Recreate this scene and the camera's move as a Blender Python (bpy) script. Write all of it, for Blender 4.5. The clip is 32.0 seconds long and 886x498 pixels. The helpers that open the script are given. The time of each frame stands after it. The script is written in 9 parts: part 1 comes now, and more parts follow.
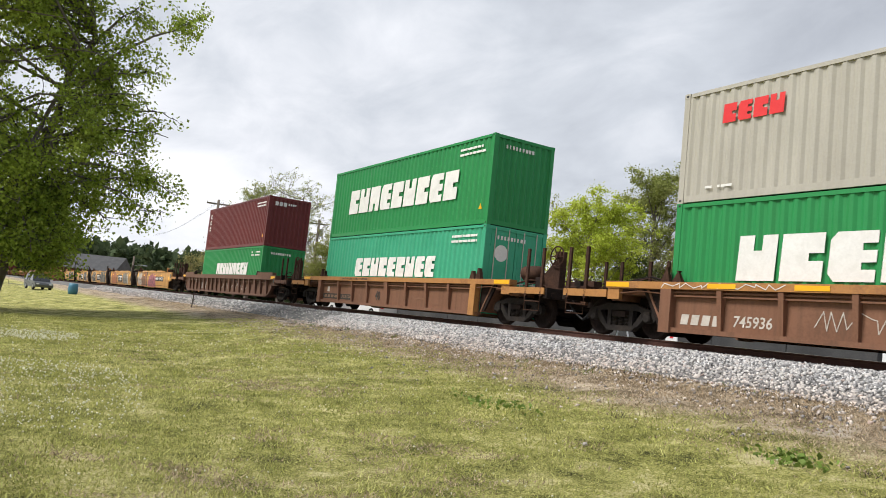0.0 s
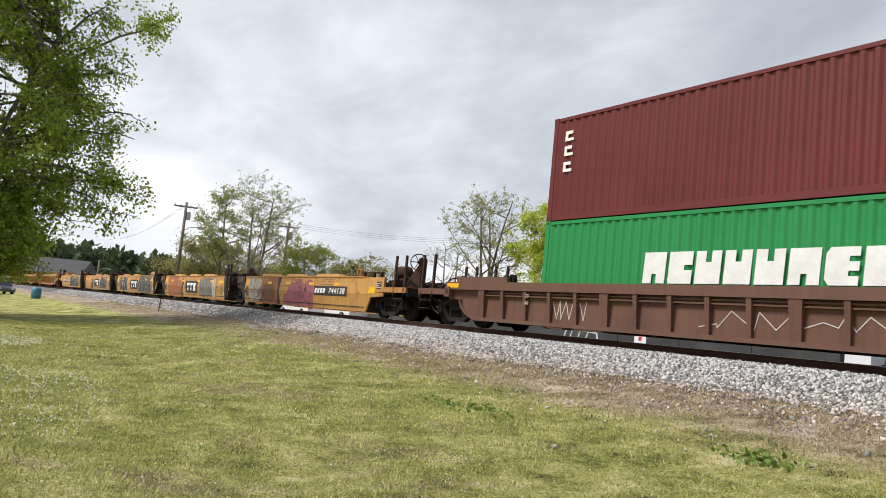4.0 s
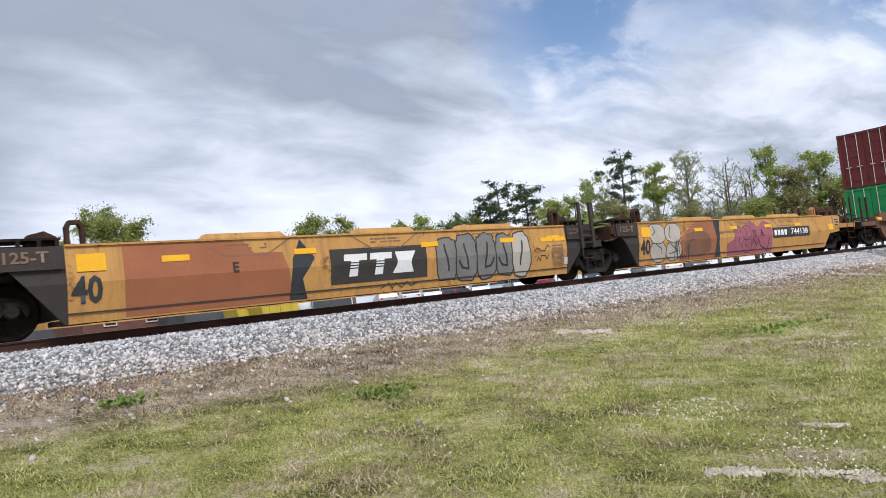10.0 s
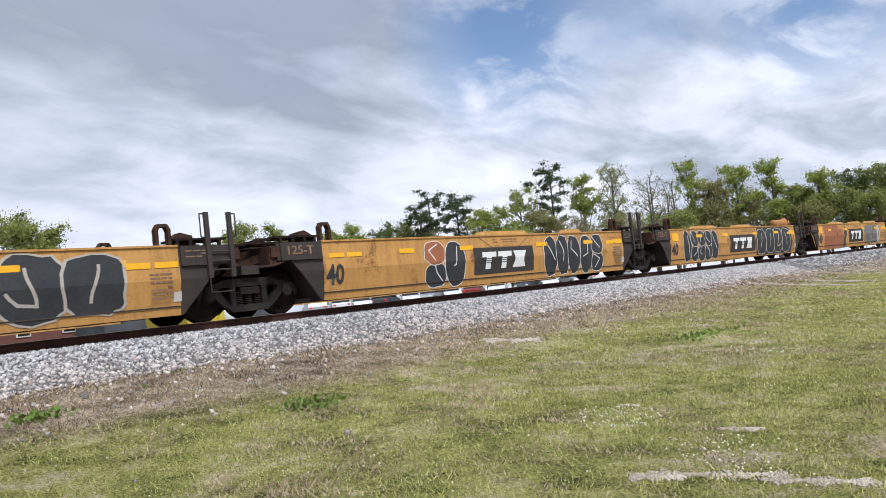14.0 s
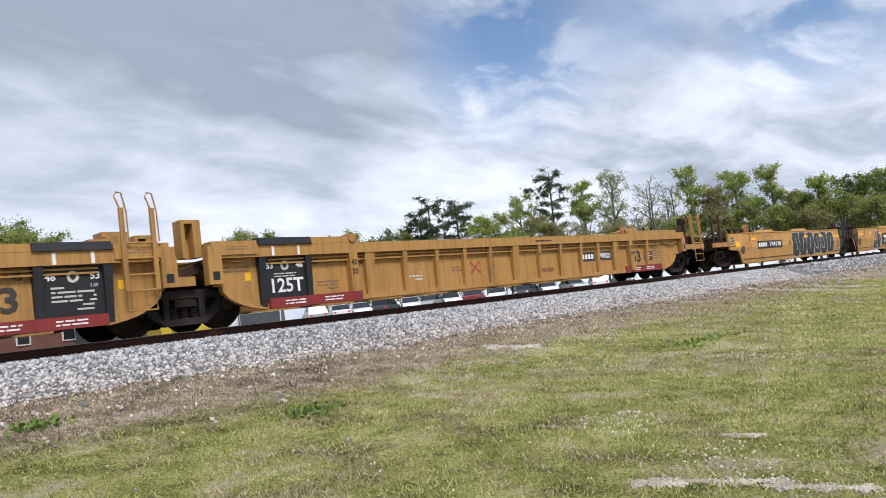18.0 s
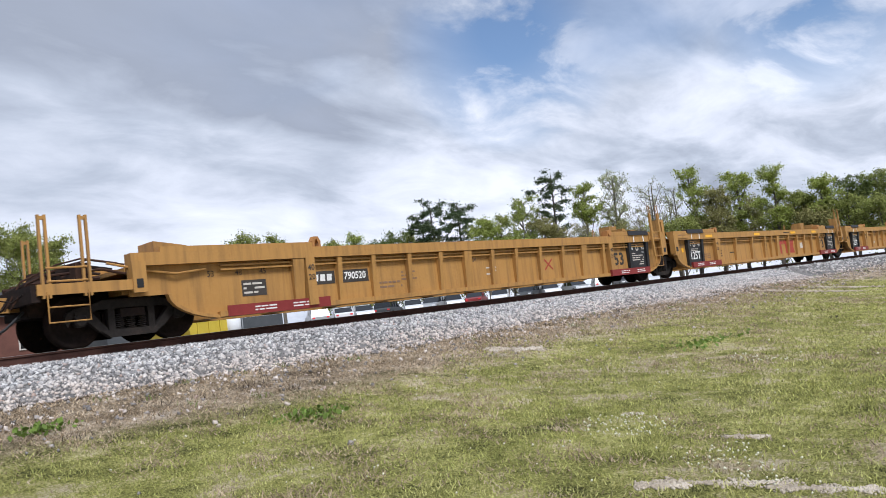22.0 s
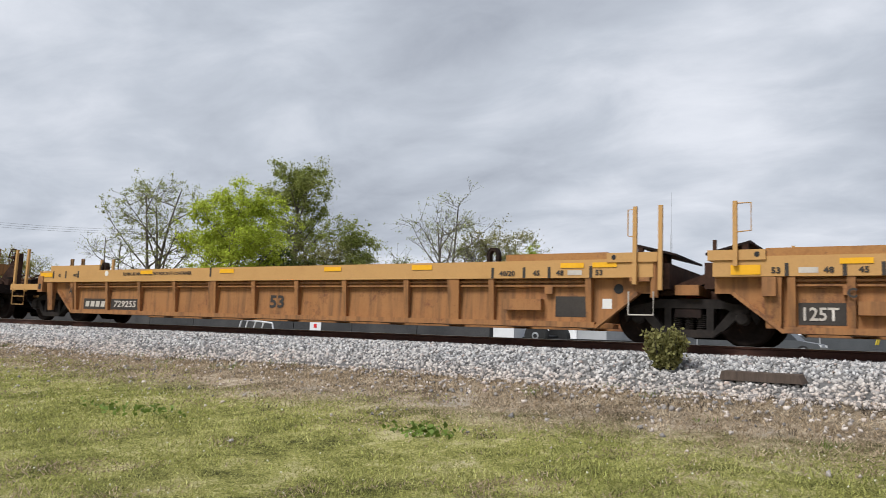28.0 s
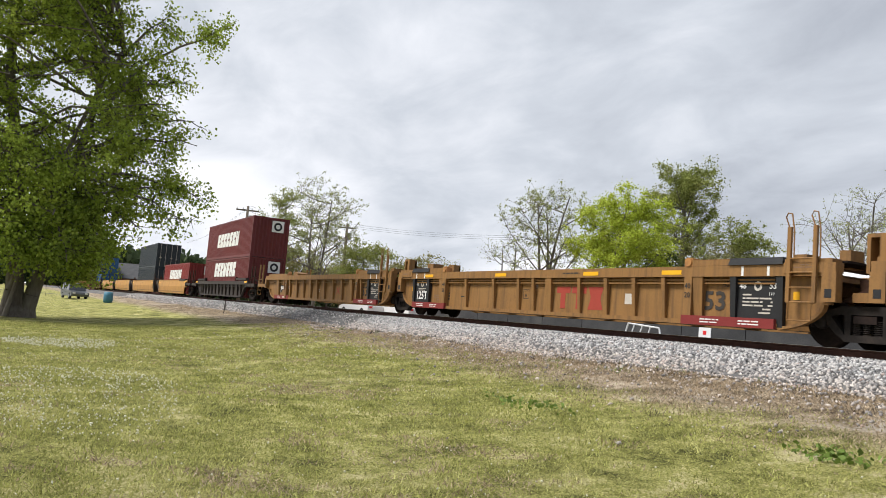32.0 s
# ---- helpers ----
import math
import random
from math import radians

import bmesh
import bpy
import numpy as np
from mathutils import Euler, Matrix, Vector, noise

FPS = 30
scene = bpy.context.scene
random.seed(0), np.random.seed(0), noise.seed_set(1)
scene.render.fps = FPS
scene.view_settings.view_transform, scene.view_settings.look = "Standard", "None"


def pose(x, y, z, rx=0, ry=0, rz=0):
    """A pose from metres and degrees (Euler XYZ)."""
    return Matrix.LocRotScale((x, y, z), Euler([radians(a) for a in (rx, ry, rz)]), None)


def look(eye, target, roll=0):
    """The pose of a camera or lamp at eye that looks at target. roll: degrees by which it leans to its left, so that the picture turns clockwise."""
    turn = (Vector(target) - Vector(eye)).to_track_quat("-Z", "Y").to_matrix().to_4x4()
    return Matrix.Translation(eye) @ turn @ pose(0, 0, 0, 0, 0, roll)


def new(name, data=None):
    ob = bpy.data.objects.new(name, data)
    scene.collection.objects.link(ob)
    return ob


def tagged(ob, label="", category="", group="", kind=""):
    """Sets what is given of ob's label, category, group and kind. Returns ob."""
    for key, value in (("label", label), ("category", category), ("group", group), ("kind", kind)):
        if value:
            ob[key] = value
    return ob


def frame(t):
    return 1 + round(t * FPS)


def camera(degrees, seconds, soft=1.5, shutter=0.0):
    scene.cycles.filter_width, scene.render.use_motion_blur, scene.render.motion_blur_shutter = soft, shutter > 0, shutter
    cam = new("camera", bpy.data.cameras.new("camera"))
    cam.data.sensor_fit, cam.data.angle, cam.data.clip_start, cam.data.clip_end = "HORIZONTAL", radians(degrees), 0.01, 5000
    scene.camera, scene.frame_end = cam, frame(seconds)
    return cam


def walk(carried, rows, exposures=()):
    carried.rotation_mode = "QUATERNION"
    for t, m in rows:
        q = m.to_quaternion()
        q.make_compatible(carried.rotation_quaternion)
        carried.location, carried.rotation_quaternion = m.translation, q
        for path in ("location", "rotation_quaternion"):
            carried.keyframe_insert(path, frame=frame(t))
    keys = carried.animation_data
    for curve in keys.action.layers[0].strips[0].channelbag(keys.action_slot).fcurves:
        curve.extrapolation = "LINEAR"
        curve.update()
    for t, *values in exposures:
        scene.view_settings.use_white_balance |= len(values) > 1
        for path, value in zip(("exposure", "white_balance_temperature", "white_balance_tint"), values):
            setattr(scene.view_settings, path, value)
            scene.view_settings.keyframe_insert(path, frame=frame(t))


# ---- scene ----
# ---------------------------------------------------------------- camera
EYE = (0.0, 0.0, -0.08)
cam = camera(60.11, 32.0, soft=0.7, shutter=0.06)
PATH = [
    (0.0, 58.05, 5.33, -5.96), (0.5, 57.97, 5.33, -5.95), (1.0, 57.91, 5.34, -5.94), (1.5, 57.82, 5.38, -5.92),
    (2.0, 57.75, 5.42, -5.9), (2.5, 57.6, 5.49, -5.88), (4.5, 54.03, 5.98, -5.47), (5.0, 51.18, 6.24, -5.02),
    (5.5, 47.27, 6.56, -4.45), (6.0, 42.31, 6.89, -3.87), (6.5, 35.76, 7.26, -2.96), (7.0, 27.15, 7.64, -1.97),
    (7.5, 15.3, 7.66, 0.16), (8.0, 0.01, 7.38, 2.22), (8.5, -16.78, 6.15, 4.27), (9.0, -30.02, 4.8, 5.95),
    (9.5, -37.18, 3.94, 6.46), (10.0, -40.47, 3.61, 6.57), (10.5, -42.06, 3.53, 6.54), (11.0, -42.78, 3.57, 6.47),
    (11.5, -43.34, 3.63, 6.46), (12.0, -43.87, 3.66, 6.44), (12.5, -44.45, 3.66, 6.48), (13.0, -45.04, 3.64, 6.53),
    (13.5, -45.49, 3.65, 6.59), (14.0, -45.69, 3.69, 6.61), (14.5, -45.75, 3.76, 6.66), (16.5, -45.74, 3.98, 6.78),
    (17.0, -45.71, 4.09, 6.81), (17.5, -45.68, 4.16, 6.79), (18.0, -45.67, 4.2, 6.8), (18.5, -45.64, 4.23, 6.84),
    (19.0, -45.64, 4.25, 6.86), (19.5, -45.65, 4.27, 6.87), (20.0, -45.64, 4.3, 6.89), (20.5, -45.68, 4.32, 6.92),
    (21.0, -45.69, 4.35, 6.96), (21.5, -45.64, 4.38, 7.02), (22.0, -45.48, 4.4, 7.04), (22.5, -45.01, 4.42, 7.07),
    (23.0, -43.78, 4.49, 6.99), (23.5, -41.09, 4.66, 6.79), (24.0, -36.24, 5.01, 6.2), (24.5, -29.16, 5.57, 5.4),
    (25.0, -20.53, 6.14, 4.28), (25.5, -11.3, 6.63, 3.15), (26.0, -2.13, 6.92, 1.92), (26.5, 6.72, 7.0, 0.66),
    (28.5, 39.63, 6.4, -3.17), (29.0, 46.41, 6.02, -3.92), (29.5, 51.83, 5.73, -4.42), (30.0, 55.57, 5.53, -4.69),
    (30.5, 57.83, 5.37, -4.78), (31.0, 59.08, 5.28, -4.8), (31.5, 59.8, 5.24, -4.82), (32.0, 60.28, 5.2, -4.83)]
EXPOSURE = [(0.0, 0.36, 6450, 10), (4.5, 0.30, 6400, 10), (6.0, 0.15, 6350, 10), (7.0, 0.07, 6250, 10), (8.0, 0.08, 6000, 11), (9.0, 0.14, 5920, 12), (10.0, 0.16, 5870, 12), (22.5, 0.16, 5870, 12), (24.5, 0.13, 5920, 12),
            (26.0, 0.06, 6050, 10), (28.5, 0.12, 6300, 10), (30.0, 0.28, 6400, 10), (32.0, 0.32, 6400, 10)]
walk(cam, [(t, pose(*EYE, 90 + p, r, y)) for t, y, p, r in PATH], EXPOSURE)

# ---------------------------------------------------------------- light
SUN_EL, SUN_AZ = 52.0, 150.0        # degrees; azimuth counted from +x towards +y, the sun stands behind the camera
sun = new("sun", bpy.data.lights.new("sun", "SUN"))
sun.data.energy, sun.data.angle, sun.data.color = 3.6, radians(22), (1.0, 0.97, 0.92)
sun_dir = Vector((math.cos(radians(SUN_EL)) * math.cos(radians(-110)), math.cos(radians(SUN_EL)) * math.sin(radians(-110)), math.sin(radians(SUN_EL))))
sun.matrix_world = look(sun_dir * 50, (0, 0, 0))


class Nodes:
    """Short hand for building a node tree."""

    def __init__(self, tree):
        self.t = tree
        tree.nodes.clear()

    def add(self, kind, **kw):
        n = self.t.nodes.new(kind)
        for k, v in kw.items():
            if k in n.inputs:
                n.inputs[k].default_value = v
        return n

    def link(self, a, b):
        self.t.links.new(a, b)

    def math(self, op, a, b=None, clamp=False):
        n = self.t.nodes.new("ShaderNodeMath")
        n.operation, n.use_clamp = op, clamp
        for i, v in enumerate((a, b)):
            if v is None:
                continue
            if isinstance(v, (int, float)):
                n.inputs[i].default_value = v
            else:
                self.link(v, n.inputs[i])
        return n.outputs[0]

    def ramp(self, fac, stops):
        n = self.t.nodes.new("ShaderNodeValToRGB")
        el = n.color_ramp.elements
        while len(el) < len(stops):
            el.new(0.5)
        for e, (p, c) in zip(el, stops):
            e.position = p
            e.color = (*c, 1) if len(c) == 3 else c
        self.link(fac, n.inputs[0])
        return n.outputs[0]

    def noise(self, vec, scale, detail=4, rough=0.55, dist=0.0):
        n = self.t.nodes.new("ShaderNodeTexNoise")
        n.inputs["Scale"].default_value, n.inputs["Detail"].default_value = scale, detail
        n.inputs["Roughness"].default_value, n.inputs["Distortion"].default_value = rough, dist
        if vec is not None:
            self.link(vec, n.inputs["Vector"])
        return n.outputs[0]

    def mix(self, fac, a, b, mode="MIX"):
        n = self.t.nodes.new("ShaderNodeMix")
        n.data_type, n.blend_type = "RGBA", mode
        for sock, v in ((n.inputs[0], fac), (n.inputs[6], a), (n.inputs[7], b)):
            if isinstance(v, (int, float)):
                sock.default_value = v
            elif isinstance(v, tuple):
                sock.default_value = (*v, 1) if len(v) == 3 else v
            else:
                self.link(v, sock)
        return n.outputs[2]

    def scaled(self, vec, s):
        n = self.t.nodes.new("ShaderNodeMapping")
        n.inputs["Scale"].default_value = s
        self.link(vec, n.inputs["Vector"])
        return n.outputs[0]


def build_world():
    world = bpy.data.worlds.new("overcast_sky")
    scene.world = world
    world.use_nodes = True
    N = Nodes(world.node_tree)
    co = N.add("ShaderNodeTexCoord").outputs["Generated"]
    sep = N.add("ShaderNodeSeparateXYZ")
    N.link(co, sep.inputs[0])
    up = N.math("MAXIMUM", sep.outputs[2], 0.0)
    den = N.math("ADD", up, 0.24)
    comb = N.add("ShaderNodeCombineXYZ")
    N.link(N.math("DIVIDE", sep.outputs[0], den), comb.inputs[0])
    N.link(N.math("DIVIDE", sep.outputs[1], den), comb.inputs[1])
    flat = comb.outputs[0]
    # long bands of stratus: bright veils over grey; the cloud breaks up into ragged wisps to the right of the yard
    bands = N.noise(N.scaled(flat, (0.42, 0.62, 1.0)), 1.0, 4, 0.5, 0.5)
    fine = N.noise(N.scaled(flat, (0.9, 1.3, 1.0)), 3.0, 9, 0.58, 0.35)
    ragged = N.math("MULTIPLY", N.math("MAXIMUM", sep.outputs[0], 0.0), 0.30)
    dens = N.math("ADD", N.math("MULTIPLY", bands, 0.82), N.math("MULTIPLY", fine, 0.18))
    dens = N.math("ADD", dens, N.math("MULTIPLY", N.math("SUBTRACT", fine, 0.5), ragged))
    # the veil thins and brightens low down and towards the left end of the track
    low = N.math("MULTIPLY", N.math("SUBTRACT", 0.345, up), 0.28)
    left = N.math("MULTIPLY", sep.outputs[0], -0.055)
    dens = N.math("SUBTRACT", dens, N.math("ADD", low, left))

    def towards(az, el, inner, outer):
        """1 in the given direction, fading out at the outer angle."""
        v = N.add("ShaderNodeVectorMath")
        v.operation = "DOT_PRODUCT"
        N.link(co, v.inputs[0])
        c = math.cos(radians(el))
        v.inputs[1].default_value = (-c * math.sin(radians(az)), c * math.cos(radians(az)), math.sin(radians(el)))
        lo, hi = math.cos(radians(outer)), math.cos(radians(inner))
        return N.math("DIVIDE", N.math("SUBTRACT", v.outputs["Value"], lo), hi - lo, True)
    # bright banks of thin cloud low over the yard and above the far end of the straight
    banks = N.math("ADD", N.math("ADD", N.math("MULTIPLY", towards(-40, 9, 3, 16), 0.075), N.math("MULTIPLY", towards(-24, 12, 3, 14), 0.09)), N.math("ADD", N.math("MULTIPLY", towards(80, 18, 4, 24), 0.05), N.math("MULTIPLY", towards(-62, 11, 4, 20), 0.07)))
    dens = N.math("ADD", N.math("SUBTRACT", dens, banks), N.math("ADD", N.math("MULTIPLY", towards(32, 12, 5, 22), 0.045), N.math("SUBTRACT", N.math("ADD", N.math("MULTIPLY", towards(-30, 20, 6, 18), 0.085), N.math("MULTIPLY", towards(42, 20, 8, 28), 0.06)), N.math("ADD", N.math("MULTIPLY", towards(75, 20, 4, 20), 0.06), N.math("MULTIPLY", towards(16, 19, 6, 20), 0.05)))))
    cloud = N.ramp(dens, [(0.30, (0.92, 0.92, 0.94)), (0.40, (0.73, 0.745, 0.785)), (0.47, (0.53, 0.56, 0.61)), (0.55, (0.37, 0.395, 0.445)), (0.68, (0.42, 0.45, 0.515))])
    sky = N.add("ShaderNodeTexSky")
    sky.sky_type, sky.sun_disc = "NISHITA", False
    sky.sun_elevation, sky.sun_rotation = radians(SUN_EL), radians(200)
    hole_n = N.noise(N.scaled(flat, (0.75, 0.9, 1.0)), 1.0, 5, 0.55, 0.4)
    gap_dir = N.math("MAXIMUM", towards(-53, 19.5, 2, 9), towards(-74, 18, 1, 8))
    west = N.ramp(sep.outputs[0], [(0.35, (0, 0, 0)), (0.70, (1, 1, 1))])
    high_up = N.ramp(sep.outputs[2], [(0.17, (0, 0, 0)), (0.30, (1, 1, 1))])
    hole = N.math("MULTIPLY", N.math("MULTIPLY", west, high_up), N.ramp(hole_n, [(0.42, (0, 0, 0)), (0.60, (0.6, 0.6, 0.6))]))
    hole = N.math("MAXIMUM", hole, N.math("MULTIPLY", gap_dir, N.ramp(fine, [(0.36, (0, 0, 0)), (0.52, (1, 1, 1))])))
    b1 = N.add("ShaderNodeBackground", Strength=1.0)
    N.link(cloud, b1.inputs[0])
    b2 = N.add("ShaderNodeBackground", Strength=0.115)
    N.link(sky.outputs[0], b2.inputs[0])
    mx = N.add("ShaderNodeMixShader")
    N.link(hole, mx.inputs[0])
    N.link(b1.outputs[0], mx.inputs[1])
    N.link(b2.outputs[0], mx.inputs[2])
    out = N.add("ShaderNodeOutputWorld")
    N.link(mx.outputs[0], out.inputs[0])


build_world()

# ---------------------------------------------------------------- materials


def material(name, colours, scale=1.5, rough=0.7, metal=0.0, fine=20.0, bump=0.15, stretch=(1, 1, 1), spec=0.3, rust=None, streak=0.0, per_object=0.0, island=0.0, trans=0.0):
    """Two scales of variation between the given colours, with optional rust patches and downward streaks."""
    m = bpy.data.materials.new(name)
    m.use_nodes = True
    N = Nodes(m.node_tree)
    co = N.add("ShaderNodeTexCoord").outputs["Object"]
    vec = N.scaled(co, stretch)
    big = N.noise(vec, scale, 5, 0.6, 0.2)
    small = N.noise(vec, fine, 4, 0.6)
    fac = N.math("ADD", N.math("MULTIPLY", big, 0.65), N.math("MULTIPLY", small, 0.35))
    k = len(colours)
    col = N.ramp(fac, [(0.30 + 0.40 * i / max(1, k - 1), c) for i, c in enumerate(colours)])
    if rust:
        rmask = N.ramp(N.math("ADD", N.math("MULTIPLY", N.noise(vec, scale * 1.7, 8, 0.7, 0.4), 0.75), N.math("MULTIPLY", small, 0.25)), [(rust[1], (0, 0, 0)), (rust[1] + 0.1, (1, 1, 1))])
        col = N.mix(rmask, col, rust[0])
    if streak:
        st = N.ramp(N.noise(N.scaled(co, (5.0, 5.0, 0.35)), 1.6, 5, 0.6), [(0.45, (0, 0, 0)), (0.75, (streak, streak, streak))])
        col = N.mix(st, col, (0.075, 0.045, 0.028))
    if per_object or island:
        if island:
            rnd = N.add("ShaderNodeNewGeometry").outputs["Random Per Island"]
        else:
            rnd = N.add("ShaderNodeObjectInfo").outputs["Random"]
        a = island or per_object
        v = N.ramp(rnd, [(0.0, (1 - a, 1 - a, 1 - a)), (1.0, (1 + a, 1 + a, 1 + a))])
        col = N.mix(1.0, col, v, "MULTIPLY")
    p = N.add("ShaderNodeBsdfPrincipled", Roughness=rough, Metallic=metal)
    p.inputs["Specular IOR Level"].default_value = spec
    N.link(col, p.inputs["Base Color"])
    if bump:
        b = N.add("ShaderNodeBump", Strength=bump, Distance=0.02)
        N.link(N.math("ADD", N.math("MULTIPLY", small, 0.6), N.math("MULTIPLY", big, 0.4)), b.inputs["Height"])
        N.link(b.outputs[0], p.inputs["Normal"])
    out = N.add("ShaderNodeOutputMaterial")
    if trans:
        tr = N.add("ShaderNodeBsdfTranslucent")
        N.link(col, tr.inputs[0])
        ms = N.add("ShaderNodeMixShader", Fac=trans)
        N.link(p.outputs[0], ms.inputs[1])
        N.link(tr.outputs[0], ms.inputs[2])
        N.link(ms.outputs[0], out.inputs[0])
    else:
        N.link(p.outputs[0], out.inputs[0])
    return m


RUST = (0.13, 0.055, 0.028)
M = {}
M["yellow"] = material("railcar_yellow_paint", [(0.32, 0.166, 0.047), (0.41, 0.217, 0.062), (0.38, 0.195, 0.052)], 0.6, 0.55, rust=((0.22, 0.10, 0.04), 0.64), streak=0.5, bump=0.08)
# Worn, streaked yellow; the shade on the car sides is put in too.
M["worn_yellow"] = material("grimy_worn_shaded_yellow_paint", [(0.19, 0.098, 0.034), (0.27, 0.14, 0.046), (0.23, 0.118, 0.038)], 0.6, 0.6, rust=((0.16, 0.075, 0.035), 0.60), streak=0.65, bump=0.08)
M["rustbrown"] = material("rust_brown_well_paint", [(0.17, 0.078, 0.04), (0.25, 0.115, 0.058), (0.20, 0.09, 0.046)], 0.6, 0.65, rust=((0.31, 0.16, 0.085), 0.60), streak=0.55, bump=0.1)
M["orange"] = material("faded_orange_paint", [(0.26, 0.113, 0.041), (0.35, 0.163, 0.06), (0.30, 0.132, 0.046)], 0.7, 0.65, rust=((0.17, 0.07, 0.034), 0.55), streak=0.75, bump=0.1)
# Paler orange for the top sills: sunlight on them is put into the colour.
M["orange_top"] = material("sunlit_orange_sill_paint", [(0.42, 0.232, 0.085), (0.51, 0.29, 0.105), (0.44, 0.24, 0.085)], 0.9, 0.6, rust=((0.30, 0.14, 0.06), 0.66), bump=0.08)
M["gold"] = material("weathered_gold_paint", [(0.36, 0.178, 0.05), (0.52, 0.275, 0.08), (0.46, 0.23, 0.062)], 0.8, 0.6, rust=((0.17, 0.066, 0.03), 0.56), streak=0.35, bump=0.1)
M["brown"] = material("oxide_brown_paint", [(0.13, 0.062, 0.036), (0.20, 0.095, 0.055), (0.16, 0.072, 0.04)], 0.6, 0.7, rust=((0.24, 0.12, 0.07), 0.60), streak=0.5, bump=0.1)
M["darkbrown"] = material("grimy_dark_brown_paint", [(0.085, 0.044, 0.030), (0.145, 0.074, 0.049), (0.105, 0.054, 0.035)], 0.6, 0.75, rust=((0.17, 0.08, 0.05), 0.62), streak=0.5, bump=0.1)
M["tan_sill"] = material("worn_orange_brown_sill", [(0.27, 0.115, 0.04), (0.40, 0.19, 0.06), (0.20, 0.09, 0.045)], 1.2, 0.65, rust=(RUST, 0.58), bump=0.1)
M["dirtysteel"] = material("rusty_black_running_gear", [(0.009, 0.007, 0.006), (0.021, 0.014, 0.012), (0.04, 0.023, 0.017)], 2.5, 0.85, spec=0.15, rust=((0.10, 0.048, 0.03), 0.60), bump=0.25)
M["castframe"] = material("grimy_cast_steel", [(0.013, 0.011, 0.010), (0.025, 0.021, 0.019), (0.044, 0.034, 0.028)], 3.0, 0.85, spec=0.15, rust=((0.12, 0.065, 0.042), 0.62), bump=0.25)
M["rustgear"] = material("red_brown_rusted_fittings", [(0.022, 0.012, 0.009), (0.05, 0.026, 0.018), (0.09, 0.045, 0.028)], 3.0, 0.85, spec=0.15, rust=((0.20, 0.095, 0.05), 0.62), bump=0.25)
M["darkgrey"] = material("grimy_dark_grey_paint", [(0.022, 0.018, 0.017), (0.045, 0.037, 0.033), (0.034, 0.027, 0.024)], 1.2, 0.7, rust=((0.10, 0.06, 0.045), 0.64), streak=0.4, bump=0.1)
M["black"] = material("worn_black_paint", [(0.014, 0.014, 0.015), (0.028, 0.028, 0.03)], 2.0, 0.55, bump=0.05)
M["plateblack"] = material("faded_black_marking_panel", [(0.038, 0.034, 0.031), (0.068, 0.059, 0.052)], 2.0, 0.75, bump=0.03, spec=0.15)
M["white"] = material("white_marking_paint", [(0.62, 0.61, 0.58), (0.80, 0.79, 0.77)], 2.5, 0.6, bump=0.02)
M["oldwhite"] = material("faded_white_marking_paint", [(0.42, 0.38, 0.33), (0.60, 0.55, 0.49)], 2.5, 0.6, bump=0.02)
M["redplate"] = material("maroon_warning_panel", [(0.17, 0.022, 0.022), (0.24, 0.035, 0.03)], 2.0, 0.6, bump=0.03)
M["reflector"] = material("yellow_reflective_stripe", [(0.75, 0.37, 0.01), (0.85, 0.45, 0.02)], 3.0, 0.45, bump=0.02)
M["rail"] = material("rusty_rail_steel", [(0.045, 0.020, 0.015), (0.095, 0.042, 0.030)], 3.0, 0.8, bump=0.2)
M["railtop"] = material("polished_rail_head", [(0.28, 0.26, 0.25), (0.40, 0.38, 0.36)], 4.0, 0.3, metal=0.9, bump=0.03)
M["tie"] = material("creosoted_timber", [(0.05, 0.036, 0.028), (0.11, 0.08, 0.062)], 3.0, 0.85, stretch=(8, 1, 1), bump=0.3)
M["green"] = material("green_container_paint", [(0.014, 0.19, 0.052), (0.022, 0.235, 0.068), (0.017, 0.21, 0.058)], 0.5, 0.5, streak=0.08, bump=0.04)
M["teal"] = material("faded_sea_green_paint", [(0.025, 0.28, 0.15), (0.05, 0.36, 0.205), (0.034, 0.31, 0.17)], 0.5, 0.55, streak=0.12, bump=0.04)
M["grey_box"] = material("warm_grey_container_paint", [(0.36, 0.34, 0.29), (0.45, 0.425, 0.37)], 0.6, 0.55, streak=0.12, bump=0.04)
M["maroon"] = material("maroon_container_paint", [(0.105, 0.017, 0.018), (0.15, 0.027, 0.025)], 0.6, 0.5, streak=0.1, bump=0.04)
M["crimson"] = material("dark_red_container_paint", [(0.17, 0.016, 0.016), (0.23, 0.028, 0.024)], 0.6, 0.5, streak=0.1, bump=0.04)
M["navy"] = material("near_black_blue_container_paint", [(0.016, 0.022, 0.028), (0.028, 0.036, 0.045)], 0.6, 0.5, bump=0.04)
M["bluebox"] = material("blue_container_paint", [(0.02, 0.07, 0.16), (0.03, 0.10, 0.21)], 0.6, 0.5, bump=0.04)
M["redpaint"] = material("red_lettering_paint", [(0.62, 0.03, 0.035), (0.72, 0.045, 0.045)], 2.0, 0.5, bump=0.02)
M["markred"] = material("maroon_marking_paint", [(0.30, 0.045, 0.03), (0.38, 0.06, 0.04)], 1.5, 0.6, bump=0.02)

# ---------------------------------------------------------------- geometry


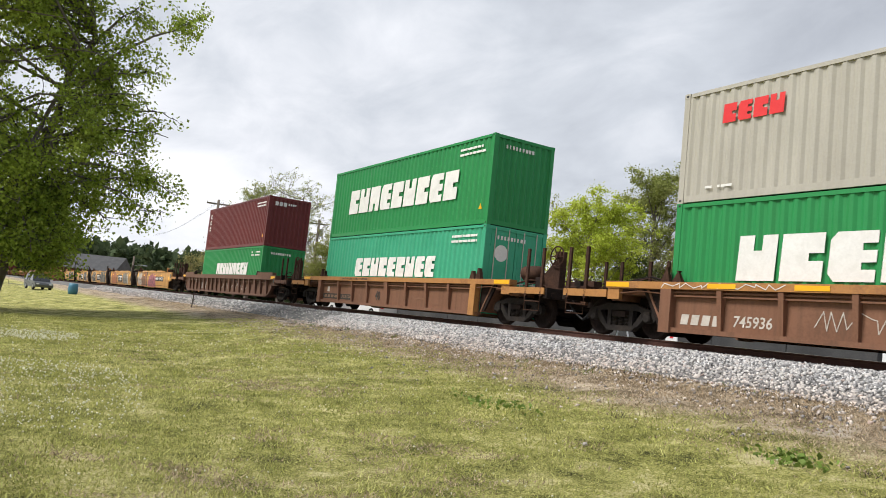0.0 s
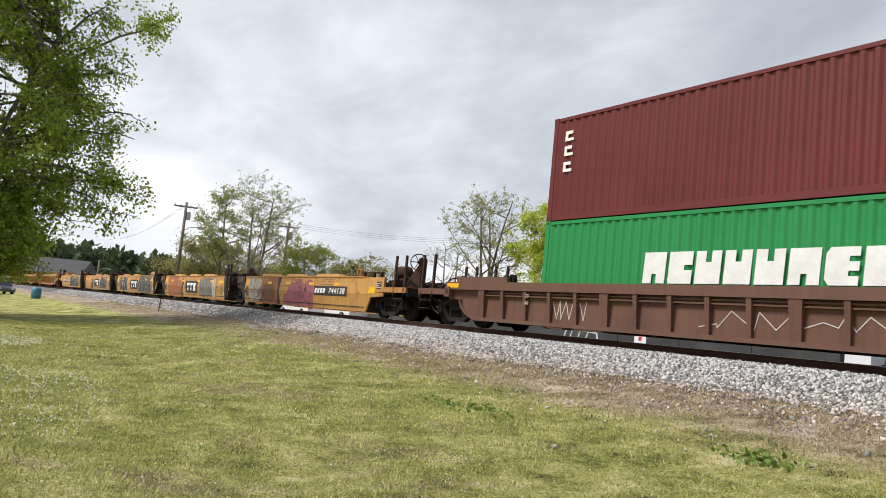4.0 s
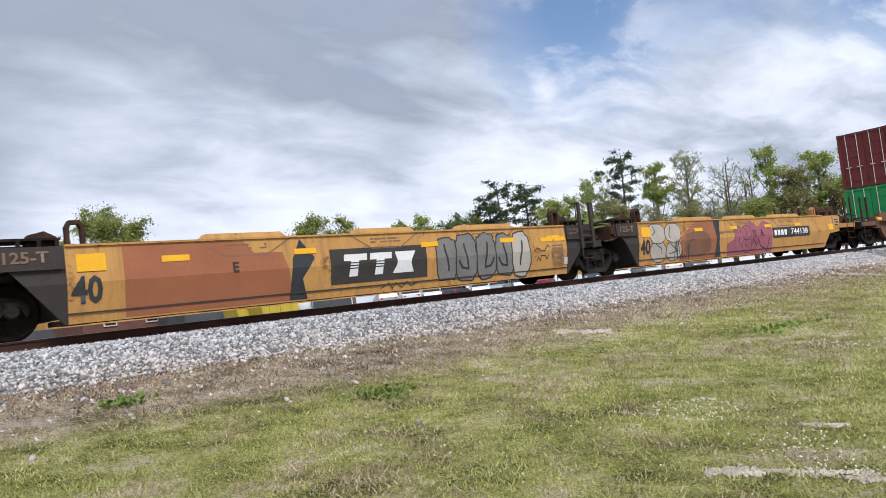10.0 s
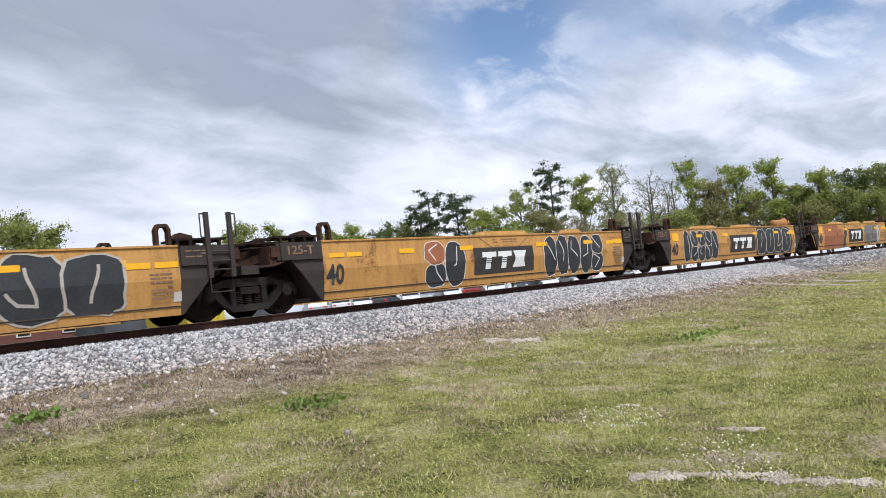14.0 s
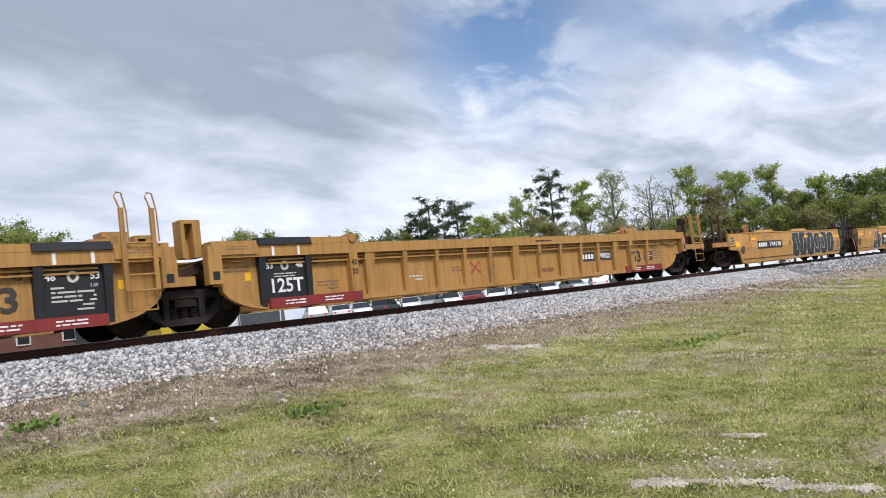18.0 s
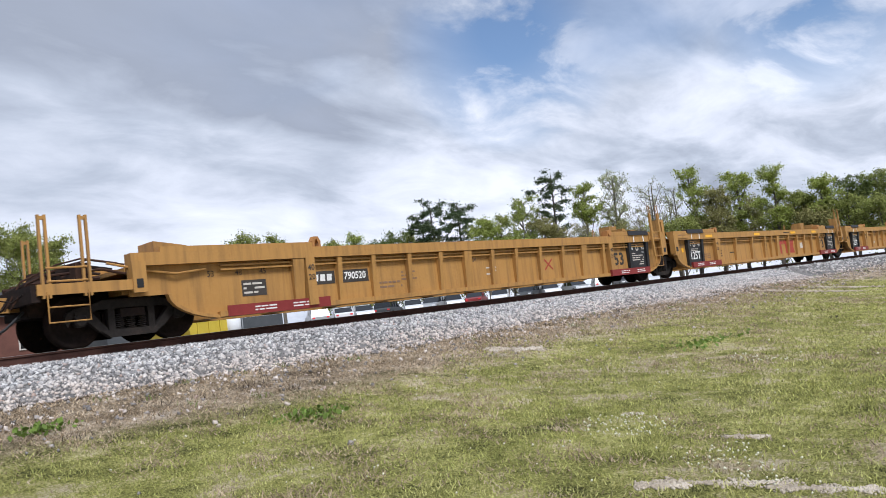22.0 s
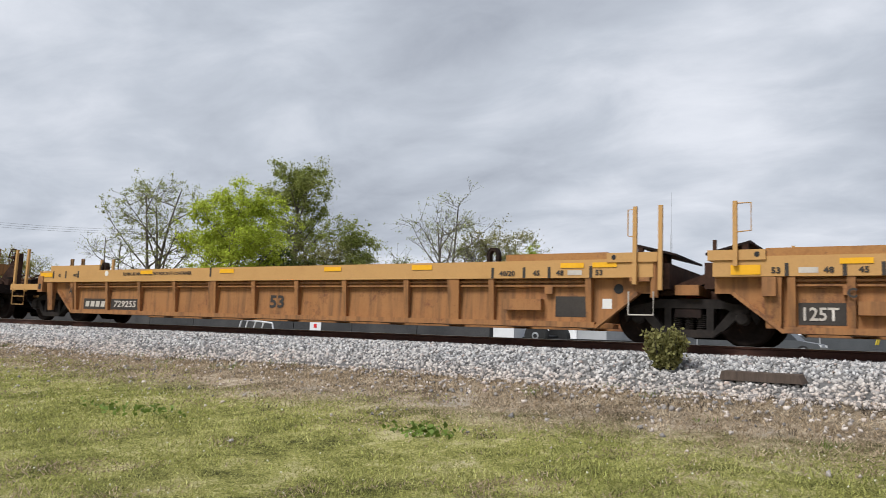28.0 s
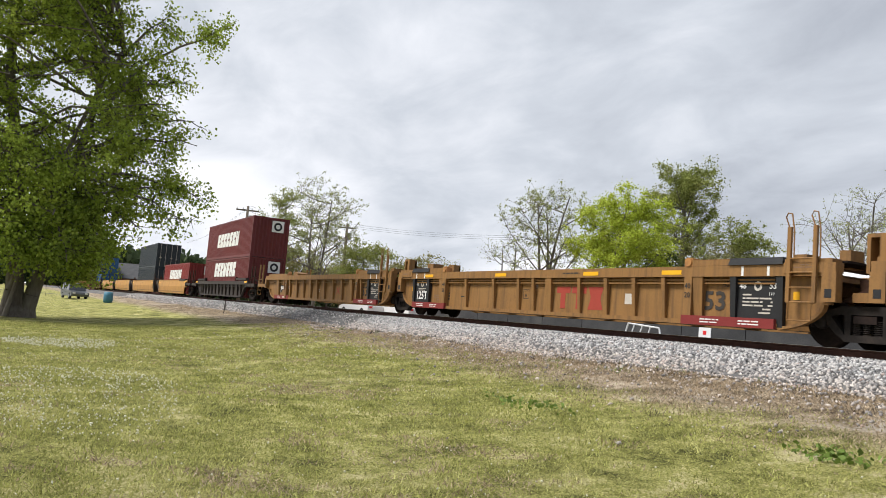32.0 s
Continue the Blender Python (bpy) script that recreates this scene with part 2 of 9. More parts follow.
class Geo:
    """Collects vertices and faces of one part."""

    def __init__(self):
        self.v, self.f = [], []

    def quads(self, pts, faces):
        k = len(self.v)
        self.v += [tuple(p) for p in pts]
        self.f += [tuple(i + k for i in f) for f in faces]
        return self

    def box(self, x0, x1, y0, y1, z0, z1):
        p = [(x, y, z) for z in (z0, z1) for y in (y0, y1) for x in (x0, x1)]
        return self.quads(p, [(0, 2, 3, 1), (4, 5, 7, 6), (0, 1, 5, 4), (2, 6, 7, 3), (0, 4, 6, 2), (1, 3, 7, 5)])

    def hexa(self, low, high):
        """A block between two quads of points."""
        return self.quads(list(low) + list(high), [(3, 2, 1, 0), (4, 5, 6, 7), (0, 1, 5, 4), (1, 2, 6, 5), (2, 3, 7, 6), (3, 0, 4, 7)])

    def prism(self, poly, y0, y1):
        """An outline in x and z, drawn out from y0 to y1 (numbers, or functions of z)."""
        n = len(poly)
        g0 = y0 if callable(y0) else (lambda z: y0)
        g1 = y1 if callable(y1) else (lambda z: y1)
        p = [(x, g0(z), z) for x, z in poly] + [(x, g1(z), z) for x, z in poly]
        return self.quads(p, [tuple(range(n)), tuple(range(2 * n - 1, n - 1, -1))] + [(i, i + n, (i + 1) % n + n, (i + 1) % n) for i in range(n)])

    def slab(self, poly, z0, z1):
        n = len(poly)
        p = [(x, y, z0) for x, y in poly] + [(x, y, z1) for x, y in poly]
        return self.quads(p, [tuple(range(n - 1, -1, -1)), tuple(range(n, 2 * n))] + [(i, (i + 1) % n, (i + 1) % n + n, i + n) for i in range(n)])

    def tube(self, a, b, r0, r1=None, n=8, caps=True):
        a, b = Vector(a), Vector(b)
        r1 = r0 if r1 is None else r1
        d = (b - a)
        if d.length < 1e-6:
            return self
        d.normalize()
        s = d.orthogonal().normalized()
        q = d.cross(s)
        pts = []
        for c, r in ((a, r0), (b, r1)):
            for i in range(n):
                w = 2 * math.pi * i / n
                pts.append(c + (s * math.cos(w) + q * math.sin(w)) * r)
        fs = [(i, (i + 1) % n, (i + 1) % n + n, i + n) for i in range(n)]
        if caps:
            fs += [tuple(range(n - 1, -1, -1)), tuple(range(n, 2 * n))]
        return self.quads(pts, fs)

    def sweep(self, pts, r, n=6):
        """One unbroken round strand along the points."""
        pts = [Vector(p) for p in pts]
        rings = []
        for i, p in enumerate(pts):
            d = (pts[min(i + 1, len(pts) - 1)] - pts[max(i - 1, 0)]).normalized()
            s = d.cross(Vector((0.31, 0.17, 0.93))).normalized()
            q = d.cross(s)
            rings += [p + (s * math.cos(2 * math.pi * k / n) + q * math.sin(2 * math.pi * k / n)) * r for k in range(n)]
        m = len(pts)
        fs = [(j * n + i, j * n + (i + 1) % n, (j + 1) * n + (i + 1) % n, (j + 1) * n + i) for j in range(m - 1) for i in range(n)]
        return self.quads(rings, fs + [tuple(range(n - 1, -1, -1)), tuple(range((m - 1) * n, m * n))])

    def pipe(self, pts, r, n=6):
        for a, b in zip(pts, pts[1:]):
            self.tube(a, b, r, n=n)
        return self

    def turned(self, profile, n=24, axis="y", at=(0, 0, 0)):
        """A body of revolution: profile of (along, radius)."""
        pts, fs, k = [], [], len(profile)
        for i in range(n):
            w = 2 * math.pi * i / n
            for s, r in profile:
                p = {"y": (r * math.cos(w), s, r * math.sin(w)), "x": (s, r * math.cos(w), r * math.sin(w)), "z": (r * math.cos(w), r * math.sin(w), s)}[axis]
                pts.append((p[0] + at[0], p[1] + at[1], p[2] + at[2]))
        for i in range(n):
            j = (i + 1) % n
            for c in range(k - 1):
                fs.append((i * k + c, i * k + c + 1, j * k + c + 1, j * k + c))
        return self.quads(pts, fs)

    def mesh(self, name, smooth=False):
        me = bpy.data.meshes.new(name)
        me.from_pydata(self.v, [], self.f)
        if smooth:
            me.shade_smooth()
        me.update()
        return me


def part(name, geo, mat, parent=None, label="", smooth=False, kind=""):
    """One mesh object under its thing; geo is a Geo or a finished mesh."""
    me = geo.mesh(name, smooth) if isinstance(geo, Geo) else geo
    if mat is not None and not me.materials:
        me.materials.append(M[mat] if isinstance(mat, str) else mat)
    ob = new(name, me)
    ob.parent = parent
    return tagged(ob, label=label, kind=kind)


def thing(name, x, y, z, label, category, group="", rz=0.0):
    ob = new(name)
    ob.matrix_world = pose(x, y, z, 0, 0, rz)
    ob.empty_display_size = 0.3
    return tagged(ob, label, category, group)


def np_mesh(name, verts, faces, smooth=False):
    """A mesh from arrays of vertices (n, 3) and equal-sided faces (m, k)."""
    me = bpy.data.meshes.new(name)
    v, f = np.asarray(verts, np.float32), np.asarray(faces, np.int32)
    me.vertices.add(len(v))
    me.vertices.foreach_set("co", v.ravel())
    me.loops.add(f.size)
    me.loops.foreach_set("vertex_index", f.ravel())
    me.polygons.add(len(f))
    me.polygons.foreach_set("loop_start", np.arange(0, f.size, f.shape[1], dtype=np.int32))
    me.update(calc_edges=True)
    if smooth:
        me.shade_smooth()
    return me


TEXT = {}


def words(s, size, bold=0.0, shear=0.0, width=1.0):
    """The mesh of a line of writing in the built-in font, centred, in the x-z plane and facing -y."""
    key = (s, size, bold, shear, width)
    if key not in TEXT:
        cu = bpy.data.curves.new("writing", "FONT")
        cu.body, cu.size, cu.align_x, cu.align_y = s, size, "CENTER", "CENTER"
        cu.offset, cu.shear, cu.resolution_u = bold, shear, 2
        ob = bpy.data.objects.new("writing", cu)
        scene.collection.objects.link(ob)
        me = bpy.data.meshes.new_from_object(ob.evaluated_get(bpy.context.evaluated_depsgraph_get()))
        bpy.data.objects.remove(ob)
        me.transform(pose(0, 0, 0, 90) @ Matrix.Diagonal((width, 1, 1, 1)))
        TEXT[key] = me
    return TEXT[key]


# ---------------------------------------------------------------- ground and track
YT = 14.64          # centre line of the track
V = 9.39            # speed of the train, metres a second


def ground_z(x, y):
    """The lawn climbs gently to the foot of the embankment; beyond the track lies a level yard."""
    y = np.asarray(y, float)
    near = -1.58 + 0.88 * np.clip(y / 11.3, 0, 1) ** 2
    far = np.where(y > 17.0, -0.60 + 0.30 * np.clip((y - 17.0) / 10, 0, 1), near)
    bumps = 0.03 * np.sin(np.asarray(x) * 0.31 + y * 0.2) + 0.02 * np.sin(np.asarray(x) * 0.83 - y * 0.57)
    return far + np.where((y > 10.5) & (y < 19), 0, bumps * np.clip((11 - y) / 4, 0, 1))


def sheet_axis(fine0, fine1, step, far):
    inner = np.arange(fine0, fine1 + step / 2, step)
    out = np.geomspace(1, far, 16)
    return np.concatenate([fine0 - out[::-1], inner, fine1 + out])


def build_ground():
    xs, ys = sheet_axis(-120, 110, 1.0, 2200), sheet_axis(-14, 40, 0.5, 2200)
    X, Y = np.meshgrid(xs, ys)
    Z = ground_z(X, Y)
    v = np.stack([X, Y, Z], -1).reshape(-1, 3)
    nx, ny = len(xs), len(ys)
    i = (np.arange(ny - 1)[:, None] * nx + np.arange(nx - 1)[None]).ravel()
    me = np_mesh("ground", v, np.stack([i, i + 1, i + nx + 1, i + nx], -1), True)
    m = bpy.data.materials.new("lawn_with_dry_verge")
    m.use_nodes = True
    N = Nodes(m.node_tree)
    co = N.add("ShaderNodeTexCoord").outputs["Object"]
    sep = N.add("ShaderNodeSeparateXYZ")
    N.link(co, sep.inputs[0])
    big, mid, fine = N.noise(co, 0.22, 5, 0.65), N.noise(co, 1.3, 8, 0.75), N.noise(co, 38, 6, 0.9)
    f = N.math("ADD", N.math("MULTIPLY", mid, 0.42), N.math("MULTIPLY", fine, 0.58))
    grass = N.ramp(f, [(0.43, (0.045, 0.045, 0.016)), (0.48, (0.225, 0.225, 0.06)), (0.53, (0.41, 0.39, 0.125)), (0.59, (0.68, 0.61, 0.31))])
    dry = N.ramp(f, [(0.43, (0.06, 0.042, 0.028)), (0.5, (0.29, 0.225, 0.15)), (0.58, (0.62, 0.52, 0.39))])
    # the verge along the ballast is dry and sandy, with ragged edges
    yy = N.math("ADD", sep.outputs[1], N.math("MULTIPLY", N.math("SUBTRACT", mid, 0.5), 3.2))
    verge = N.ramp(N.math("MULTIPLY", yy, 0.05), [(0.405, (0, 0, 0)), (0.47, (1, 1, 1))])
    bare = N.ramp(N.math("ADD", N.math("MULTIPLY", big, 0.35), N.math("MULTIPLY", mid, 0.65)), [(0.505, (0, 0, 0)), (0.58, (0.85, 0.85, 0.85))])
    east = N.ramp(N.math("ADD", N.math("MULTIPLY", sep.outputs[0], 0.03), 0.5), [(0.30, (0.25, 0.25, 0.25)), (0.60, (1, 1, 1))])
    col = N.mix(N.math("MAXIMUM", verge, N.math("MULTIPLY", bare, east)), grass, dry)
    sand = N.ramp(N.noise(co, 0.55, 6, 0.7), [(0.57, (0, 0, 0)), (0.66, (0.85, 0.85, 0.85))])
    col = N.mix(N.math("MULTIPLY", sand, verge), col, (0.50, 0.44, 0.37))
    yard = N.ramp(N.math("MULTIPLY", sep.outputs[1], 0.02), [(0.34, (0, 0, 0)), (0.37, (1, 1, 1))])
    yardc = N.ramp(f, [(0.3, (0.16, 0.15, 0.12)), (0.6, (0.30, 0.28, 0.24))])
    lotx = N.ramp(N.math("ADD", N.math("MULTIPLY", sep.outputs[0], 0.005), 0.5), [(0.30, (0, 0, 0)), (0.36, (1, 1, 1))])
    col = N.mix(N.math("MULTIPLY", yard, lotx), col, yardc)
    p = N.add("ShaderNodeBsdfPrincipled", Roughness=0.95)
    p.inputs["Specular IOR Level"].default_value = 0.1
    N.link(col, p.inputs["Base Color"])
    b = N.add("ShaderNodeBump", Strength=0.9, Distance=0.06)
    N.link(f, b.inputs["Height"])
    N.link(b.outputs[0], p.inputs["Normal"])
    o = N.add("ShaderNodeOutputMaterial")
    N.link(p.outputs[0], o.inputs[0])
    part("ground", me, m, None, "mown lawn climbing to a dry sandy verge beside the track", kind="structure")


build_ground()


def stone_colour():
    m = bpy.data.materials.new("granite_ballast")
    m.use_nodes = True
    N = Nodes(m.node_tree)
    co = N.add("ShaderNodeTexCoord").outputs["Object"]
    rnd = N.add("ShaderNodeNewGeometry").outputs["Random Per Island"]
    col = N.ramp(rnd, [(0.0, (0.09, 0.085, 0.085)), (0.22, (0.20, 0.195, 0.195)), (0.47, (0.39, 0.38, 0.37)), (0.72, (0.54, 0.50, 0.47)), (0.92, (0.72, 0.70, 0.68)), (1.0, (0.36, 0.26, 0.21))])
    sep = N.add("ShaderNodeSeparateXYZ")
    N.link(co, sep.inputs[0])
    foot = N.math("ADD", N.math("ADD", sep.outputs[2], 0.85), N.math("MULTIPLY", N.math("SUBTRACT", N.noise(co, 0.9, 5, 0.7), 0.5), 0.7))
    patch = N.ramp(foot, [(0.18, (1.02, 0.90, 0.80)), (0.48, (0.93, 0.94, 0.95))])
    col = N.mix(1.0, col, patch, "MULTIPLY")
    col = N.mix(0.25, col, N.ramp(N.noise(co, 60, 3), [(0.3, (0.2, 0.2, 0.2)), (0.7, (0.65, 0.64, 0.63))]))
    p = N.add("ShaderNodeBsdfPrincipled", Roughness=0.9)
    p.inputs["Specular IOR Level"].default_value = 0.2
    N.link(col, p.inputs["Base Color"])
    o = N.add("ShaderNodeOutputMaterial")
    N.link(p.outputs[0], o.inputs[0])
    return m


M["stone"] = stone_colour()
M["bed"] = material("ballast_fines", [(0.05, 0.047, 0.045), (0.13, 0.125, 0.12), (0.24, 0.23, 0.22)], 1.2, 0.95, fine=30, bump=0.8)

BED = [(11.35, -0.80), (12.05, -0.50), (12.85, -0.23), (13.2, -0.20), (16.1, -0.20), (16.45, -0.23), (17.4, -0.70)]


def bed_z(y):
    return np.interp(y, [p[0] for p in BED], [p[1] for p in BED])


def rocks(rng, x, y, z, size):
    """Many small angular stones as one pair of arrays."""
    n = len(x)
    base = np.array([(-1, -1, -.7), (1, -1, -.7), (1, 1, -.7), (-1, 1, -.7), (-.75, -.75, .7), (.75, -.75, .7), (.75, .75, .7), (-.75, .75, .7)], np.float32) * 0.5
    fa = np.array([(0, 3, 2, 1), (4, 5, 6, 7), (0, 1, 5, 4), (1, 2, 6, 5), (2, 3, 7, 6), (3, 0, 4, 7)])
    v = base[None] * rng.uniform(0.65, 1.3, (n, 1, 3)) + rng.normal(0, 0.13, (n, 8, 3))
    q = rng.normal(0, 1, (n, 4))
    q /= np.linalg.norm(q, axis=1)[:, None]
    w, a, b, c = q.T
    R = np.stack([1 - 2 * (b * b + c * c), 2 * (a * b - c * w), 2 * (a * c + b * w), 2 * (a * b + c * w), 1 - 2 * (a * a + c * c), 2 * (b * c - a * w), 2 * (a * c - b * w), 2 * (b * c + a * w), 1 - 2 * (a * a + b * b)], -1).reshape(n, 3, 3)
    v = np.einsum("nij,nkj->nki", R, v) * np.asarray(size).reshape(-1, 1, 1) + np.stack([x, y, z], -1)[:, None]
    f = (np.arange(n) * 8)[:, None, None] + fa[None]
    return v.reshape(-1, 3), f.reshape(-1, 4)


def build_track():
    g = Geo()
    xs = [-2000, -400, -120, -60, 0, 60, 120, 400, 2000]
    for a, b in zip(xs, xs[1:]):
        for (y0, z0), (y1, z1) in zip(BED, BED[1:]):
            g.quads([(a, y0, z0), (b, y0, z0), (b, y1, z1), (a, y1, z1)], [(0, 1, 2, 3)])
    bed = part("ballast_bed", g, "bed", None, "crushed granite ballast shoulder under the track", kind="structure")
    rng = np.random.default_rng(3)
    n = 90000
    # denser near the camera, thinner along the far ends
    x = np.concatenate([rng.uniform(-28, 34, 76000), rng.uniform(-95, -28, 8000), rng.uniform(34, 100, 6000)])
    y = rng.uniform(11.15, 13.85, n)
    keep = (y > 11.5) | (rng.uniform(0, 1, n) < 0.35)
    x, y = x[keep], y[keep]
    y += 0.22 * np.sin(x * 0.5) * np.clip((12.9 - y) / 1.4, 0, 1)
    size = rng.uniform(0.029, 0.064, len(x)) * np.where(np.abs(x) > 36, 1.6, 1.0)
    z = np.maximum(bed_z(y), ground_z(x, y)) + size * 0.12
    v, f = rocks(rng, x, y, z, size)
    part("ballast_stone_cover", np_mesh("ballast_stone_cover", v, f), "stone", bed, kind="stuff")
    # strays in the verge
    x, y = rng.uniform(-30, 45, 6500), 11.6 - rng.exponential(0.75, 6500)
    v, f = rocks(rng, x, y, ground_z(x, y) + 0.012, rng.uniform(0.02, 0.06, 6500))
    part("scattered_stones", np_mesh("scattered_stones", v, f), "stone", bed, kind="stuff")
    # rails
    prof = [(-0.07, -0.17), (0.07, -0.17), (0.07, -0.155), (0.012, -0.135), (0.012, -0.045), (0.036, -0.035), (0.036, -0.006), (-0.036, -0.006), (-0.036, -0.035), (-0.012, -0.045), (-0.012, -0.135), (-0.07, -0.155)]
    for s in (-1, 1):
        yc = YT + s * 0.7535
        g = Geo()
        k = len(prof)
        g.quads([(x, yc + y, z) for x in (-1500, 1500) for y, z in prof], [(i, (i + 1) % k, (i + 1) % k + k, i + k) for i in range(k)])
        r = part("rail", g, "rail", None, "rusty steel running rail", kind="structure")
        part("rail_head", Geo().box(-1500, 1500, yc - 0.03, yc + 0.03, -0.006, 0.0), "railtop", r, "polished steel rail head")


build_track()


def build_ties():
    me = Geo().box(-0.115, 0.115, -1.28, 1.28, -0.34, -0.168).mesh("tie")
    plate = Geo().box(-0.1, 0.1, -0.17, 0.17, -0.168, -0.156).mesh("tie_plate")
    track = thing("sleepers", 0, YT, 0, "row of dark creosoted timber sleepers under the rails", "sleeper")
    tagged(track, kind="structure")
    rng = random.Random(5)
    for i in range(150):
        t = part("tie", me, "tie", track)
        t.matrix_local = pose(-41 + i * 0.53, rng.uniform(-0.05, 0.05), rng.uniform(-0.008, 0.0), 0, 0, rng.uniform(-1, 1))
    g = Geo()
    for i in range(420):
        x = -41 - 0.53 - i * 0.53 if i < 210 else 38.5 + (i - 210) * 0.53
        g.box(x - 0.115, x + 0.115, -1.28, 1.28, -0.34, -0.17)
    part("far_ties", g, "tie", track, kind="stuff")


build_ties()


# ---------------------------------------------------------------- plants
def leaf_stuff(name, col, var=0.35, trans=0.45):
    return material(name, col, 0.5, 0.75, fine=3.0, bump=0, island=var, trans=trans, spec=0.15)


M["leaf_bright"] = leaf_stuff("fresh_lime_leaves", [(0.32, 0.38, 0.04), (0.46, 0.53, 0.07), (0.58, 0.62, 0.12)])
M["leaf_mid"] = leaf_stuff("spring_green_leaves", [(0.18, 0.21, 0.055), (0.28, 0.31, 0.088), (0.41, 0.42, 0.15)])
M["leaf_fresh"] = leaf_stuff("light_green_woodland_leaves", [(0.22, 0.27, 0.06), (0.32, 0.37, 0.09), (0.44, 0.47, 0.15)])
M["leaf_dark"] = leaf_stuff("deep_green_leaves", [(0.09, 0.12, 0.036), (0.135, 0.172, 0.053), (0.185, 0.22, 0.075)])
M["leaf_pine"] = leaf_stuff("pine_needles", [(0.04, 0.062, 0.028), (0.065, 0.092, 0.04), (0.10, 0.12, 0.055)], trans=0.2)
M["leaf_pale"] = leaf_stuff("pale_young_leaves", [(0.238, 0.266, 0.098), (0.336, 0.364, 0.14), (0.42, 0.434, 0.21)])
M["leaf_olive"] = leaf_stuff("olive_leaves", [(0.20, 0.195, 0.07), (0.285, 0.27, 0.105), (0.38, 0.345, 0.155)])
M["leaf_big"] = leaf_stuff("shade_tree_leaves", [(0.17, 0.24, 0.034), (0.28, 0.36, 0.055), (0.42, 0.48, 0.09)], trans=0.45)
M["bark"] = material("grey_brown_bark", [(0.07, 0.06, 0.05), (0.15, 0.13, 0.11), (0.22, 0.20, 0.17)], 2.0, 0.9, stretch=(1, 1, 0.25), fine=12, bump=0.6)
M["bark_dark"] = material("dark_bark", [(0.04, 0.033, 0.028), (0.09, 0.075, 0.062)], 2.0, 0.9, stretch=(1, 1, 0.25), fine=12, bump=0.6)


def leaves_mesh(name, pts, size, rng, droop=0.0, heart=None):
    """A four-cornered leaf, bent along its rib, at every point; with the hearts of their tufts given, the leaves face outwards and up."""
    n = len(pts)
    a = rng.normal(0, 1, (n, 3))
    a[:, 2] -= droop
    if heart is None:
        b = np.cross(a, rng.normal(0, 1, (n, 3)))
    else:
        out = pts - heart
        out = out / (np.linalg.norm(out, axis=1)[:, None] + 1e-6) + rng.normal(0, 0.9, (n, 3))
        out[:, 2] += 0.5
        a = np.cross(a, out)
        b = np.cross(a, out)
    a /= np.linalg.norm(a, axis=1)[:, None]
    b /= np.linalg.norm(b, axis=1)[:, None]
    c = np.cross(a, b)
    s = (size * rng.uniform(0.6, 1.4, n))[:, None]
    p = np.stack([pts, pts + a * s * 0.5 + b * s * 0.34 + c * s * 0.1, pts + a * s, pts + a * s * 0.5 - b * s * 0.34 + c * s * 0.1], 1).reshape(-1, 3)
    return np_mesh(name, p, np.arange(4 * n).reshape(n, 4))


def tufts(tips, count, radius, rng, flat=0.7):
    """Leaf places in rounded tufts of uneven size about the twig ends, and the heart of each leaf's tuft."""
    k = len(tips)
    big = rng.uniform(0.55, 1.25, k)
    pick = rng.choice(k, count, p=big ** 2 / (big ** 2).sum())
    u = rng.normal(0, 1, (count, 3))
    u /= np.linalg.norm(u, axis=1)[:, None]
    u *= (np.minimum(np.abs(rng.normal(0, 0.62, count)), 1.2) * radius * big[pick])[:, None] * np.array([1, 1, flat])
    return tips[pick] + u, tips[pick] - np.array([0, 0, radius * 0.3])


def curve_pts(a, b, bend, rng, k=5):
    t = np.linspace(0, 1, k)[:, None]
    j = rng.normal(0, bend, 3) * np.linalg.norm(b - a)
    return a + (b - a) * t + j * (t * (1 - t)) * 1.6


def tubes(g, pts, r0, r1, n=5):
    rs = np.linspace(r0, r1, len(pts))
    for p, q, u, w in zip(pts, pts[1:], rs, rs[1:]):
        g.tube(p, q, u, w, n, False)


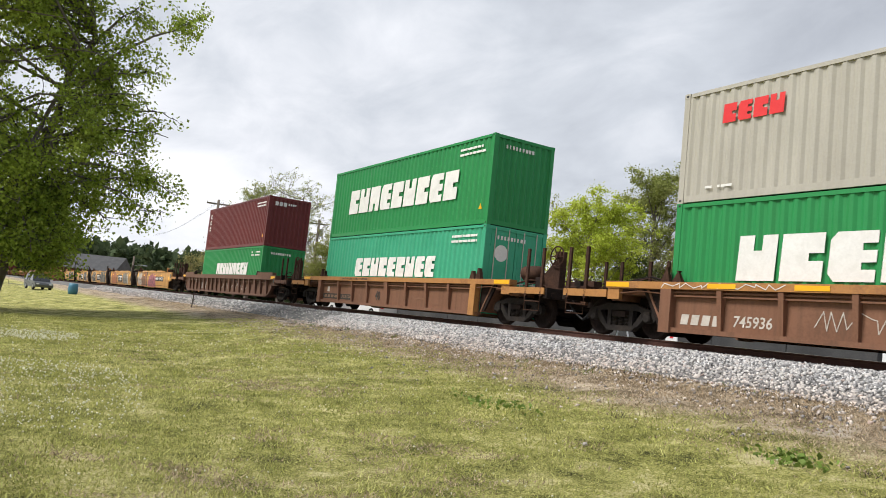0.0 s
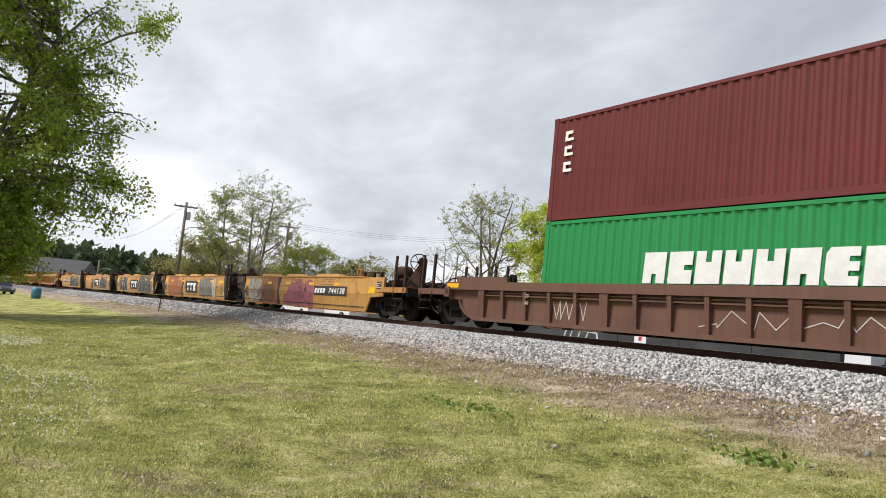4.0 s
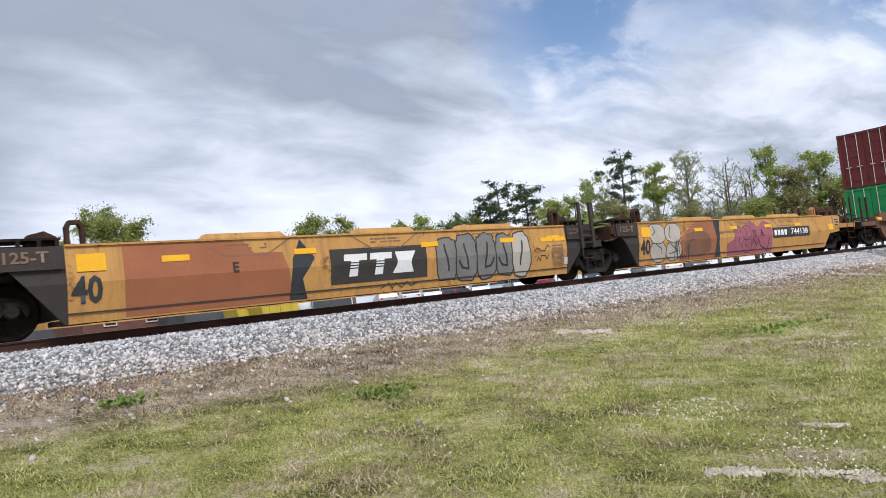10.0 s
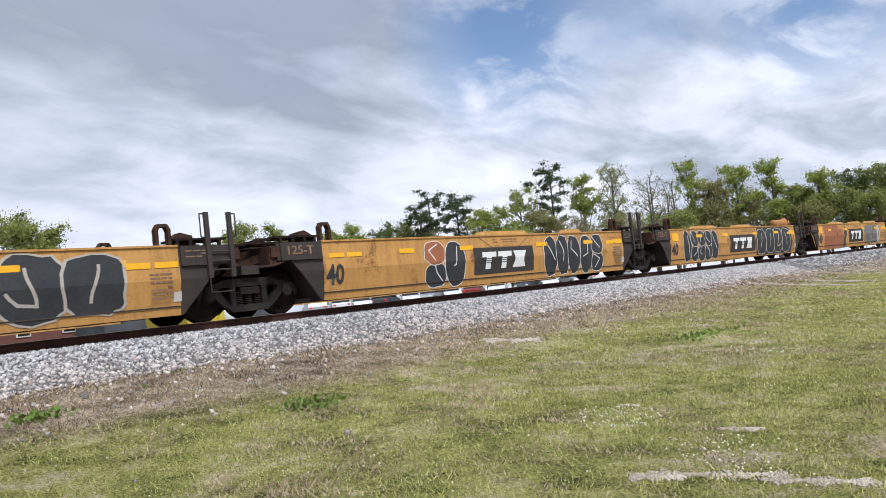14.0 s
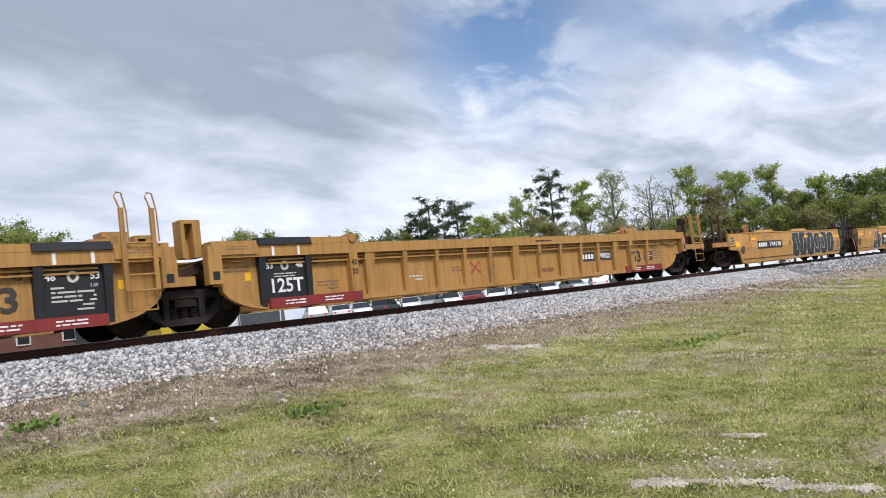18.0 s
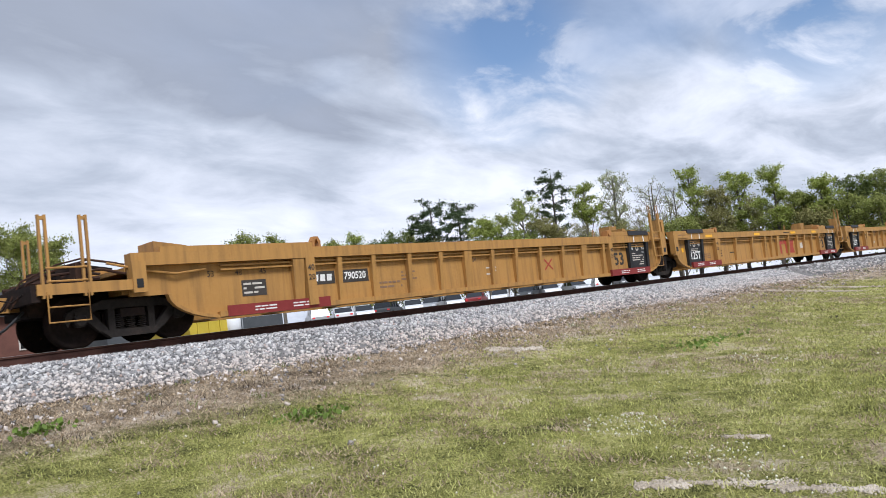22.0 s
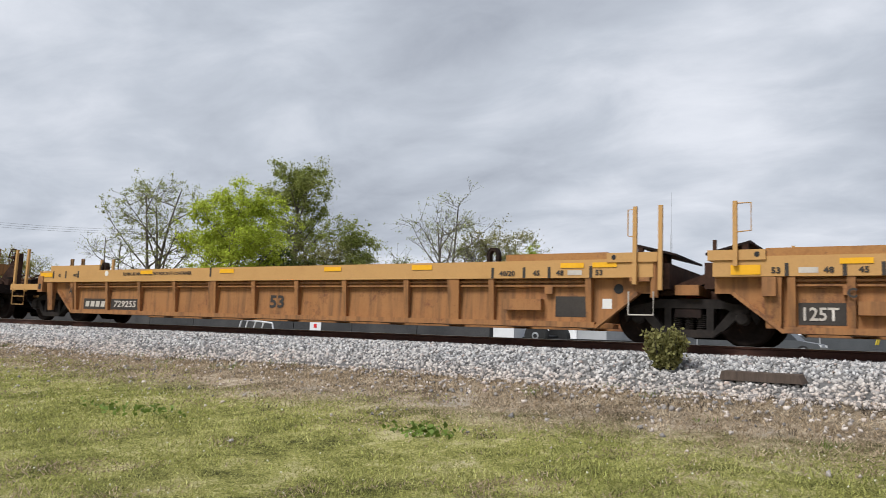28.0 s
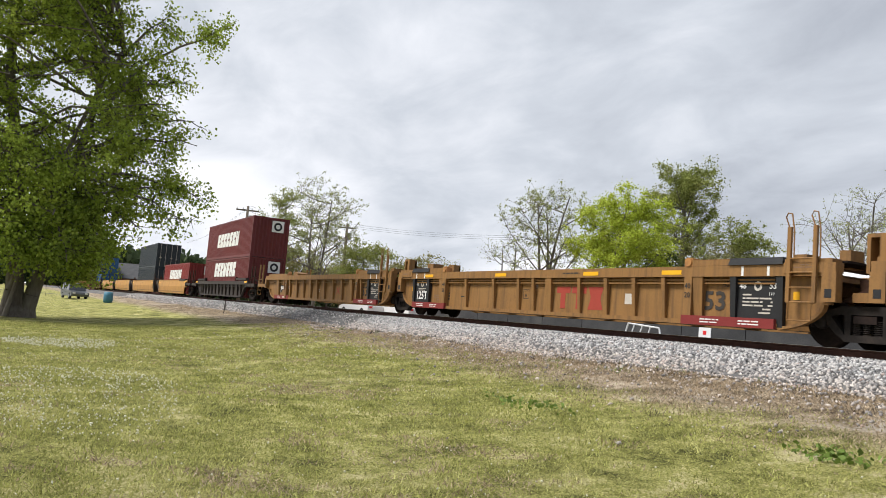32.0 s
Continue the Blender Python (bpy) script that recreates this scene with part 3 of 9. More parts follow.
def tree(x, y, H, R, base, leaf, leaf_mat, count, seed, label, bark="bark", limbs=12, twigs=7, stems=1, spread=0.45, wide=1.0, lean=(0, 0), name="tree", clump=0.5, group="", tr=None, z=None):
    """A tapered trunk with limbs and twigs, and leaves clustered round the twig ends."""
    rng = np.random.default_rng(seed)
    z0 = float(ground_z(x, y)) if z is None else z
    t = thing(name, x, y, z0, label, "tree", group)
    g, fine = Geo(), Geo()
    tips = []
    tr = tr or H * 0.017 + 0.04
    zc, hz = H * (base + 1) / 2, H * (1 - base) / 2
    for s in range(stems):
        w = 2 * math.pi * s / stems + rng.uniform(0, 1)
        off = np.array([math.cos(w), math.sin(w), 0]) * (0.0 if stems == 1 else 0.25)
        top = np.array([lean[0] + off[0] * H * spread * 0.6, lean[1] + off[1] * H * spread * 0.6, H * rng.uniform(0.78, 0.92)])
        trunk = curve_pts(off * 0.8 + np.array([0, 0, -0.15]), top, 0.05, rng, 9)
        tubes(g, trunk, tr * (1.0 if stems == 1 else 0.75), tr * 0.16, 8)
        flare = trunk[0] + np.array([0, 0, 0.02])
        g.tube(flare, trunk[0] + (trunk[1] - trunk[0]) * 0.3, tr * 1.45, tr * 0.9, 8, False)
        for i in range(limbs // stems):
            f = base * 0.75 + (0.97 - base * 0.75) * (i + rng.uniform(0, 1)) / (limbs // stems)
            k = f * 8
            p0 = trunk[int(k)] + (trunk[min(8, int(k) + 1)] - trunk[int(k)]) * (k - int(k))
            az = i * 2.399 + rng.uniform(-0.5, 0.5) + s
            zz = min(H * 0.99, p0[2] + rng.uniform(0.05, 0.5) * (H - p0[2]) + 0.04 * H)
            env = math.sqrt(max(0.05, 1 - ((zz - zc) / hz) ** 2)) if zz > zc else math.sqrt(max(0.25, 1 - ((zz - zc) / hz) ** 2 * 0.8))
            rr = R * env * rng.uniform(0.65, 1.08)
            p1 = np.array([p0[0] * 0.6 + rr * math.cos(az) * wide, p0[1] * 0.6 + rr * math.sin(az), zz])
            limb = curve_pts(p0, p1, 0.12, rng, 6)
            lr = tr * (0.42 - 0.22 * f)
            tubes(g, limb, lr, lr * 0.2, 5)
            tips.append(p1)
            for j in range(twigs):
                q = rng.uniform(0.25, 1.0) * 5
                a = limb[int(min(q, 4.99))] + (limb[min(5, int(q) + 1)] - limb[int(min(q, 4.99))]) * (q - int(q))
                d = rng.normal(0, 1, 3)
                d[2] = abs(d[2]) * 0.7 + 0.15
                b = a + d / np.linalg.norm(d) * R * rng.uniform(0.18, 0.42)
                tw = curve_pts(a, b, 0.15, rng, 4)
                tubes(fine, tw, lr * 0.28, 0.008 + H * 0.0004, 4)
                tips.append(b)
                for m in range(2 if count > 1700 else 5):
                    e = b + rng.normal(0, 1, 3) * R * 0.10 + (b - a) * 0.25
                    fine.tube(tw[2], e, lr * 0.12, 0.006 + H * 0.0003, 3, False)
                    tips.append(e)
    part("trunk", g, bark, t, smooth=True)
    part("branchwork", fine, bark, t, kind="stuff")
    if count:
        # full crowns carry rounded tufts on the twig ends, thin ones loose leaves on every spray
        full = count > 1700
        tips = np.array(tips)
        count = int(count * (4.0 if full else 6.5))
        pts, heart = tufts(tips, count, clump * (1.3 if full else 1.0), rng)
        part("crown", leaves_mesh("crown", pts, leaf * (0.47 if full else 0.42), rng, 0.0, heart), leaf_mat, t, kind="stuff")
    return t


def pine(x, y, H, R, seed, label, group=""):
    """A tall bare trunk with a ragged, flat-topped crown."""
    rng = np.random.default_rng(seed)
    t = thing("pine_tree", x, y, float(ground_z(x, y)), label, "tree", group)
    g, fine = Geo(), Geo()
    trunk = curve_pts(np.array([0, 0, -0.1]), np.array([rng.uniform(-.4, .4), 0, H * 0.97]), 0.02, rng, 8)
    tubes(g, trunk, 0.26, 0.06, 7)
    ends = []
    for i in range(20):
        f = 0.50 + 0.49 * (i / 20) ** 0.9
        k = min(f, 0.99) * 7
        p0 = trunk[int(k)] + (trunk[min(7, int(k) + 1)] - trunk[int(k)]) * (k - int(k))
        w = i * 2.4
        r = R * (1.0 - 0.6 * abs(f - 0.80) / 0.3) * rng.uniform(0.35, 1.15)
        p1 = p0 + np.array([math.cos(w) * r, math.sin(w) * r, rng.uniform(-0.1, 0.9)])
        tubes(fine, curve_pts(p0, p1, 0.1, rng, 4), 0.06, 0.02, 4)
        ends += [p1, p0 + (p1 - p0) * 0.62 + rng.normal(0, 0.2, 3), p1 + rng.normal(0, 0.5, 3), p0 + (p1 - p0) * 0.8 + rng.normal(0, 0.4, 3)]
    pts, heart = tufts(np.array(ends), 6000, 0.85, rng, 0.5)
    part("trunk", g, "bark_dark", t, smooth=True)
    part("branchwork", fine, "bark_dark", t, kind="stuff")
    part("crown", leaves_mesh("crown", pts, 0.24, rng, 0.0, heart), "leaf_pine", t, kind="stuff")
    return t


def at(az, d):
    a = radians(az)
    return -d * math.sin(a), d * math.cos(a)


def high(el, d, z0=-0.3):
    return d * math.tan(radians(el)) - 0.08 - z0


def build_trees():
    G = "trees behind the track"
    # az, el, d, R, base, leaf, material, count, options, label
    rows = [
        (70.2, 9.2, 70, 4.6, 0.22, 0.30, "leaf_pale", 1500, dict(limbs=16, twigs=8, stems=2, spread=0.7, clump=0.35), "half-bare spring tree with a few pale leaves"),
        (72.6, 8.3, 74, 2.4, 0.35, 0.30, "leaf_mid", 2600, dict(limbs=12, clump=0.5), "narrow leafy green tree beside a bare one"),
        (66.6, 5.2, 76, 3.0, 0.25, 0.32, "leaf_mid", 4200, dict(limbs=14, clump=0.6), "small round green tree behind the track"),
        (62.6, 4.3, 80, 3.6, 0.1, 0.36, "leaf_olive", 5000, dict(limbs=14, clump=0.7), "low round olive-green tree"),
        (60.2, 4.4, 84, 2.2, 0.2, 0.25, "leaf_pale", 350, dict(limbs=12, stems=2), "small bare grey tree"),
        (73.5, 4.2, 85, 4.5, 0.1, 0.36, "leaf_olive", 4200, dict(limbs=14, clump=0.8), "low olive thicket below the poles"),
        (69.0, 3.6, 85, 4.0, 0.1, 0.36, "leaf_olive", 3200, dict(limbs=14, clump=0.8), "low olive thicket below a bare tree"),
        (52.8, 11.0, 62, 4.0, 0.25, 0.28, "leaf_pale", 1600, dict(limbs=16, twigs=8, stems=3, spread=0.75, clump=0.35), "half-bare tree with thin pale leaves"),
        (55.8, 6.6, 64, 2.2, 0.2, 0.22, "leaf_pale", 260, dict(limbs=12, stems=2, spread=0.6), "small bare grey tree"),
        (47.6, 10.2, 56, 3.7, 0.18, 0.30, "leaf_bright", 13000, dict(limbs=22, twigs=8, clump=0.55), "round tree in bright lime-green leaf"),
        (43.2, 12.6, 62, 3.1, 0.2, 0.30, "leaf_mid", 8500, dict(limbs=22, twigs=7, clump=0.5), "tall green tree with an uneven crown"),
        (44.8, 6.2, 60, 2.6, 0.1, 0.30, "leaf_dark", 4200, dict(limbs=14, clump=0.6), "dark underwood between tall trees"),
        (41.4, 7.0, 60, 2.6, 0.1, 0.28, "leaf_olive", 2600, dict(limbs=14, stems=2, clump=0.5), "brownish underwood between tall trees"),
        (39.2, 8.1, 62, 2.7, 0.12, 0.30, "leaf_mid", 5600, dict(limbs=16, clump=0.55), "mid-green tree at the edge of a clump"),
        (36.7, 6.0, 66, 1.8, 0.2, 0.22, "leaf_pale", 300, dict(limbs=10, stems=2), "small bare whitish tree"),
        (32.4, 10.8, 62, 3.7, 0.2, 0.24, "leaf_pale", 900, dict(limbs=20, twigs=9, stems=3, spread=0.7, clump=0.3), "bare grey tree just coming into leaf"),
        (28.6, 8.4, 64, 3.6, 0.15, 0.28, "leaf_olive", 4200, dict(limbs=18, twigs=8, stems=2, clump=0.6), "olive-green tree with fine bare twigs"),
        (26.2, 7.1, 66, 2.0, 0.2, 0.30, "leaf_bright", 2600, dict(limbs=12, clump=0.5), "small bright green tree"),
        (35.2, 5.8, 70, 1.8, 0.1, 0.28, "leaf_dark", 1800, dict(limbs=10, clump=0.5), "small dark shrub behind the track"),
        (-16.8, 8.5, 82, 3.6, 0.3, 0.40, "leaf_mid", 7000, dict(limbs=20, twigs=7, clump=0.75), "round green tree standing alone"),
        (-14.2, 7.9, 82, 2.0, 0.3, 0.40, "leaf_mid", 2600, dict(limbs=12, clump=0.6), "small dark green tree beside a larger one"),
        (-31.3, 7.1, 90, 2.5, 0.25, 0.42, "leaf_mid", 3600, dict(limbs=16, clump=0.7), "round green tree far behind the yard"),
        (-33.9, 7.3, 90, 1.3, 0.4, 0.42, "leaf_mid", 1900, dict(limbs=10, twigs=5, clump=0.6), "narrow green tree far behind the yard"),
        (-18.9, 8.1, 84, 1.9, 0.3, 0.40, "leaf_mid", 2400, dict(limbs=12, clump=0.7), "small green tree beside a larger one"),
    ]
    for i, (az, el, d, R, base, leaf, lm, n, kw, lab) in enumerate(rows):
        x, y = at(az, d)
        tree(x, y, high(el, d), R, base, leaf, lm, n, 40 + i, lab, group=G, **kw)
    W = "woodland edge"
    rng = random.Random(9)
    line = [(-37.9, 6.0, 2.0, "leaf_mid"), (-39.4, 6.2, 2.2, "leaf_fresh"), (-41.9, 6.7, 3.0, "leaf_dark"), (-43.6, 6.3, 2.2, "leaf_mid"), (-49.2, 6.6, 1.9, "leaf_fresh"), (-50.4, 6.4, 1.8, "leaf_mid"), (-52.1, 7.9, 2.5, "leaf_fresh"), (-53.6, 6.2, 1.8, "leaf_olive"),
            (-56.9, 8.3, 2.1, "leaf_fresh"), (-59.1, 8.9, 2.4, "leaf_pale"), (-61.7, 7.7, 2.3, "bare"), (-63.0, 7.1, 1.6, "bare"), (-64.3, 8.1, 2.2, "leaf_fresh"), (-65.9, 6.5, 1.9, "leaf_olive"), (-67.5, 7.6, 2.0, "leaf_fresh"), (-69.7, 7.1, 2.0, "leaf_fresh"), (-71.2, 5.6, 1.8, "leaf_mid"),
            (-72.7, 6.2, 1.6, "leaf_fresh"), (-74.3, 5.4, 2.6, "leaf_dark"), (-75.9, 5.5, 2.2, "leaf_mid"), (-77.3, 5.9, 2.4, "leaf_dark"), (-79.2, 4.9, 2.8, "leaf_mid"), (-81.4, 4.4, 3.4, "leaf_dark"), (-83.6, 3.9, 4.0, "leaf_mid"), (-86.0, 3.5, 4.6, "leaf_mid")]
    names = {"leaf_fresh": "tall woodland tree in fresh light-green leaf", "leaf_mid": "green woodland tree behind the yard", "leaf_olive": "olive-brown woodland tree behind the yard", "leaf_dark": "dark green woodland tree behind the yard", "leaf_pale": "pale half-leafed tree above the woodland"}
    for i, (az, el, R, lm) in enumerate(line):
        d = 104 + rng.uniform(-5, 8)
        x, y = at(az, d)
        if lm == "bare":
            tree(x, y, high(el, d), R, 0.2, 0.3, "leaf_pale", 420, 90 + i, "bare grey tree at the woodland edge", limbs=20, twigs=8, stems=2, group=W)
        elif lm == "leaf_pale":
            tree(x, y, high(el, d), R, 0.3, 0.34, lm, 1690, 90 + i, names[lm], limbs=26, twigs=8, clump=0.5, group=W)
        else:
            tree(x, y, high(el, d), R, 0.26, 0.44, lm, 2600, 90 + i, names[lm], limbs=17, twigs=5, clump=0.62, group=W)
    for i in range(40):
        az = -36.8 - i * 1.24 - rng.uniform(0, 0.7)
        d = 98 + rng.uniform(-6, 14)
        x, y = at(az, d)
        lm = rng.choice(["leaf_mid", "leaf_olive", "leaf_olive", "leaf_fresh", "bare"]) if az > -74 else rng.choice(["leaf_mid", "leaf_fresh", "leaf_olive"])
        el = max(2.6, 4.7 + rng.uniform(-0.7, 0.7) - (0 if az > -70 else (abs(az) - 70) * 0.10))
        if lm == "bare":
            tree(x, y, high(el + 0.5, d), 2.4, 0.15, 0.3, "leaf_olive", 600, 150 + i, "bare brown undergrowth tree in the woodland", limbs=14, twigs=7, stems=2, group=W)
        else:
            tree(x, y, high(el - 0.4, d), 2.5, 0.06, 0.46, lm, 1750, 150 + i, {"leaf_mid": "green undergrowth tree in the woodland", "leaf_fresh": "light green undergrowth tree in the woodland", "leaf_olive": "brownish undergrowth tree in the woodland", "leaf_dark": "dark undergrowth tree in the woodland"}[lm], limbs=13, twigs=5, clump=0.75, group=W)
    for az, el, R, sd in ((-45.4, 8.0, 2.6, 1), (-47.5, 7.9, 2.6, 2), (-54.8, 9.0, 3.0, 3), (-44.6, 6.9, 2.0, 4)):
        d = 106
        x, y = at(az, d)
        pine(x, y, high(el, d), R, sd, "tall dark pine with a ragged crown", W)


build_trees()


def build_shade_tree():
    """The large tree on the lawn: several leaning trunks, hanging boughs on the side of the track."""
    rng = np.random.default_rng(77)
    bx, by = -38.0, 0.4
    z0 = float(ground_z(bx, by))
    t = thing("shade_tree", bx, by, z0, "large leafy shade tree with leaning trunks on the lawn", "tree")
    g, fine = Geo(), Geo()
    tips = []

    def strand(pts, r0, r1, n, k=9):
        """A bent stem through a few places, tapering."""
        p = np.array(pts, float)
        u = np.linspace(0, len(p) - 1, k)
        q = np.stack([np.interp(u, np.arange(len(p)), p[:, c]) for c in range(3)], -1)
        q[1:-1] = q[1:-1] * 0.5 + (q[:-2] + q[2:]) * 0.25
        q[1:-1] += rng.normal(0, 0.06, (k - 2, 3))
        tubes(g, q, r0, r1, n)
        return q

    def leafy(limb, n, reach, lr, droop=0.0):
        for j in range(n):
            q = rng.uniform(0.3, 1.0) * (len(limb) - 1)
            i = int(min(q, len(limb) - 1.01))
            a = limb[i] + (limb[i + 1] - limb[i]) * (q - i)
            d = rng.normal(0, 1, 3)
            d[2] = d[2] * 0.55 + 0.1 - droop
            b = a + d / np.linalg.norm(d) * reach * rng.uniform(0.4, 1.0)
            tubes(fine, curve_pts(a, b, 0.15, rng, 4), lr * 0.3, 0.010, 4)
            tips.append(b)
            for m in range(3):
                e = b + rng.normal(0, 0.32, 3) + np.array([0, 0, -droop * 0.3])
                fine.tube(a + (b - a) * 0.6, e, 0.013, 0.006, 3, False)
                tips.append(e)

    # trunks; the track lies towards +y
    stems = [([(0.3, -0.45, -0.2), (0.3, 0.1, 3.0), (0.4, 0.6, 5.4), (0.9, 1.6, 9.0), (0.6, 3.0, 12.6)], 0.22),
             ([(-0.2, 0.40, -0.2), (-0.2, 0.95, 3.2), (-0.4, 1.5, 6.5), (-0.6, 2.2, 10.0), (-0.8, 2.4, 15.0)], 0.34),
             ([(0.0, 0.0, -0.2), (-0.4, -0.4, 5.0), (-0.6, -1.5, 11.0), (-0.9, -1.7, 18.5)], 0.40),
             ([(-0.8, -1.2, -0.2), (-0.6, -2.6, 6.0), (0.3, -4.6, 11.0), (0.5, -6.0, 15.5)], 0.36)]
    trunks = []
    for p, r in stems:
        q = strand(p, r, r * 0.2, 9, 12)
        g.tube(q[0], q[0] + (q[1] - q[0]) * 0.5, r * 1.7, r * 0.95, 9, False)
        trunks.append(q)
    # a slim bare sapling stem forks from the foot
    fork = strand([(0.6, -0.4, -0.1), (0.6, 0.55, 4.6), (0.6, 0.85, 6.6)], 0.10, 0.05, 6)
    for e in ((0.5, 1.25, 9.8), (0.9, 0.4, 8.8), (0.3, 1.5, 7.8), (0.8, 0.95, 9.2), (0.5, 0.0, 7.6)):
        f0 = fork[rng.integers(5, 9)]
        limb = strand([f0, (np.array(e) + f0) / 2 + rng.normal(0, 0.15, 3), e], 0.045, 0.012, 5, 6)
        for j in range(5):
            a = limb[rng.integers(2, 6)]
            tubes(fine, curve_pts(a, a + rng.normal(0, 0.45, 3) + np.array([0, 0, 0.35]), 0.2, rng, 4), 0.016, 0.005, 3)
    # how far the crown reaches towards the track at each height above the foot
    edge_z = [1.8, 2.8, 4.4, 4.9, 6.6, 8.4, 10.4, 12.0, 13.2, 14.5, 17.5, 20.0]
    edge_y = [2.6, 3.9, 5.2, 6.8, 7.2, 6.8, 6.5, 5.2, 2.6, 2.1, 1.6, 0.4]
    count = 118
    for i in range(count):
        z = 3.0 + 16.5 * (i + rng.uniform(0, 1)) / count
        q = trunks[i % 4]
        zs = q[:, 2]
        z1 = max(2.0, z - rng.uniform(0.4, 2.4) if z > 6 else z + rng.uniform(0.5, 2.5))
        p0 = np.array([np.interp(z1, zs, q[:, c]) for c in range(3)])
        w = i * 2.4 + rng.uniform(-0.4, 0.4)
        s, c = math.sin(w), math.cos(w)
        right = np.interp(z, edge_z, edge_y) * rng.uniform(0.72, 0.98)
        left = 6.5 * math.sqrt(max(0.1, 1 - ((z - 9) / 11) ** 2)) * rng.uniform(0.6, 1.0)
        y1 = s * right if s > 0 else s * left
        p1 = np.array([c * 4.6 * rng.uniform(0.5, 1.0), y1, z])
        limb = strand([p0, p0 * 0.45 + p1 * 0.55 + np.array([0, 0, 0.5]), p1], 0.085, 0.02, 5, 7)
        leafy(limb, 9, 1.15, 0.07, 0.25 if z < 9 else 0.0)
    # long boughs over the track side
    for p0, p1, n in (((0.5, 2.2, 10.0), (0.8, 7.8, 15.0), 14), ((0.3, 2.6, 11.5), (0.6, 4.6, 14.4), 8), ((0.4, 2.0, 9.6), (0.4, 6.0, 11.6), 12), ((0.6, 1.6, 7.6), (1.0, 6.6, 8.6), 13), ((0.6, 1.6, 8.4), (0.2, 6.5, 9.9), 12),
                      ((0.5, 1.4, 6.6), (1.0, 6.9, 6.2), 13), ((0.3, 1.2, 6.4), (1.2, 6.4, 5.0), 12), ((0.2, 1.0, 5.4), (0.6, 4.6, 4.4), 11), ((0.3, 1.0, 4.8), (0.8, 3.6, 2.9), 10), ((-0.2, 0.9, 4.4), (0.4, 2.6, 2.2), 8), ((-0.2, -0.4, 5.4), (0.6, -2.6, 2.8), 10), ((-0.2, -0.6, 6.0), (1.0, -4.6, 3.4), 12), ((0.4, 0.6, 5.2), (3.2, 1.6, 2.5), 12), ((0.3, 0.2, 5.0), (2.8, -1.2, 2.3), 12), ((0.2, 1.0, 5.6), (2.4, 3.4, 2.8), 12), ((0.2, -0.8, 5.4), (2.6, -3.2, 2.6), 12),
                      ((0.3, 0.6, 4.6), (2.4, 0.6, 1.9), 14), ((0.3, 0.9, 4.8), (1.8, 2.2, 2.0), 14), ((0.2, -0.2, 4.8), (3.0, -2.2, 1.9), 14), ((0.3, 1.0, 5.0), (1.2, 3.2, 2.3), 12), ((0.2, -1.0, 5.0), (2.2, -4.4, 2.1), 14), ((0.4, 0.2, 4.4), (3.4, -0.4, 2.0), 14)):
        mid = (np.array(p0) + np.array(p1)) / 2 + np.array([0, 0, 0.45])
        limb = strand([p0, mid, p1], 0.10, 0.02, 6, 8)
        leafy(limb, n, 0.95, 0.08, 0.2)
    part("trunk", g, "bark", t, smooth=True)
    part("branchwork", fine, "bark_dark", t, kind="stuff")
    tips = np.array(tips)
    n = 120000
    weight = rng.uniform(0.1, 1.0, len(tips)) ** 1.5
    pick = rng.choice(len(tips), n, p=weight / weight.sum())
    pts = tips[pick] + np.clip(rng.normal(0, 1, (n, 3)), -1.8, 1.8) * np.array([0.24, 0.24, 0.20])
    pts = pts[pts[:, 2] > 1.5]
    part("crown", leaves_mesh("crown", pts, 0.15, rng, 0.5), "leaf_big", t, kind="stuff")


build_shade_tree()


def build_far_woods():
    """A wooded ridge on the horizon past the end of the straight."""
    rng = np.random.default_rng(12)
    pts = []
    for i in range(520):
        az = rng.uniform(60, 103)
        d = rng.uniform(420, 560)
        x, y = at(az, d)
        top = d * math.tan(radians(2.15 + 0.75 * math.sin((az - 66) / 30 * math.pi) * (az < 96))) * (0.82 + 0.26 * rng.uniform())
        n = 90
        u = rng.normal(0, 1, (n, 3))
        u /= np.linalg.norm(u, axis=1)[:, None]
        pts.append(np.array([x, y, 0]) + u * np.array([5, 5, top * 0.5]) * rng.uniform(0.6, 1.0, (n, 1)) + np.array([0, 0, top * 0.5]))
    m = leaves_mesh("far_woods", np.concatenate(pts), 4.6, rng)
    part("far_woods", m, "leaf_pine", None, "dark wooded ridge on the horizon", kind="stuff")


build_far_woods()


# ---------------------------------------------------------------- lawn and verge
M["blade"] = material("grass_blades", [(0.215, 0.23, 0.06), (0.39, 0.39, 0.125), (0.61, 0.57, 0.26)], 0.7, 0.8, fine=5, bump=0, island=0.42, trans=0.3, spec=0.15)
M["dryblade"] = material("dry_grass_stalks", [(0.25, 0.185, 0.115), (0.41, 0.32, 0.215), (0.55, 0.455, 0.33)], 1.2, 0.85, fine=6, bump=0, island=0.4, trans=0.2, spec=0.1)
M["weed"] = material("weed_leaves", [(0.12, 0.19, 0.03), (0.20, 0.28, 0.06)], 2.0, 0.7, fine=8, bump=0, island=0.3, trans=0.3)
M["deadweed"] = material("grey_brown_weed_stalks", [(0.05, 0.04, 0.03), (0.11, 0.085, 0.065)], 2.0, 0.9, fine=8, bump=0, island=0.3)
M["flower"] = material("white_clover_heads", [(0.58, 0.56, 0.38), (0.74, 0.72, 0.58)], 3.0, 0.8, bump=0)
M["sand"] = material("pale_sandy_soil", [(0.20, 0.16, 0.11), (0.42, 0.36, 0.28), (0.62, 0.55, 0.46)], 2.0, 0.95, fine=25, bump=0.5)


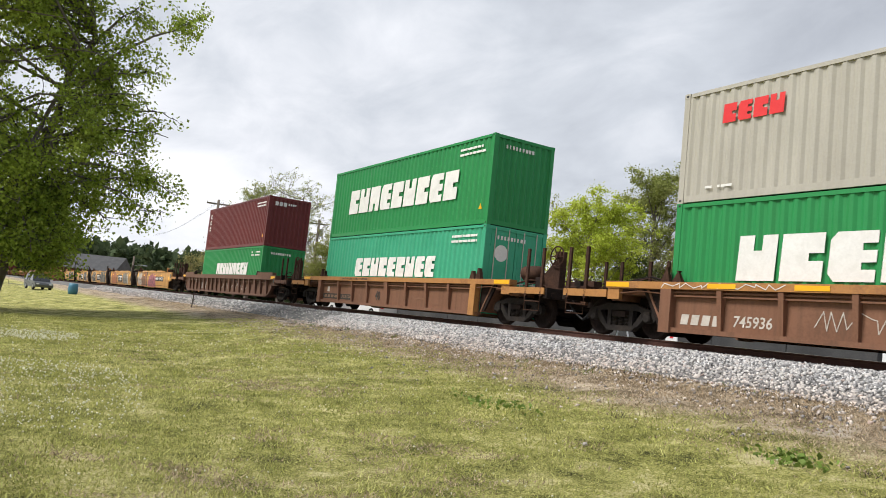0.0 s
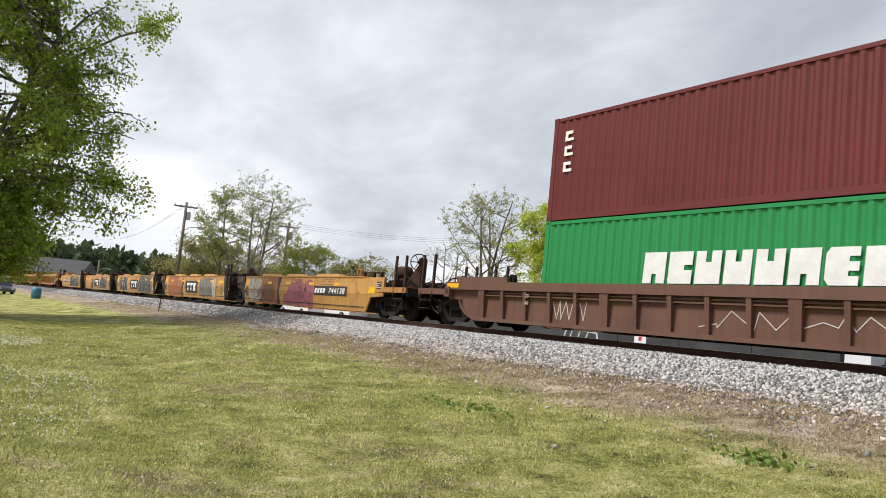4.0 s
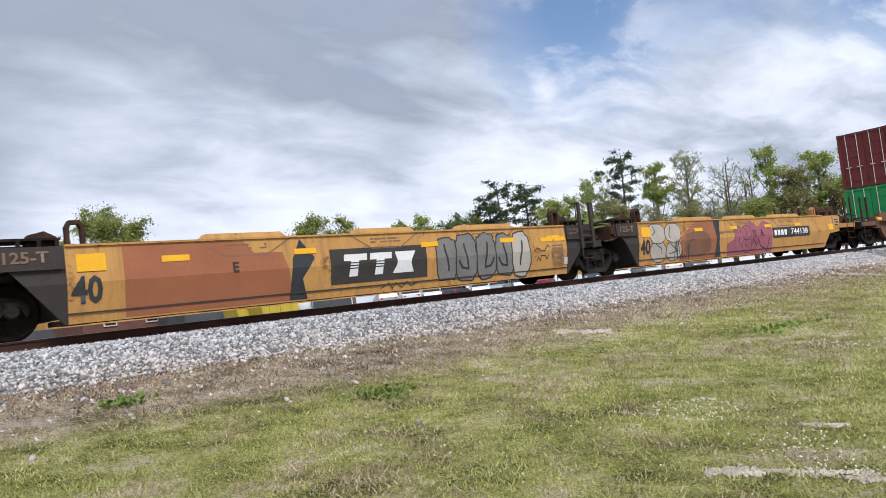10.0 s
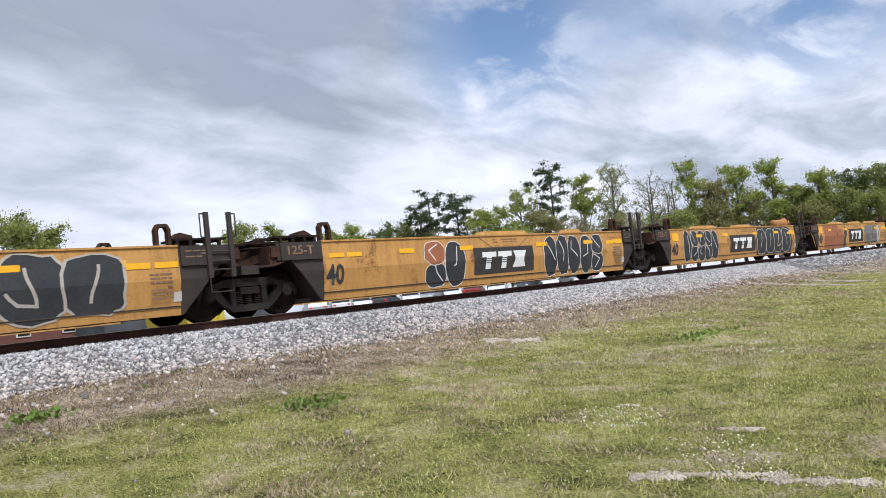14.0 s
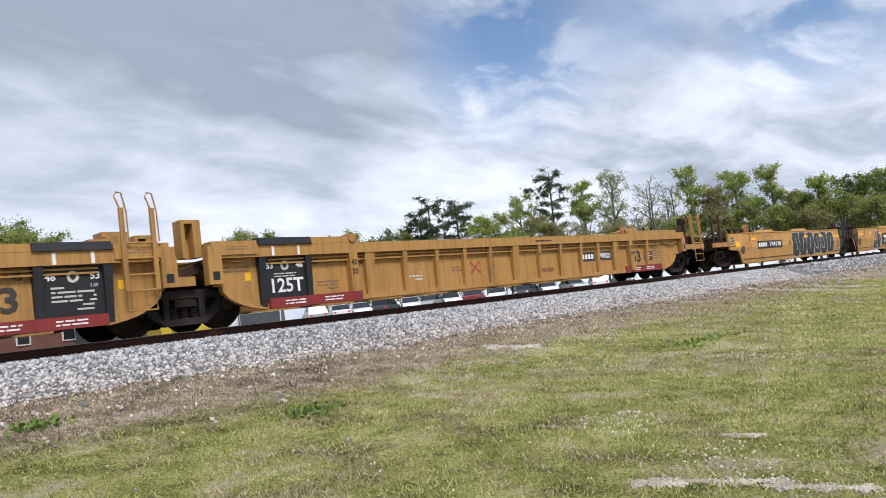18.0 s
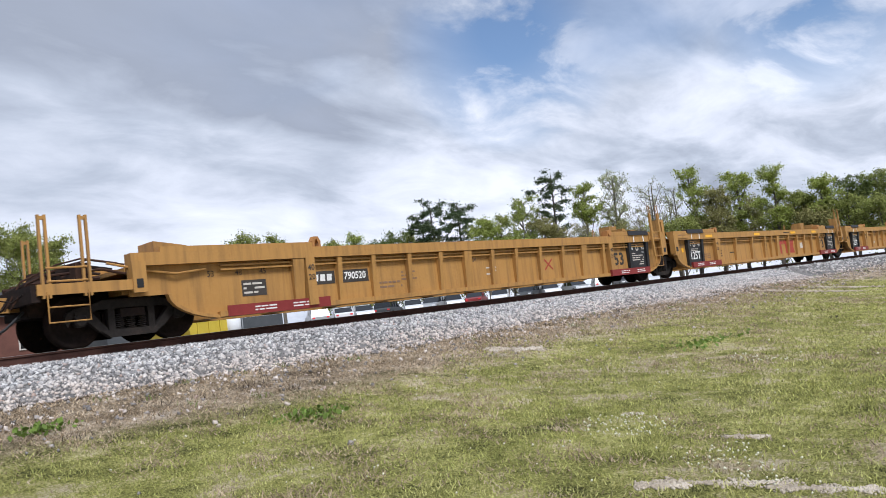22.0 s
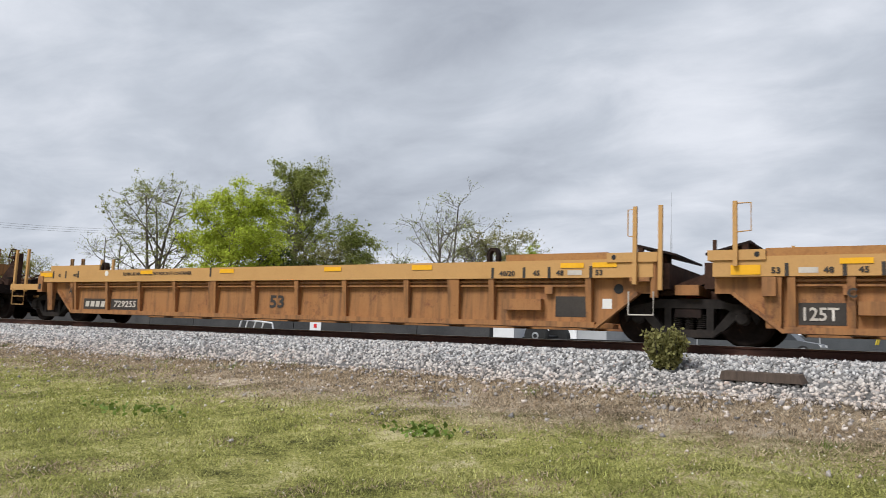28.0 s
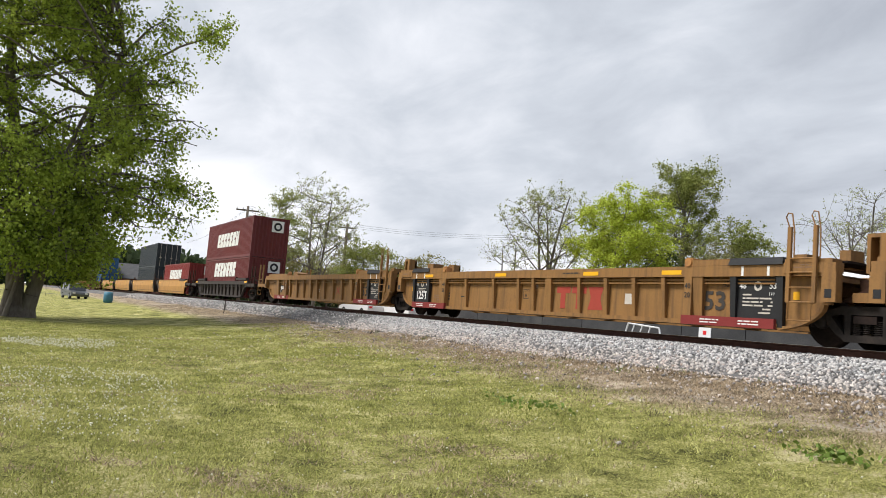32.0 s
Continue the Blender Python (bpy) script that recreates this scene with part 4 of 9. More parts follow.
def blades(name, x, y, z, h, w, rng, lean=0.45):
    """A bent three-cornered blade at every place."""
    n = len(x)
    a = rng.uniform(0, 2 * math.pi, n)
    p = np.stack([x, y, z], -1)
    side = np.stack([np.cos(a), np.sin(a), np.zeros(n)], -1) * w[:, None]
    tip = p + np.stack([rng.normal(0, lean, n) * h, rng.normal(0, lean, n) * h, h], -1)
    v = np.stack([p - side, p + side, tip], 1).reshape(-1, 3)
    return np_mesh(name, v, np.arange(3 * n).reshape(n, 3))


def noise2(x, y, s, seed):
    """Smooth patches over the plan, from a few waves."""
    r = np.random.default_rng(seed)
    out = np.zeros_like(x)
    for k in range(9):
        a, f, ph = r.uniform(0, 2 * math.pi), s * r.uniform(0.5, 2.0), r.uniform(0, 7)
        out += np.sin((x * math.cos(a) + y * math.sin(a)) * f + ph)
    return out / 9


def build_lawn():
    rng = np.random.default_rng(21)
    n = 560000
    # even spread over the part of the lawn that lies before the camera, thinning with distance
    r = 3.0 + 23 * rng.uniform(0, 1, n) ** 1.25
    a = np.radians(rng.uniform(-100, 100, n))
    x, y = -r * np.sin(a) * 1.0, r * np.cos(a)
    patch = noise2(x, y, 1.3, 2)
    keep = (y < 10.9 + patch) & (rng.uniform(0, 1, n) < np.clip(0.75 + patch * 1.2, 0.45, 1.0)) & (y > -3)
    x, y = x[keep], y[keep]
    rr = np.hypot(x, y)
    thatch = (0.8 * noise2(x, y, 0.8, 15) + 0.8 * noise2(x, y, 3.4, 16) + 0.5 * noise2(x, y, 9.0, 17) + rng.normal(0, 0.16, len(x)) + np.where(x > 0, 0.10, -0.08)) > 0.27
    dry = thatch | ((y + 2.2 * noise2(x, y, 0.9, 5) + rng.normal(0, 0.4, len(x))) > 8.6)
    h = rng.uniform(0.014, 0.042, len(x)) * np.where(rng.uniform(0, 1, len(x)) < 0.05, 1.8, 1.0) * (1 + 0.7 * np.clip(noise2(x, y, 4.5, 11), -0.6, 1))
    w = 0.003 + 0.0005 * rr
    g = ~dry
    part("lawn_grass", blades("lawn_grass", x[g], y[g], ground_z(x[g], y[g]), h[g], w[g], rng, 0.6), "blade", None, "short mown grass of the lawn", kind="stuff")
    d = dry
    part("dry_grass", blades("dry_grass", x[d], y[d], ground_z(x[d], y[d]), h[d] * 1.1, w[d], rng, 0.8), "dryblade", None, "thin dry grass along the verge", kind="stuff")
    # more of the same grass further off on both sides
    n = 190000
    r = np.sqrt(rng.uniform(8.0 ** 2, 34.0 ** 2, n))
    a = np.radians(np.where(rng.uniform(0, 1, n) < 0.6, rng.uniform(45, 98, n), rng.uniform(-92, -45, n)))
    x, y = -r * np.sin(a), r * np.cos(a)
    k = (y < 10.2 + noise2(x, y, 1.3, 2)) & (noise2(x, y, 0.8, 15) + 0.5 * noise2(x, y, 3.0, 16) < rng.normal(0.3, 0.15, n))
    x, y, r = x[k], y[k], r[k]
    h = rng.uniform(0.018, 0.042, len(x)) * (1 + 0.8 * np.clip(noise2(x, y, 4.5, 11), -0.6, 1))
    part("lawn_grass", blades("lawn_grass", x, y, ground_z(x, y), h, 0.004 + 0.0006 * r, rng), "blade", None, "short mown grass of the lawn further off", kind="stuff")
    # a mat of bleached grass on the verge
    n = 70000
    x = np.concatenate([rng.uniform(-26, 30, n - 20000), rng.uniform(-60, 60, 20000)])
    y = 11.5 - np.abs(rng.normal(0, 1.25, n)) - 0.5 * noise2(x, x * 0 + 3, 0.6, 19)
    k = noise2(x, y, 2.2, 20) + rng.normal(0, 0.15, n) > -0.25
    x, y = x[k], y[k]
    part("dry_grass", blades("dry_grass", x, y, np.maximum(ground_z(x, y), np.where(y > 11.35, bed_z(y), -9)), rng.uniform(0.012, 0.05, len(x)), 0.004 + 0.00055 * np.hypot(x, y), rng, 0.9), "dryblade", None, "bleached dry grass beside the ballast", kind="stuff")
    # white clover in drifts
    n = 60000
    x, y = np.where(rng.uniform(0, 1, n) < 0.75, rng.uniform(-26, 2, n), rng.uniform(2, 14, n)), rng.uniform(-2.5, 9.0, n)
    left = (x < -5) & (noise2(x, y, 0.55, 8) + 0.9 * np.exp(-((x + 12) / 7) ** 2 - ((y - 1.2) / 2.2) ** 2) > 0.42)
    right = (x > 2) & (noise2(x, y, 2.2, 9) + 0.75 * np.exp(-((x - 6.3) / 0.9) ** 2 - ((y - 4.2) / 0.7) ** 2) + 0.6 * np.exp(-((x - 5.6) / 0.7) ** 2 - ((y - 2.9) / 0.4) ** 2) + 0.6 * np.exp(-((x - 11.6) / 1.2) ** 2 - ((y - 4.4) / 0.5) ** 2) > 0.60)
    some = rng.uniform(0, 1, n) < 0.022
    k = ((left & (rng.uniform(0, 1, n) < 0.36)) | right | some) & (np.hypot(x, y) > 4)
    x, y = x[k], y[k]
    v, f = rocks(rng, x, y, ground_z(x, y) + rng.uniform(0.03, 0.065, len(x)), rng.uniform(0.006, 0.012, len(x)) + 0.0007 * np.hypot(x, y))
    part("clover_flowers", np_mesh("clover_flowers", v, f), "flower", None, "small white clover flowers in the lawn", kind="stuff")
    # weeds in the verge
    xs, ys, hs, ws, ds = [], [], [], [], []
    for i in range(420):
        cx, cy = rng.uniform(-30, 45), 11.4 - rng.exponential(0.8)
        m = rng.integers(8, 30)
        xs.append(cx + rng.normal(0, 0.09, m)), ys.append(cy + rng.normal(0, 0.09, m))
        hs.append(rng.uniform(0.03, 0.12, m)), ws.append(np.full(m, 0.006))
        ds.append(np.full(m, rng.uniform() < 0.75))
    xs, ys, hs, ws, ds = map(np.concatenate, (xs, ys, hs, ws, ds))
    for flag, mat, lab in ((True, "deadweed", "dry brown weeds along the ballast"), (False, "weed", "small green weeds along the ballast")):
        q = ds == flag
        part("verge_weeds", blades("verge_weeds", xs[q], ys[q], np.maximum(ground_z(xs[q], ys[q]), np.where(ys[q] > 11.35, bed_z(ys[q]), -9)), hs[q], ws[q], rng, 0.5), mat, None, lab, kind="stuff")
    # leafy weed patches in the lawn
    for (px, py, s) in ((-9.3, 6.9, 0.45), (5.4, 7.6, 0.28), (13.0, 6.4, 0.5), (-5.0, 7.6, 0.22), (3.0, 9.6, 0.2)):
        m = 130
        x, y = px + rng.normal(0, s, m), py + rng.normal(0, s * 0.5, m)
        t = thing("weed_patch", px, py, float(ground_z(px, py)), "low patch of leafy green weeds in the lawn", "weed")
        part("weed_leaves", leaves_mesh("weed_leaves", np.stack([x - px, y - py, rng.uniform(0.02, 0.10, m)], -1), 0.07, rng), "weed", t, kind="stuff")


build_lawn()


def build_small_ground_things():
    rng = np.random.default_rng(31)
    # shrub on the ballast
    x, y = at(15.9, 12.75)
    z0 = float(bed_z(y))
    t = thing("shrub", x, y, z0, "small bushy green shrub growing in the ballast", "shrub")
    g, pts = Geo(), []
    for i in range(46):
        w = rng.uniform(0, 2 * math.pi)
        r = 0.36 * math.sqrt(rng.uniform(0, 1))
        top = np.array([r * math.cos(w), r * math.sin(w) * 0.8, 0.62 - 0.7 * r * r + rng.uniform(-0.14, 0.06)])
        st = curve_pts(np.array([top[0] * 0.25, top[1] * 0.25, -0.03]), top, 0.06, rng, 4)
        tubes(g, st, 0.009, 0.003, 3)
        u = rng.uniform(0.2, 1.0, (80, 1))
        pts.append(st[0] + (top - st[0]) * u + rng.normal(0, 0.035, (80, 3)))
    part("stems", g, "bark_dark", t)
    part("needles", leaves_mesh("needles", np.concatenate(pts), 0.06, rng), "leaf_olive", t, kind="stuff")
    # old sleeper on the slope
    x, y = at(9.6, 12.15)
    t = thing("old_sleeper", x, y, float(bed_z(y)) + 0.02, "short weathered timber offcut lying on the ballast", "timber", rz=-2)
    part("beam", Geo().hexa([(-0.58, -0.09, 0), (0.56, -0.10, 0), (0.60, 0.09, 0.02), (-0.55, 0.10, 0.02)], [(-0.55, -0.08, 0.13), (0.50, -0.09, 0.12), (0.54, 0.07, 0.14), (-0.52, 0.08, 0.14)]), "tie", t)
    # pale sandy scrapes
    for i, (az, d, sx, sy) in enumerate(((-63.3, 5.62, 0.46, 0.14), (-70.0, 5.5, 0.30, 0.10), (-59.5, 5.55, 0.16, 0.08), (-58.3, 8.45, 0.10, 0.06), (-65.6, 7.2, 0.16, 0.08), (-70.6, 27.9, 1.6, 0.35), (-73.3, 29.8, 1.0, 0.3), (-50.4, 14.4, 0.5, 0.25))):
        x, y = at(az, d)
        m = 900 if d < 10 else 500
        w = radians(az)
        along, across = rng.uniform(-sx, sx, m) + rng.normal(0, sx * 0.12, m), np.clip(rng.normal(0, 0.45, m), -1, 1) * sy
        across *= 0.7 + 0.5 * np.sin(along / sx * 7 + i)
        px, py = x + along * math.cos(w) - across * math.sin(w), y + along * math.sin(w) + across * math.cos(w)
        v, f = rocks(rng, px - x, py - y, ground_z(px, py) - float(ground_z(x, y)) + 0.004, rng.uniform(0.006, 0.024 if d < 10 else 0.07, m))
        t = thing("sandy_scrape", x, y, float(ground_z(x, y)), "bare scrape of pale sand and crumbled stone", "sand")
        part("grit", np_mesh("grit", v, f), "sand", t, kind="stuff")
    # thin stake by the track
    x, y = at(76.2, 44)
    z0 = float(ground_z(x, y))
    t = thing("weed_stalk", x, y, z0, "dark upright stalk beside the ballast", "plant")
    g = Geo().pipe([(0, 0, -0.05), (0.03, 0.02, 0.35), (0.0, 0.04, 0.72)], 0.03).pipe([(0.02, 0.01, 0.3), (0.10, 0.1, 0.5)], 0.02).pipe([(0.02, 0.01, 0.4), (-0.05, -0.09, 0.6)], 0.02)
    part("stalk", g, "bark_dark", t)


build_small_ground_things()

# ---------------------------------------------------------------- behind the track
M["wood_pole"] = material("weathered_pole_timber", [(0.12, 0.095, 0.075), (0.22, 0.185, 0.15)], 1.0, 0.9, stretch=(4, 4, 0.3), bump=0.3)
M["metal_white"] = material("white_metal_sheet", [(0.66, 0.67, 0.68), (0.80, 0.80, 0.80)], 0.6, 0.5, bump=0.03)
M["wall_sheet"] = material("grey_metal_wall", [(0.30, 0.31, 0.32), (0.42, 0.43, 0.44)], 0.8, 0.6, bump=0.05)
M["concrete"] = material("stained_concrete", [(0.025, 0.026, 0.028), (0.05, 0.05, 0.052), (0.085, 0.083, 0.08)], 0.8, 0.9, bump=0.3)
M["darkwall"] = material("dark_grey_sheeting", [(0.045, 0.05, 0.055), (0.09, 0.095, 0.10)], 0.8, 0.7, bump=0.1)
M["brick"] = material("red_brown_brick", [(0.10, 0.045, 0.035), (0.17, 0.075, 0.055)], 1.5, 0.9, fine=18, bump=0.3)
M["roof"] = material("grey_roof_shingle", [(0.05, 0.05, 0.052), (0.10, 0.10, 0.102)], 1.5, 0.9, fine=15, bump=0.3)
M["car_white"] = material("white_car_paint", [(0.72, 0.72, 0.72), (0.80, 0.80, 0.80)], 0.5, 0.25, bump=0.0, spec=0.5)
M["car_silver"] = material("silver_car_paint", [(0.42, 0.43, 0.44), (0.52, 0.53, 0.54)], 0.5, 0.3, metal=0.4, bump=0.0, spec=0.5)
M["car_dark"] = material("dark_grey_car_paint", [(0.05, 0.055, 0.06), (0.08, 0.085, 0.09)], 0.5, 0.3, bump=0.0, spec=0.5)
M["car_red"] = material("dark_red_car_paint", [(0.20, 0.03, 0.03), (0.27, 0.04, 0.04)], 0.5, 0.3, bump=0.0, spec=0.5)
M["glass"] = material("dark_window_glass", [(0.012, 0.014, 0.016), (0.02, 0.023, 0.026)], 0.5, 0.08, bump=0.0, spec=0.7)
M["tyre"] = material("black_tyre_rubber", [(0.018, 0.018, 0.018), (0.032, 0.032, 0.032)], 3.0, 0.9, bump=0.1)
M["machine_yellow"] = material("machine_yellow_paint", [(0.42, 0.31, 0.03), (0.54, 0.41, 0.05)], 1.0, 0.5, bump=0.05)
M["bin_blue"] = material("blue_plastic", [(0.05, 0.16, 0.24), (0.07, 0.20, 0.29)], 1.0, 0.5, bump=0.02)
M["galv"] = material("galvanised_steel", [(0.30, 0.31, 0.32), (0.42, 0.43, 0.44)], 2.0, 0.45, metal=0.6, bump=0.03)


def parked_car(x, y, rz, paint, label, suv=False):
    t = thing("parked_car", x, y, float(ground_z(x, y)), label, "car", "cars parked in the yard", rz)
    h = 1.70 if suv else 1.45
    low = [(-2.25, 0.32), (2.2, 0.30), (2.28, 0.55), (2.15, 0.74), (1.15, 0.90), (-1.75 if not suv else -2.2, 0.95), (-2.3, 0.80)]
    top = [(1.15, 0.90), (0.35, h - 0.04), (-0.2, h), (-1.1 if not suv else -1.9, h - 0.05), (-1.8 if not suv else -2.22, 0.95)]
    part("body", Geo().prism(low, -0.88, 0.88), paint, t)
    part("cabin", Geo().prism(top, lambda z: -0.86 + 0.18 * (z - 0.9), lambda z: 0.86 - 0.18 * (z - 0.9)), "glass", t)
    part("roof", Geo().prism([(0.40, h - 0.06), (-0.2, h + 0.02), (-1.05 if not suv else -1.85, h - 0.03), (-1.05 if not suv else -1.85, h - 0.08)], -0.72, 0.72), paint, t)
    for s in (-1, 1):
        for px in (-0.35, -1.15):
            part("pillar", Geo().prism([(px - 0.05, 0.92), (px + 0.05, 0.92), (px + 0.02, h - 0.04), (px - 0.08, h - 0.04)], s * 0.84 - 0.03, s * 0.84 + 0.02), paint, t)
        for wx in (-1.4, 1.42):
            w = part("wheel", Geo().turned([(-0.1, 0.0), (-0.1, 0.30), (-0.06, 0.33), (0.06, 0.33), (0.1, 0.30), (0.1, 0.0)], 16, "y", (wx, s * 0.80, 0.33)), "tyre", t)
            part("rim", Geo().turned([(0.0, 0.0), (s * 0.112, 0.05), (s * 0.105, 0.20), (0.0, 0.21)], 12, "y", (wx, s * 0.80, 0.33)), "galv", w)
        part("headlight", Geo().box(2.08, 2.27, s * 0.62 - 0.14, s * 0.62 + 0.14, 0.58, 0.70), "metal_white", t)
        part("tail_light", Geo().box(-2.31, -2.22, s * 0.66 - 0.12, s * 0.66 + 0.12, 0.66, 0.80), "redpaint", t)
    return t


def build_yard():
    rng = random.Random(4)
    lot = ("car_silver", "car_white", "car_white", "car_dark", "car_white", "car_silver", "car_white", "car_red", "car_white", "car_dark", "car_white", "car_silver", "car_white", "car_dark")
    tones = {"car_silver": "silver", "car_white": "white", "car_dark": "dark grey", "car_red": "dark red"}
    rows = [(-36.0 - 1.75 * k + rng.uniform(-0.3, 0.3), 74 + k * 1.2, p, tones[p] + (" estate car" if k % 3 == 0 else " saloon car") + " parked in the yard", k % 3 == 0) for k, p in enumerate(lot)]
    for i, (az, d, p, lab, suv) in enumerate(rows + list(((8.5, 46, "car_dark", "dark car parked beside the workshop", True), (63.5, 52, "car_white", "white car parked behind the track", False), (61.0, 52, "car_silver", "silver car parked behind the track", False), (66.2, 54, "car_white", "white car parked behind the track", True)))):
        x, y = at(az, d)
        parked_car(x, y, rng.choice((0, 180)) + (rng.uniform(25, 65) if i < 14 else rng.uniform(-12, 12)), p, lab, suv)
    x, y = at(86.0, 92)
    parked_car(x, y, 10, "car_dark", "dark estate car parked on the grass by a road", True)
    # long white-roofed workshop
    w = thing("workshop", -27.5, 46.0, -0.3, "long low workshop with a white metal roof", "building")
    part("wall", Geo().box(-12.0, 12.0, -3.6, 3.6, 0, 4.1), "wall_sheet", w)
    part("roof", Geo().quads([(-12.6, -4.2, 4.0), (12.4, -4.2, 4.0), (12.4, 0, 5.35), (-12.6, 0, 5.35), (12.4, 4.2, 4.0), (-12.6, 4.2, 4.0), (-12.6, -4.2, 3.9), (12.4, -4.2, 3.9), (12.4, 4.2, 3.9), (-12.6, 4.2, 3.9)], [(0, 1, 2, 3), (3, 2, 4, 5), (0, 6, 7, 1), (4, 8, 9, 5), (1, 7, 8, 4, 2), (0, 3, 5, 9, 6), (6, 9, 8, 7)]), "metal_white", w, "bright white sheet metal roof")
    part("gable_trim", Geo().quads([(12.42, -4.25, 3.95), (12.42, 0, 5.32), (12.42, 4.25, 3.95), (12.50, -4.25, 3.80), (12.50, 0, 5.12), (12.50, 4.25, 3.80)], [(0, 3, 4, 1), (1, 4, 5, 2)]), "darkwall", w)
    for i in range(5):
        dx = -9.5 + i * 4.6
        part("roller_door", Geo().box(dx - 1.3, dx + 1.3, -3.66, -3.60, 0.0, 2.9), "metal_white", w)
    # box trailer with its wheels
    x, y = at(27.3, 30.5)
    t = thing("box_trailer", x, y, float(ground_z(x, y)), "white box trailer on road wheels parked behind the track", "trailer")
    part("box", Geo().box(-3.2, 0.9, -1.2, 1.2, 0.35, 2.9), "metal_white", t)
    for i in range(3):
        part("marker_light", Geo().box(-2.6 + i * 1.1, -2.5 + i * 1.1, -1.215, -1.2, 0.62, 0.70), "redpaint", t)
    part("frame", Geo().box(-3.2, 5.5, -0.5, 0.5, 0.28, 0.42), "black", t)
    for wx in (1.75, -2.3):
        for s in (-1, 1):
            wl = part("wheel", Geo().turned([(-0.14, 0.0), (-0.14, 0.42), (-0.09, 0.47), (0.09, 0.47), (0.14, 0.42), (0.14, 0.0)], 18, "y", (wx, s * 1.0, 0.47)), "tyre", t)
            part("rim", Geo().turned([(0, 0), (s * 0.15, 0.08), (s * 0.12, 0.27), (0, 0.28)], 12, "y", (wx, s * 1.0, 0.47)), "galv", wl)
    part("axle", Geo().tube((1.75, -1, 0.47), (1.75, 1, 0.47), 0.06).tube((-2.3, -1, 0.47), (-2.3, 1, 0.47), 0.06), "black", t)
    # low concrete walls
    for x0, x1, yy, z1, lab in ((-44, -13, 24, 0.75, "low dark concrete wall behind the track"), ):
        wl = thing("concrete_wall", (x0 + x1) / 2, yy, float(ground_z((x0 + x1) / 2, yy)), lab, "wall")
        n = int((x1 - x0) / 3)
        for i in range(n):
            a = -(x1 - x0) / 2 + (x1 - x0) * i / n
            part("wall_panel", Geo().box(a + 0.015, a + (x1 - x0) / n - 0.015, -0.14, 0.14, 0, z1 + 0.35), "concrete", wl)
    # long sheet-metal fence closing the yard
    fence = thing("yard_fence", 4, 57, -0.3, "long low fence of grey metal sheets behind the yard", "fence")
    sheet = Geo().box(-1.98, 1.98, -0.03, 0.03, 0.05, 1.45).mesh("fence_sheet")
    stake = Geo().box(-0.05, 0.05, -0.06, 0.06, -0.05, 1.55).mesh("fence_post")
    for i in range(17):
        part("fence_sheet", sheet, "wall_sheet" if i % 3 else "darkwall", fence).location.x = -32 + i * 4
        part("fence_post", stake, "galv", fence).location.x = -34 + i * 4
    # dark shed and brick house
    x, y = at(-24.5, 48)
    t = thing("dark_shed", x, y, -0.3, "long dark sheet-metal shed in the yard", "building")
    part("wall", Geo().box(-3.2, 2.6, -2, 2, 0, 3.0), "darkwall", t)
    part("roof", Geo().box(-3.4, 2.8, -2.2, 2.2, 3.0, 3.12), "roof", t)
    x, y = at(-19.2, 52)
    t = thing("brick_house", x, y, -0.3, "small brown brick house with white windows", "house")
    part("wall", Geo().box(-4.5, 3.0, -3, 3, 0, 2.7), "brick", t)
    part("roof", Geo().prism([(-4.9, 2.65), (3.4, 2.65), (2.2, 4.1), (-3.7, 4.1)], -3.4, 3.4), "roof", t)
    for wx in (-3.0, -0.6, 1.7):
        f = part("window", Geo().box(wx - 0.38, wx + 0.38, -3.06, -3.0, 0.75, 1.65), "oldwhite", t, "white framed window")
        part("pane", Geo().box(wx - 0.30, wx + 0.30, -3.075, -3.06, 0.83, 1.57), "glass", f)
    # yellow machines
    for az, d, lab in ((-28.0, 40, "yellow skip standing in the yard"), (-26.3, 41, "yellow skip beside another one")):
        x, y = at(az, d)
        t = thing("skip", x, y, float(ground_z(x, y)), lab, "skip")
        g = Geo().prism([(-0.95, 0.1), (0.95, 0.1), (1.15, 1.25), (-1.15, 1.25)], -0.8, 0.8)
        part("body", g, "machine_yellow", t)
        for q in (-0.6, 0, 0.6):
            part("rib", Geo().box(q - 0.05, q + 0.05, -0.86, -0.8, 0.15, 1.22), "machine_yellow", t)
        part("rim", Geo().box(-1.22, 1.22, -0.88, 0.88, 1.25, 1.33), "machine_yellow", t)
    x, y = at(-30.2, 40)
    t = thing("plastic_tank", x, y, float(ground_z(x, y)), "white plastic tank beside yellow skips", "tank")
    part("tank_body", Geo().turned([(0, 0), (0, 0.38), (1.15, 0.38), (1.3, 0.2), (1.3, 0.0)], 16, "z"), "metal_white", t, smooth=True)
    x, y = at(0.6, 30)
    t = thing("utility_trailer", x, y, float(ground_z(x, y)), "small trailer with a bent yellow tube frame", "trailer")
    part("bed", Geo().box(-1.3, 1.3, -0.7, 0.7, 0.45, 0.60), "darkwall", t)
    part("tube_frame", Geo().pipe([(-1.1, -0.6, 0.6), (-1.0, -0.6, 0.98), (0.7, -0.6, 0.98), (1.1, -0.6, 0.6)], 0.035).pipe([(-1.1, 0.6, 0.6), (-1.0, 0.6, 0.98), (0.7, 0.6, 0.98), (1.1, 0.6, 0.6)], 0.035).pipe([(-1.0, -0.6, 0.98), (-1.0, 0.6, 0.98)], 0.035), "machine_yellow", t)
    for s in (-1, 1):
        part("wheel", Geo().turned([(-0.09, 0), (-0.09, 0.28), (0.09, 0.28), (0.09, 0)], 16, "y", (0.2, s * 0.82, 0.28)), "tyre", t)
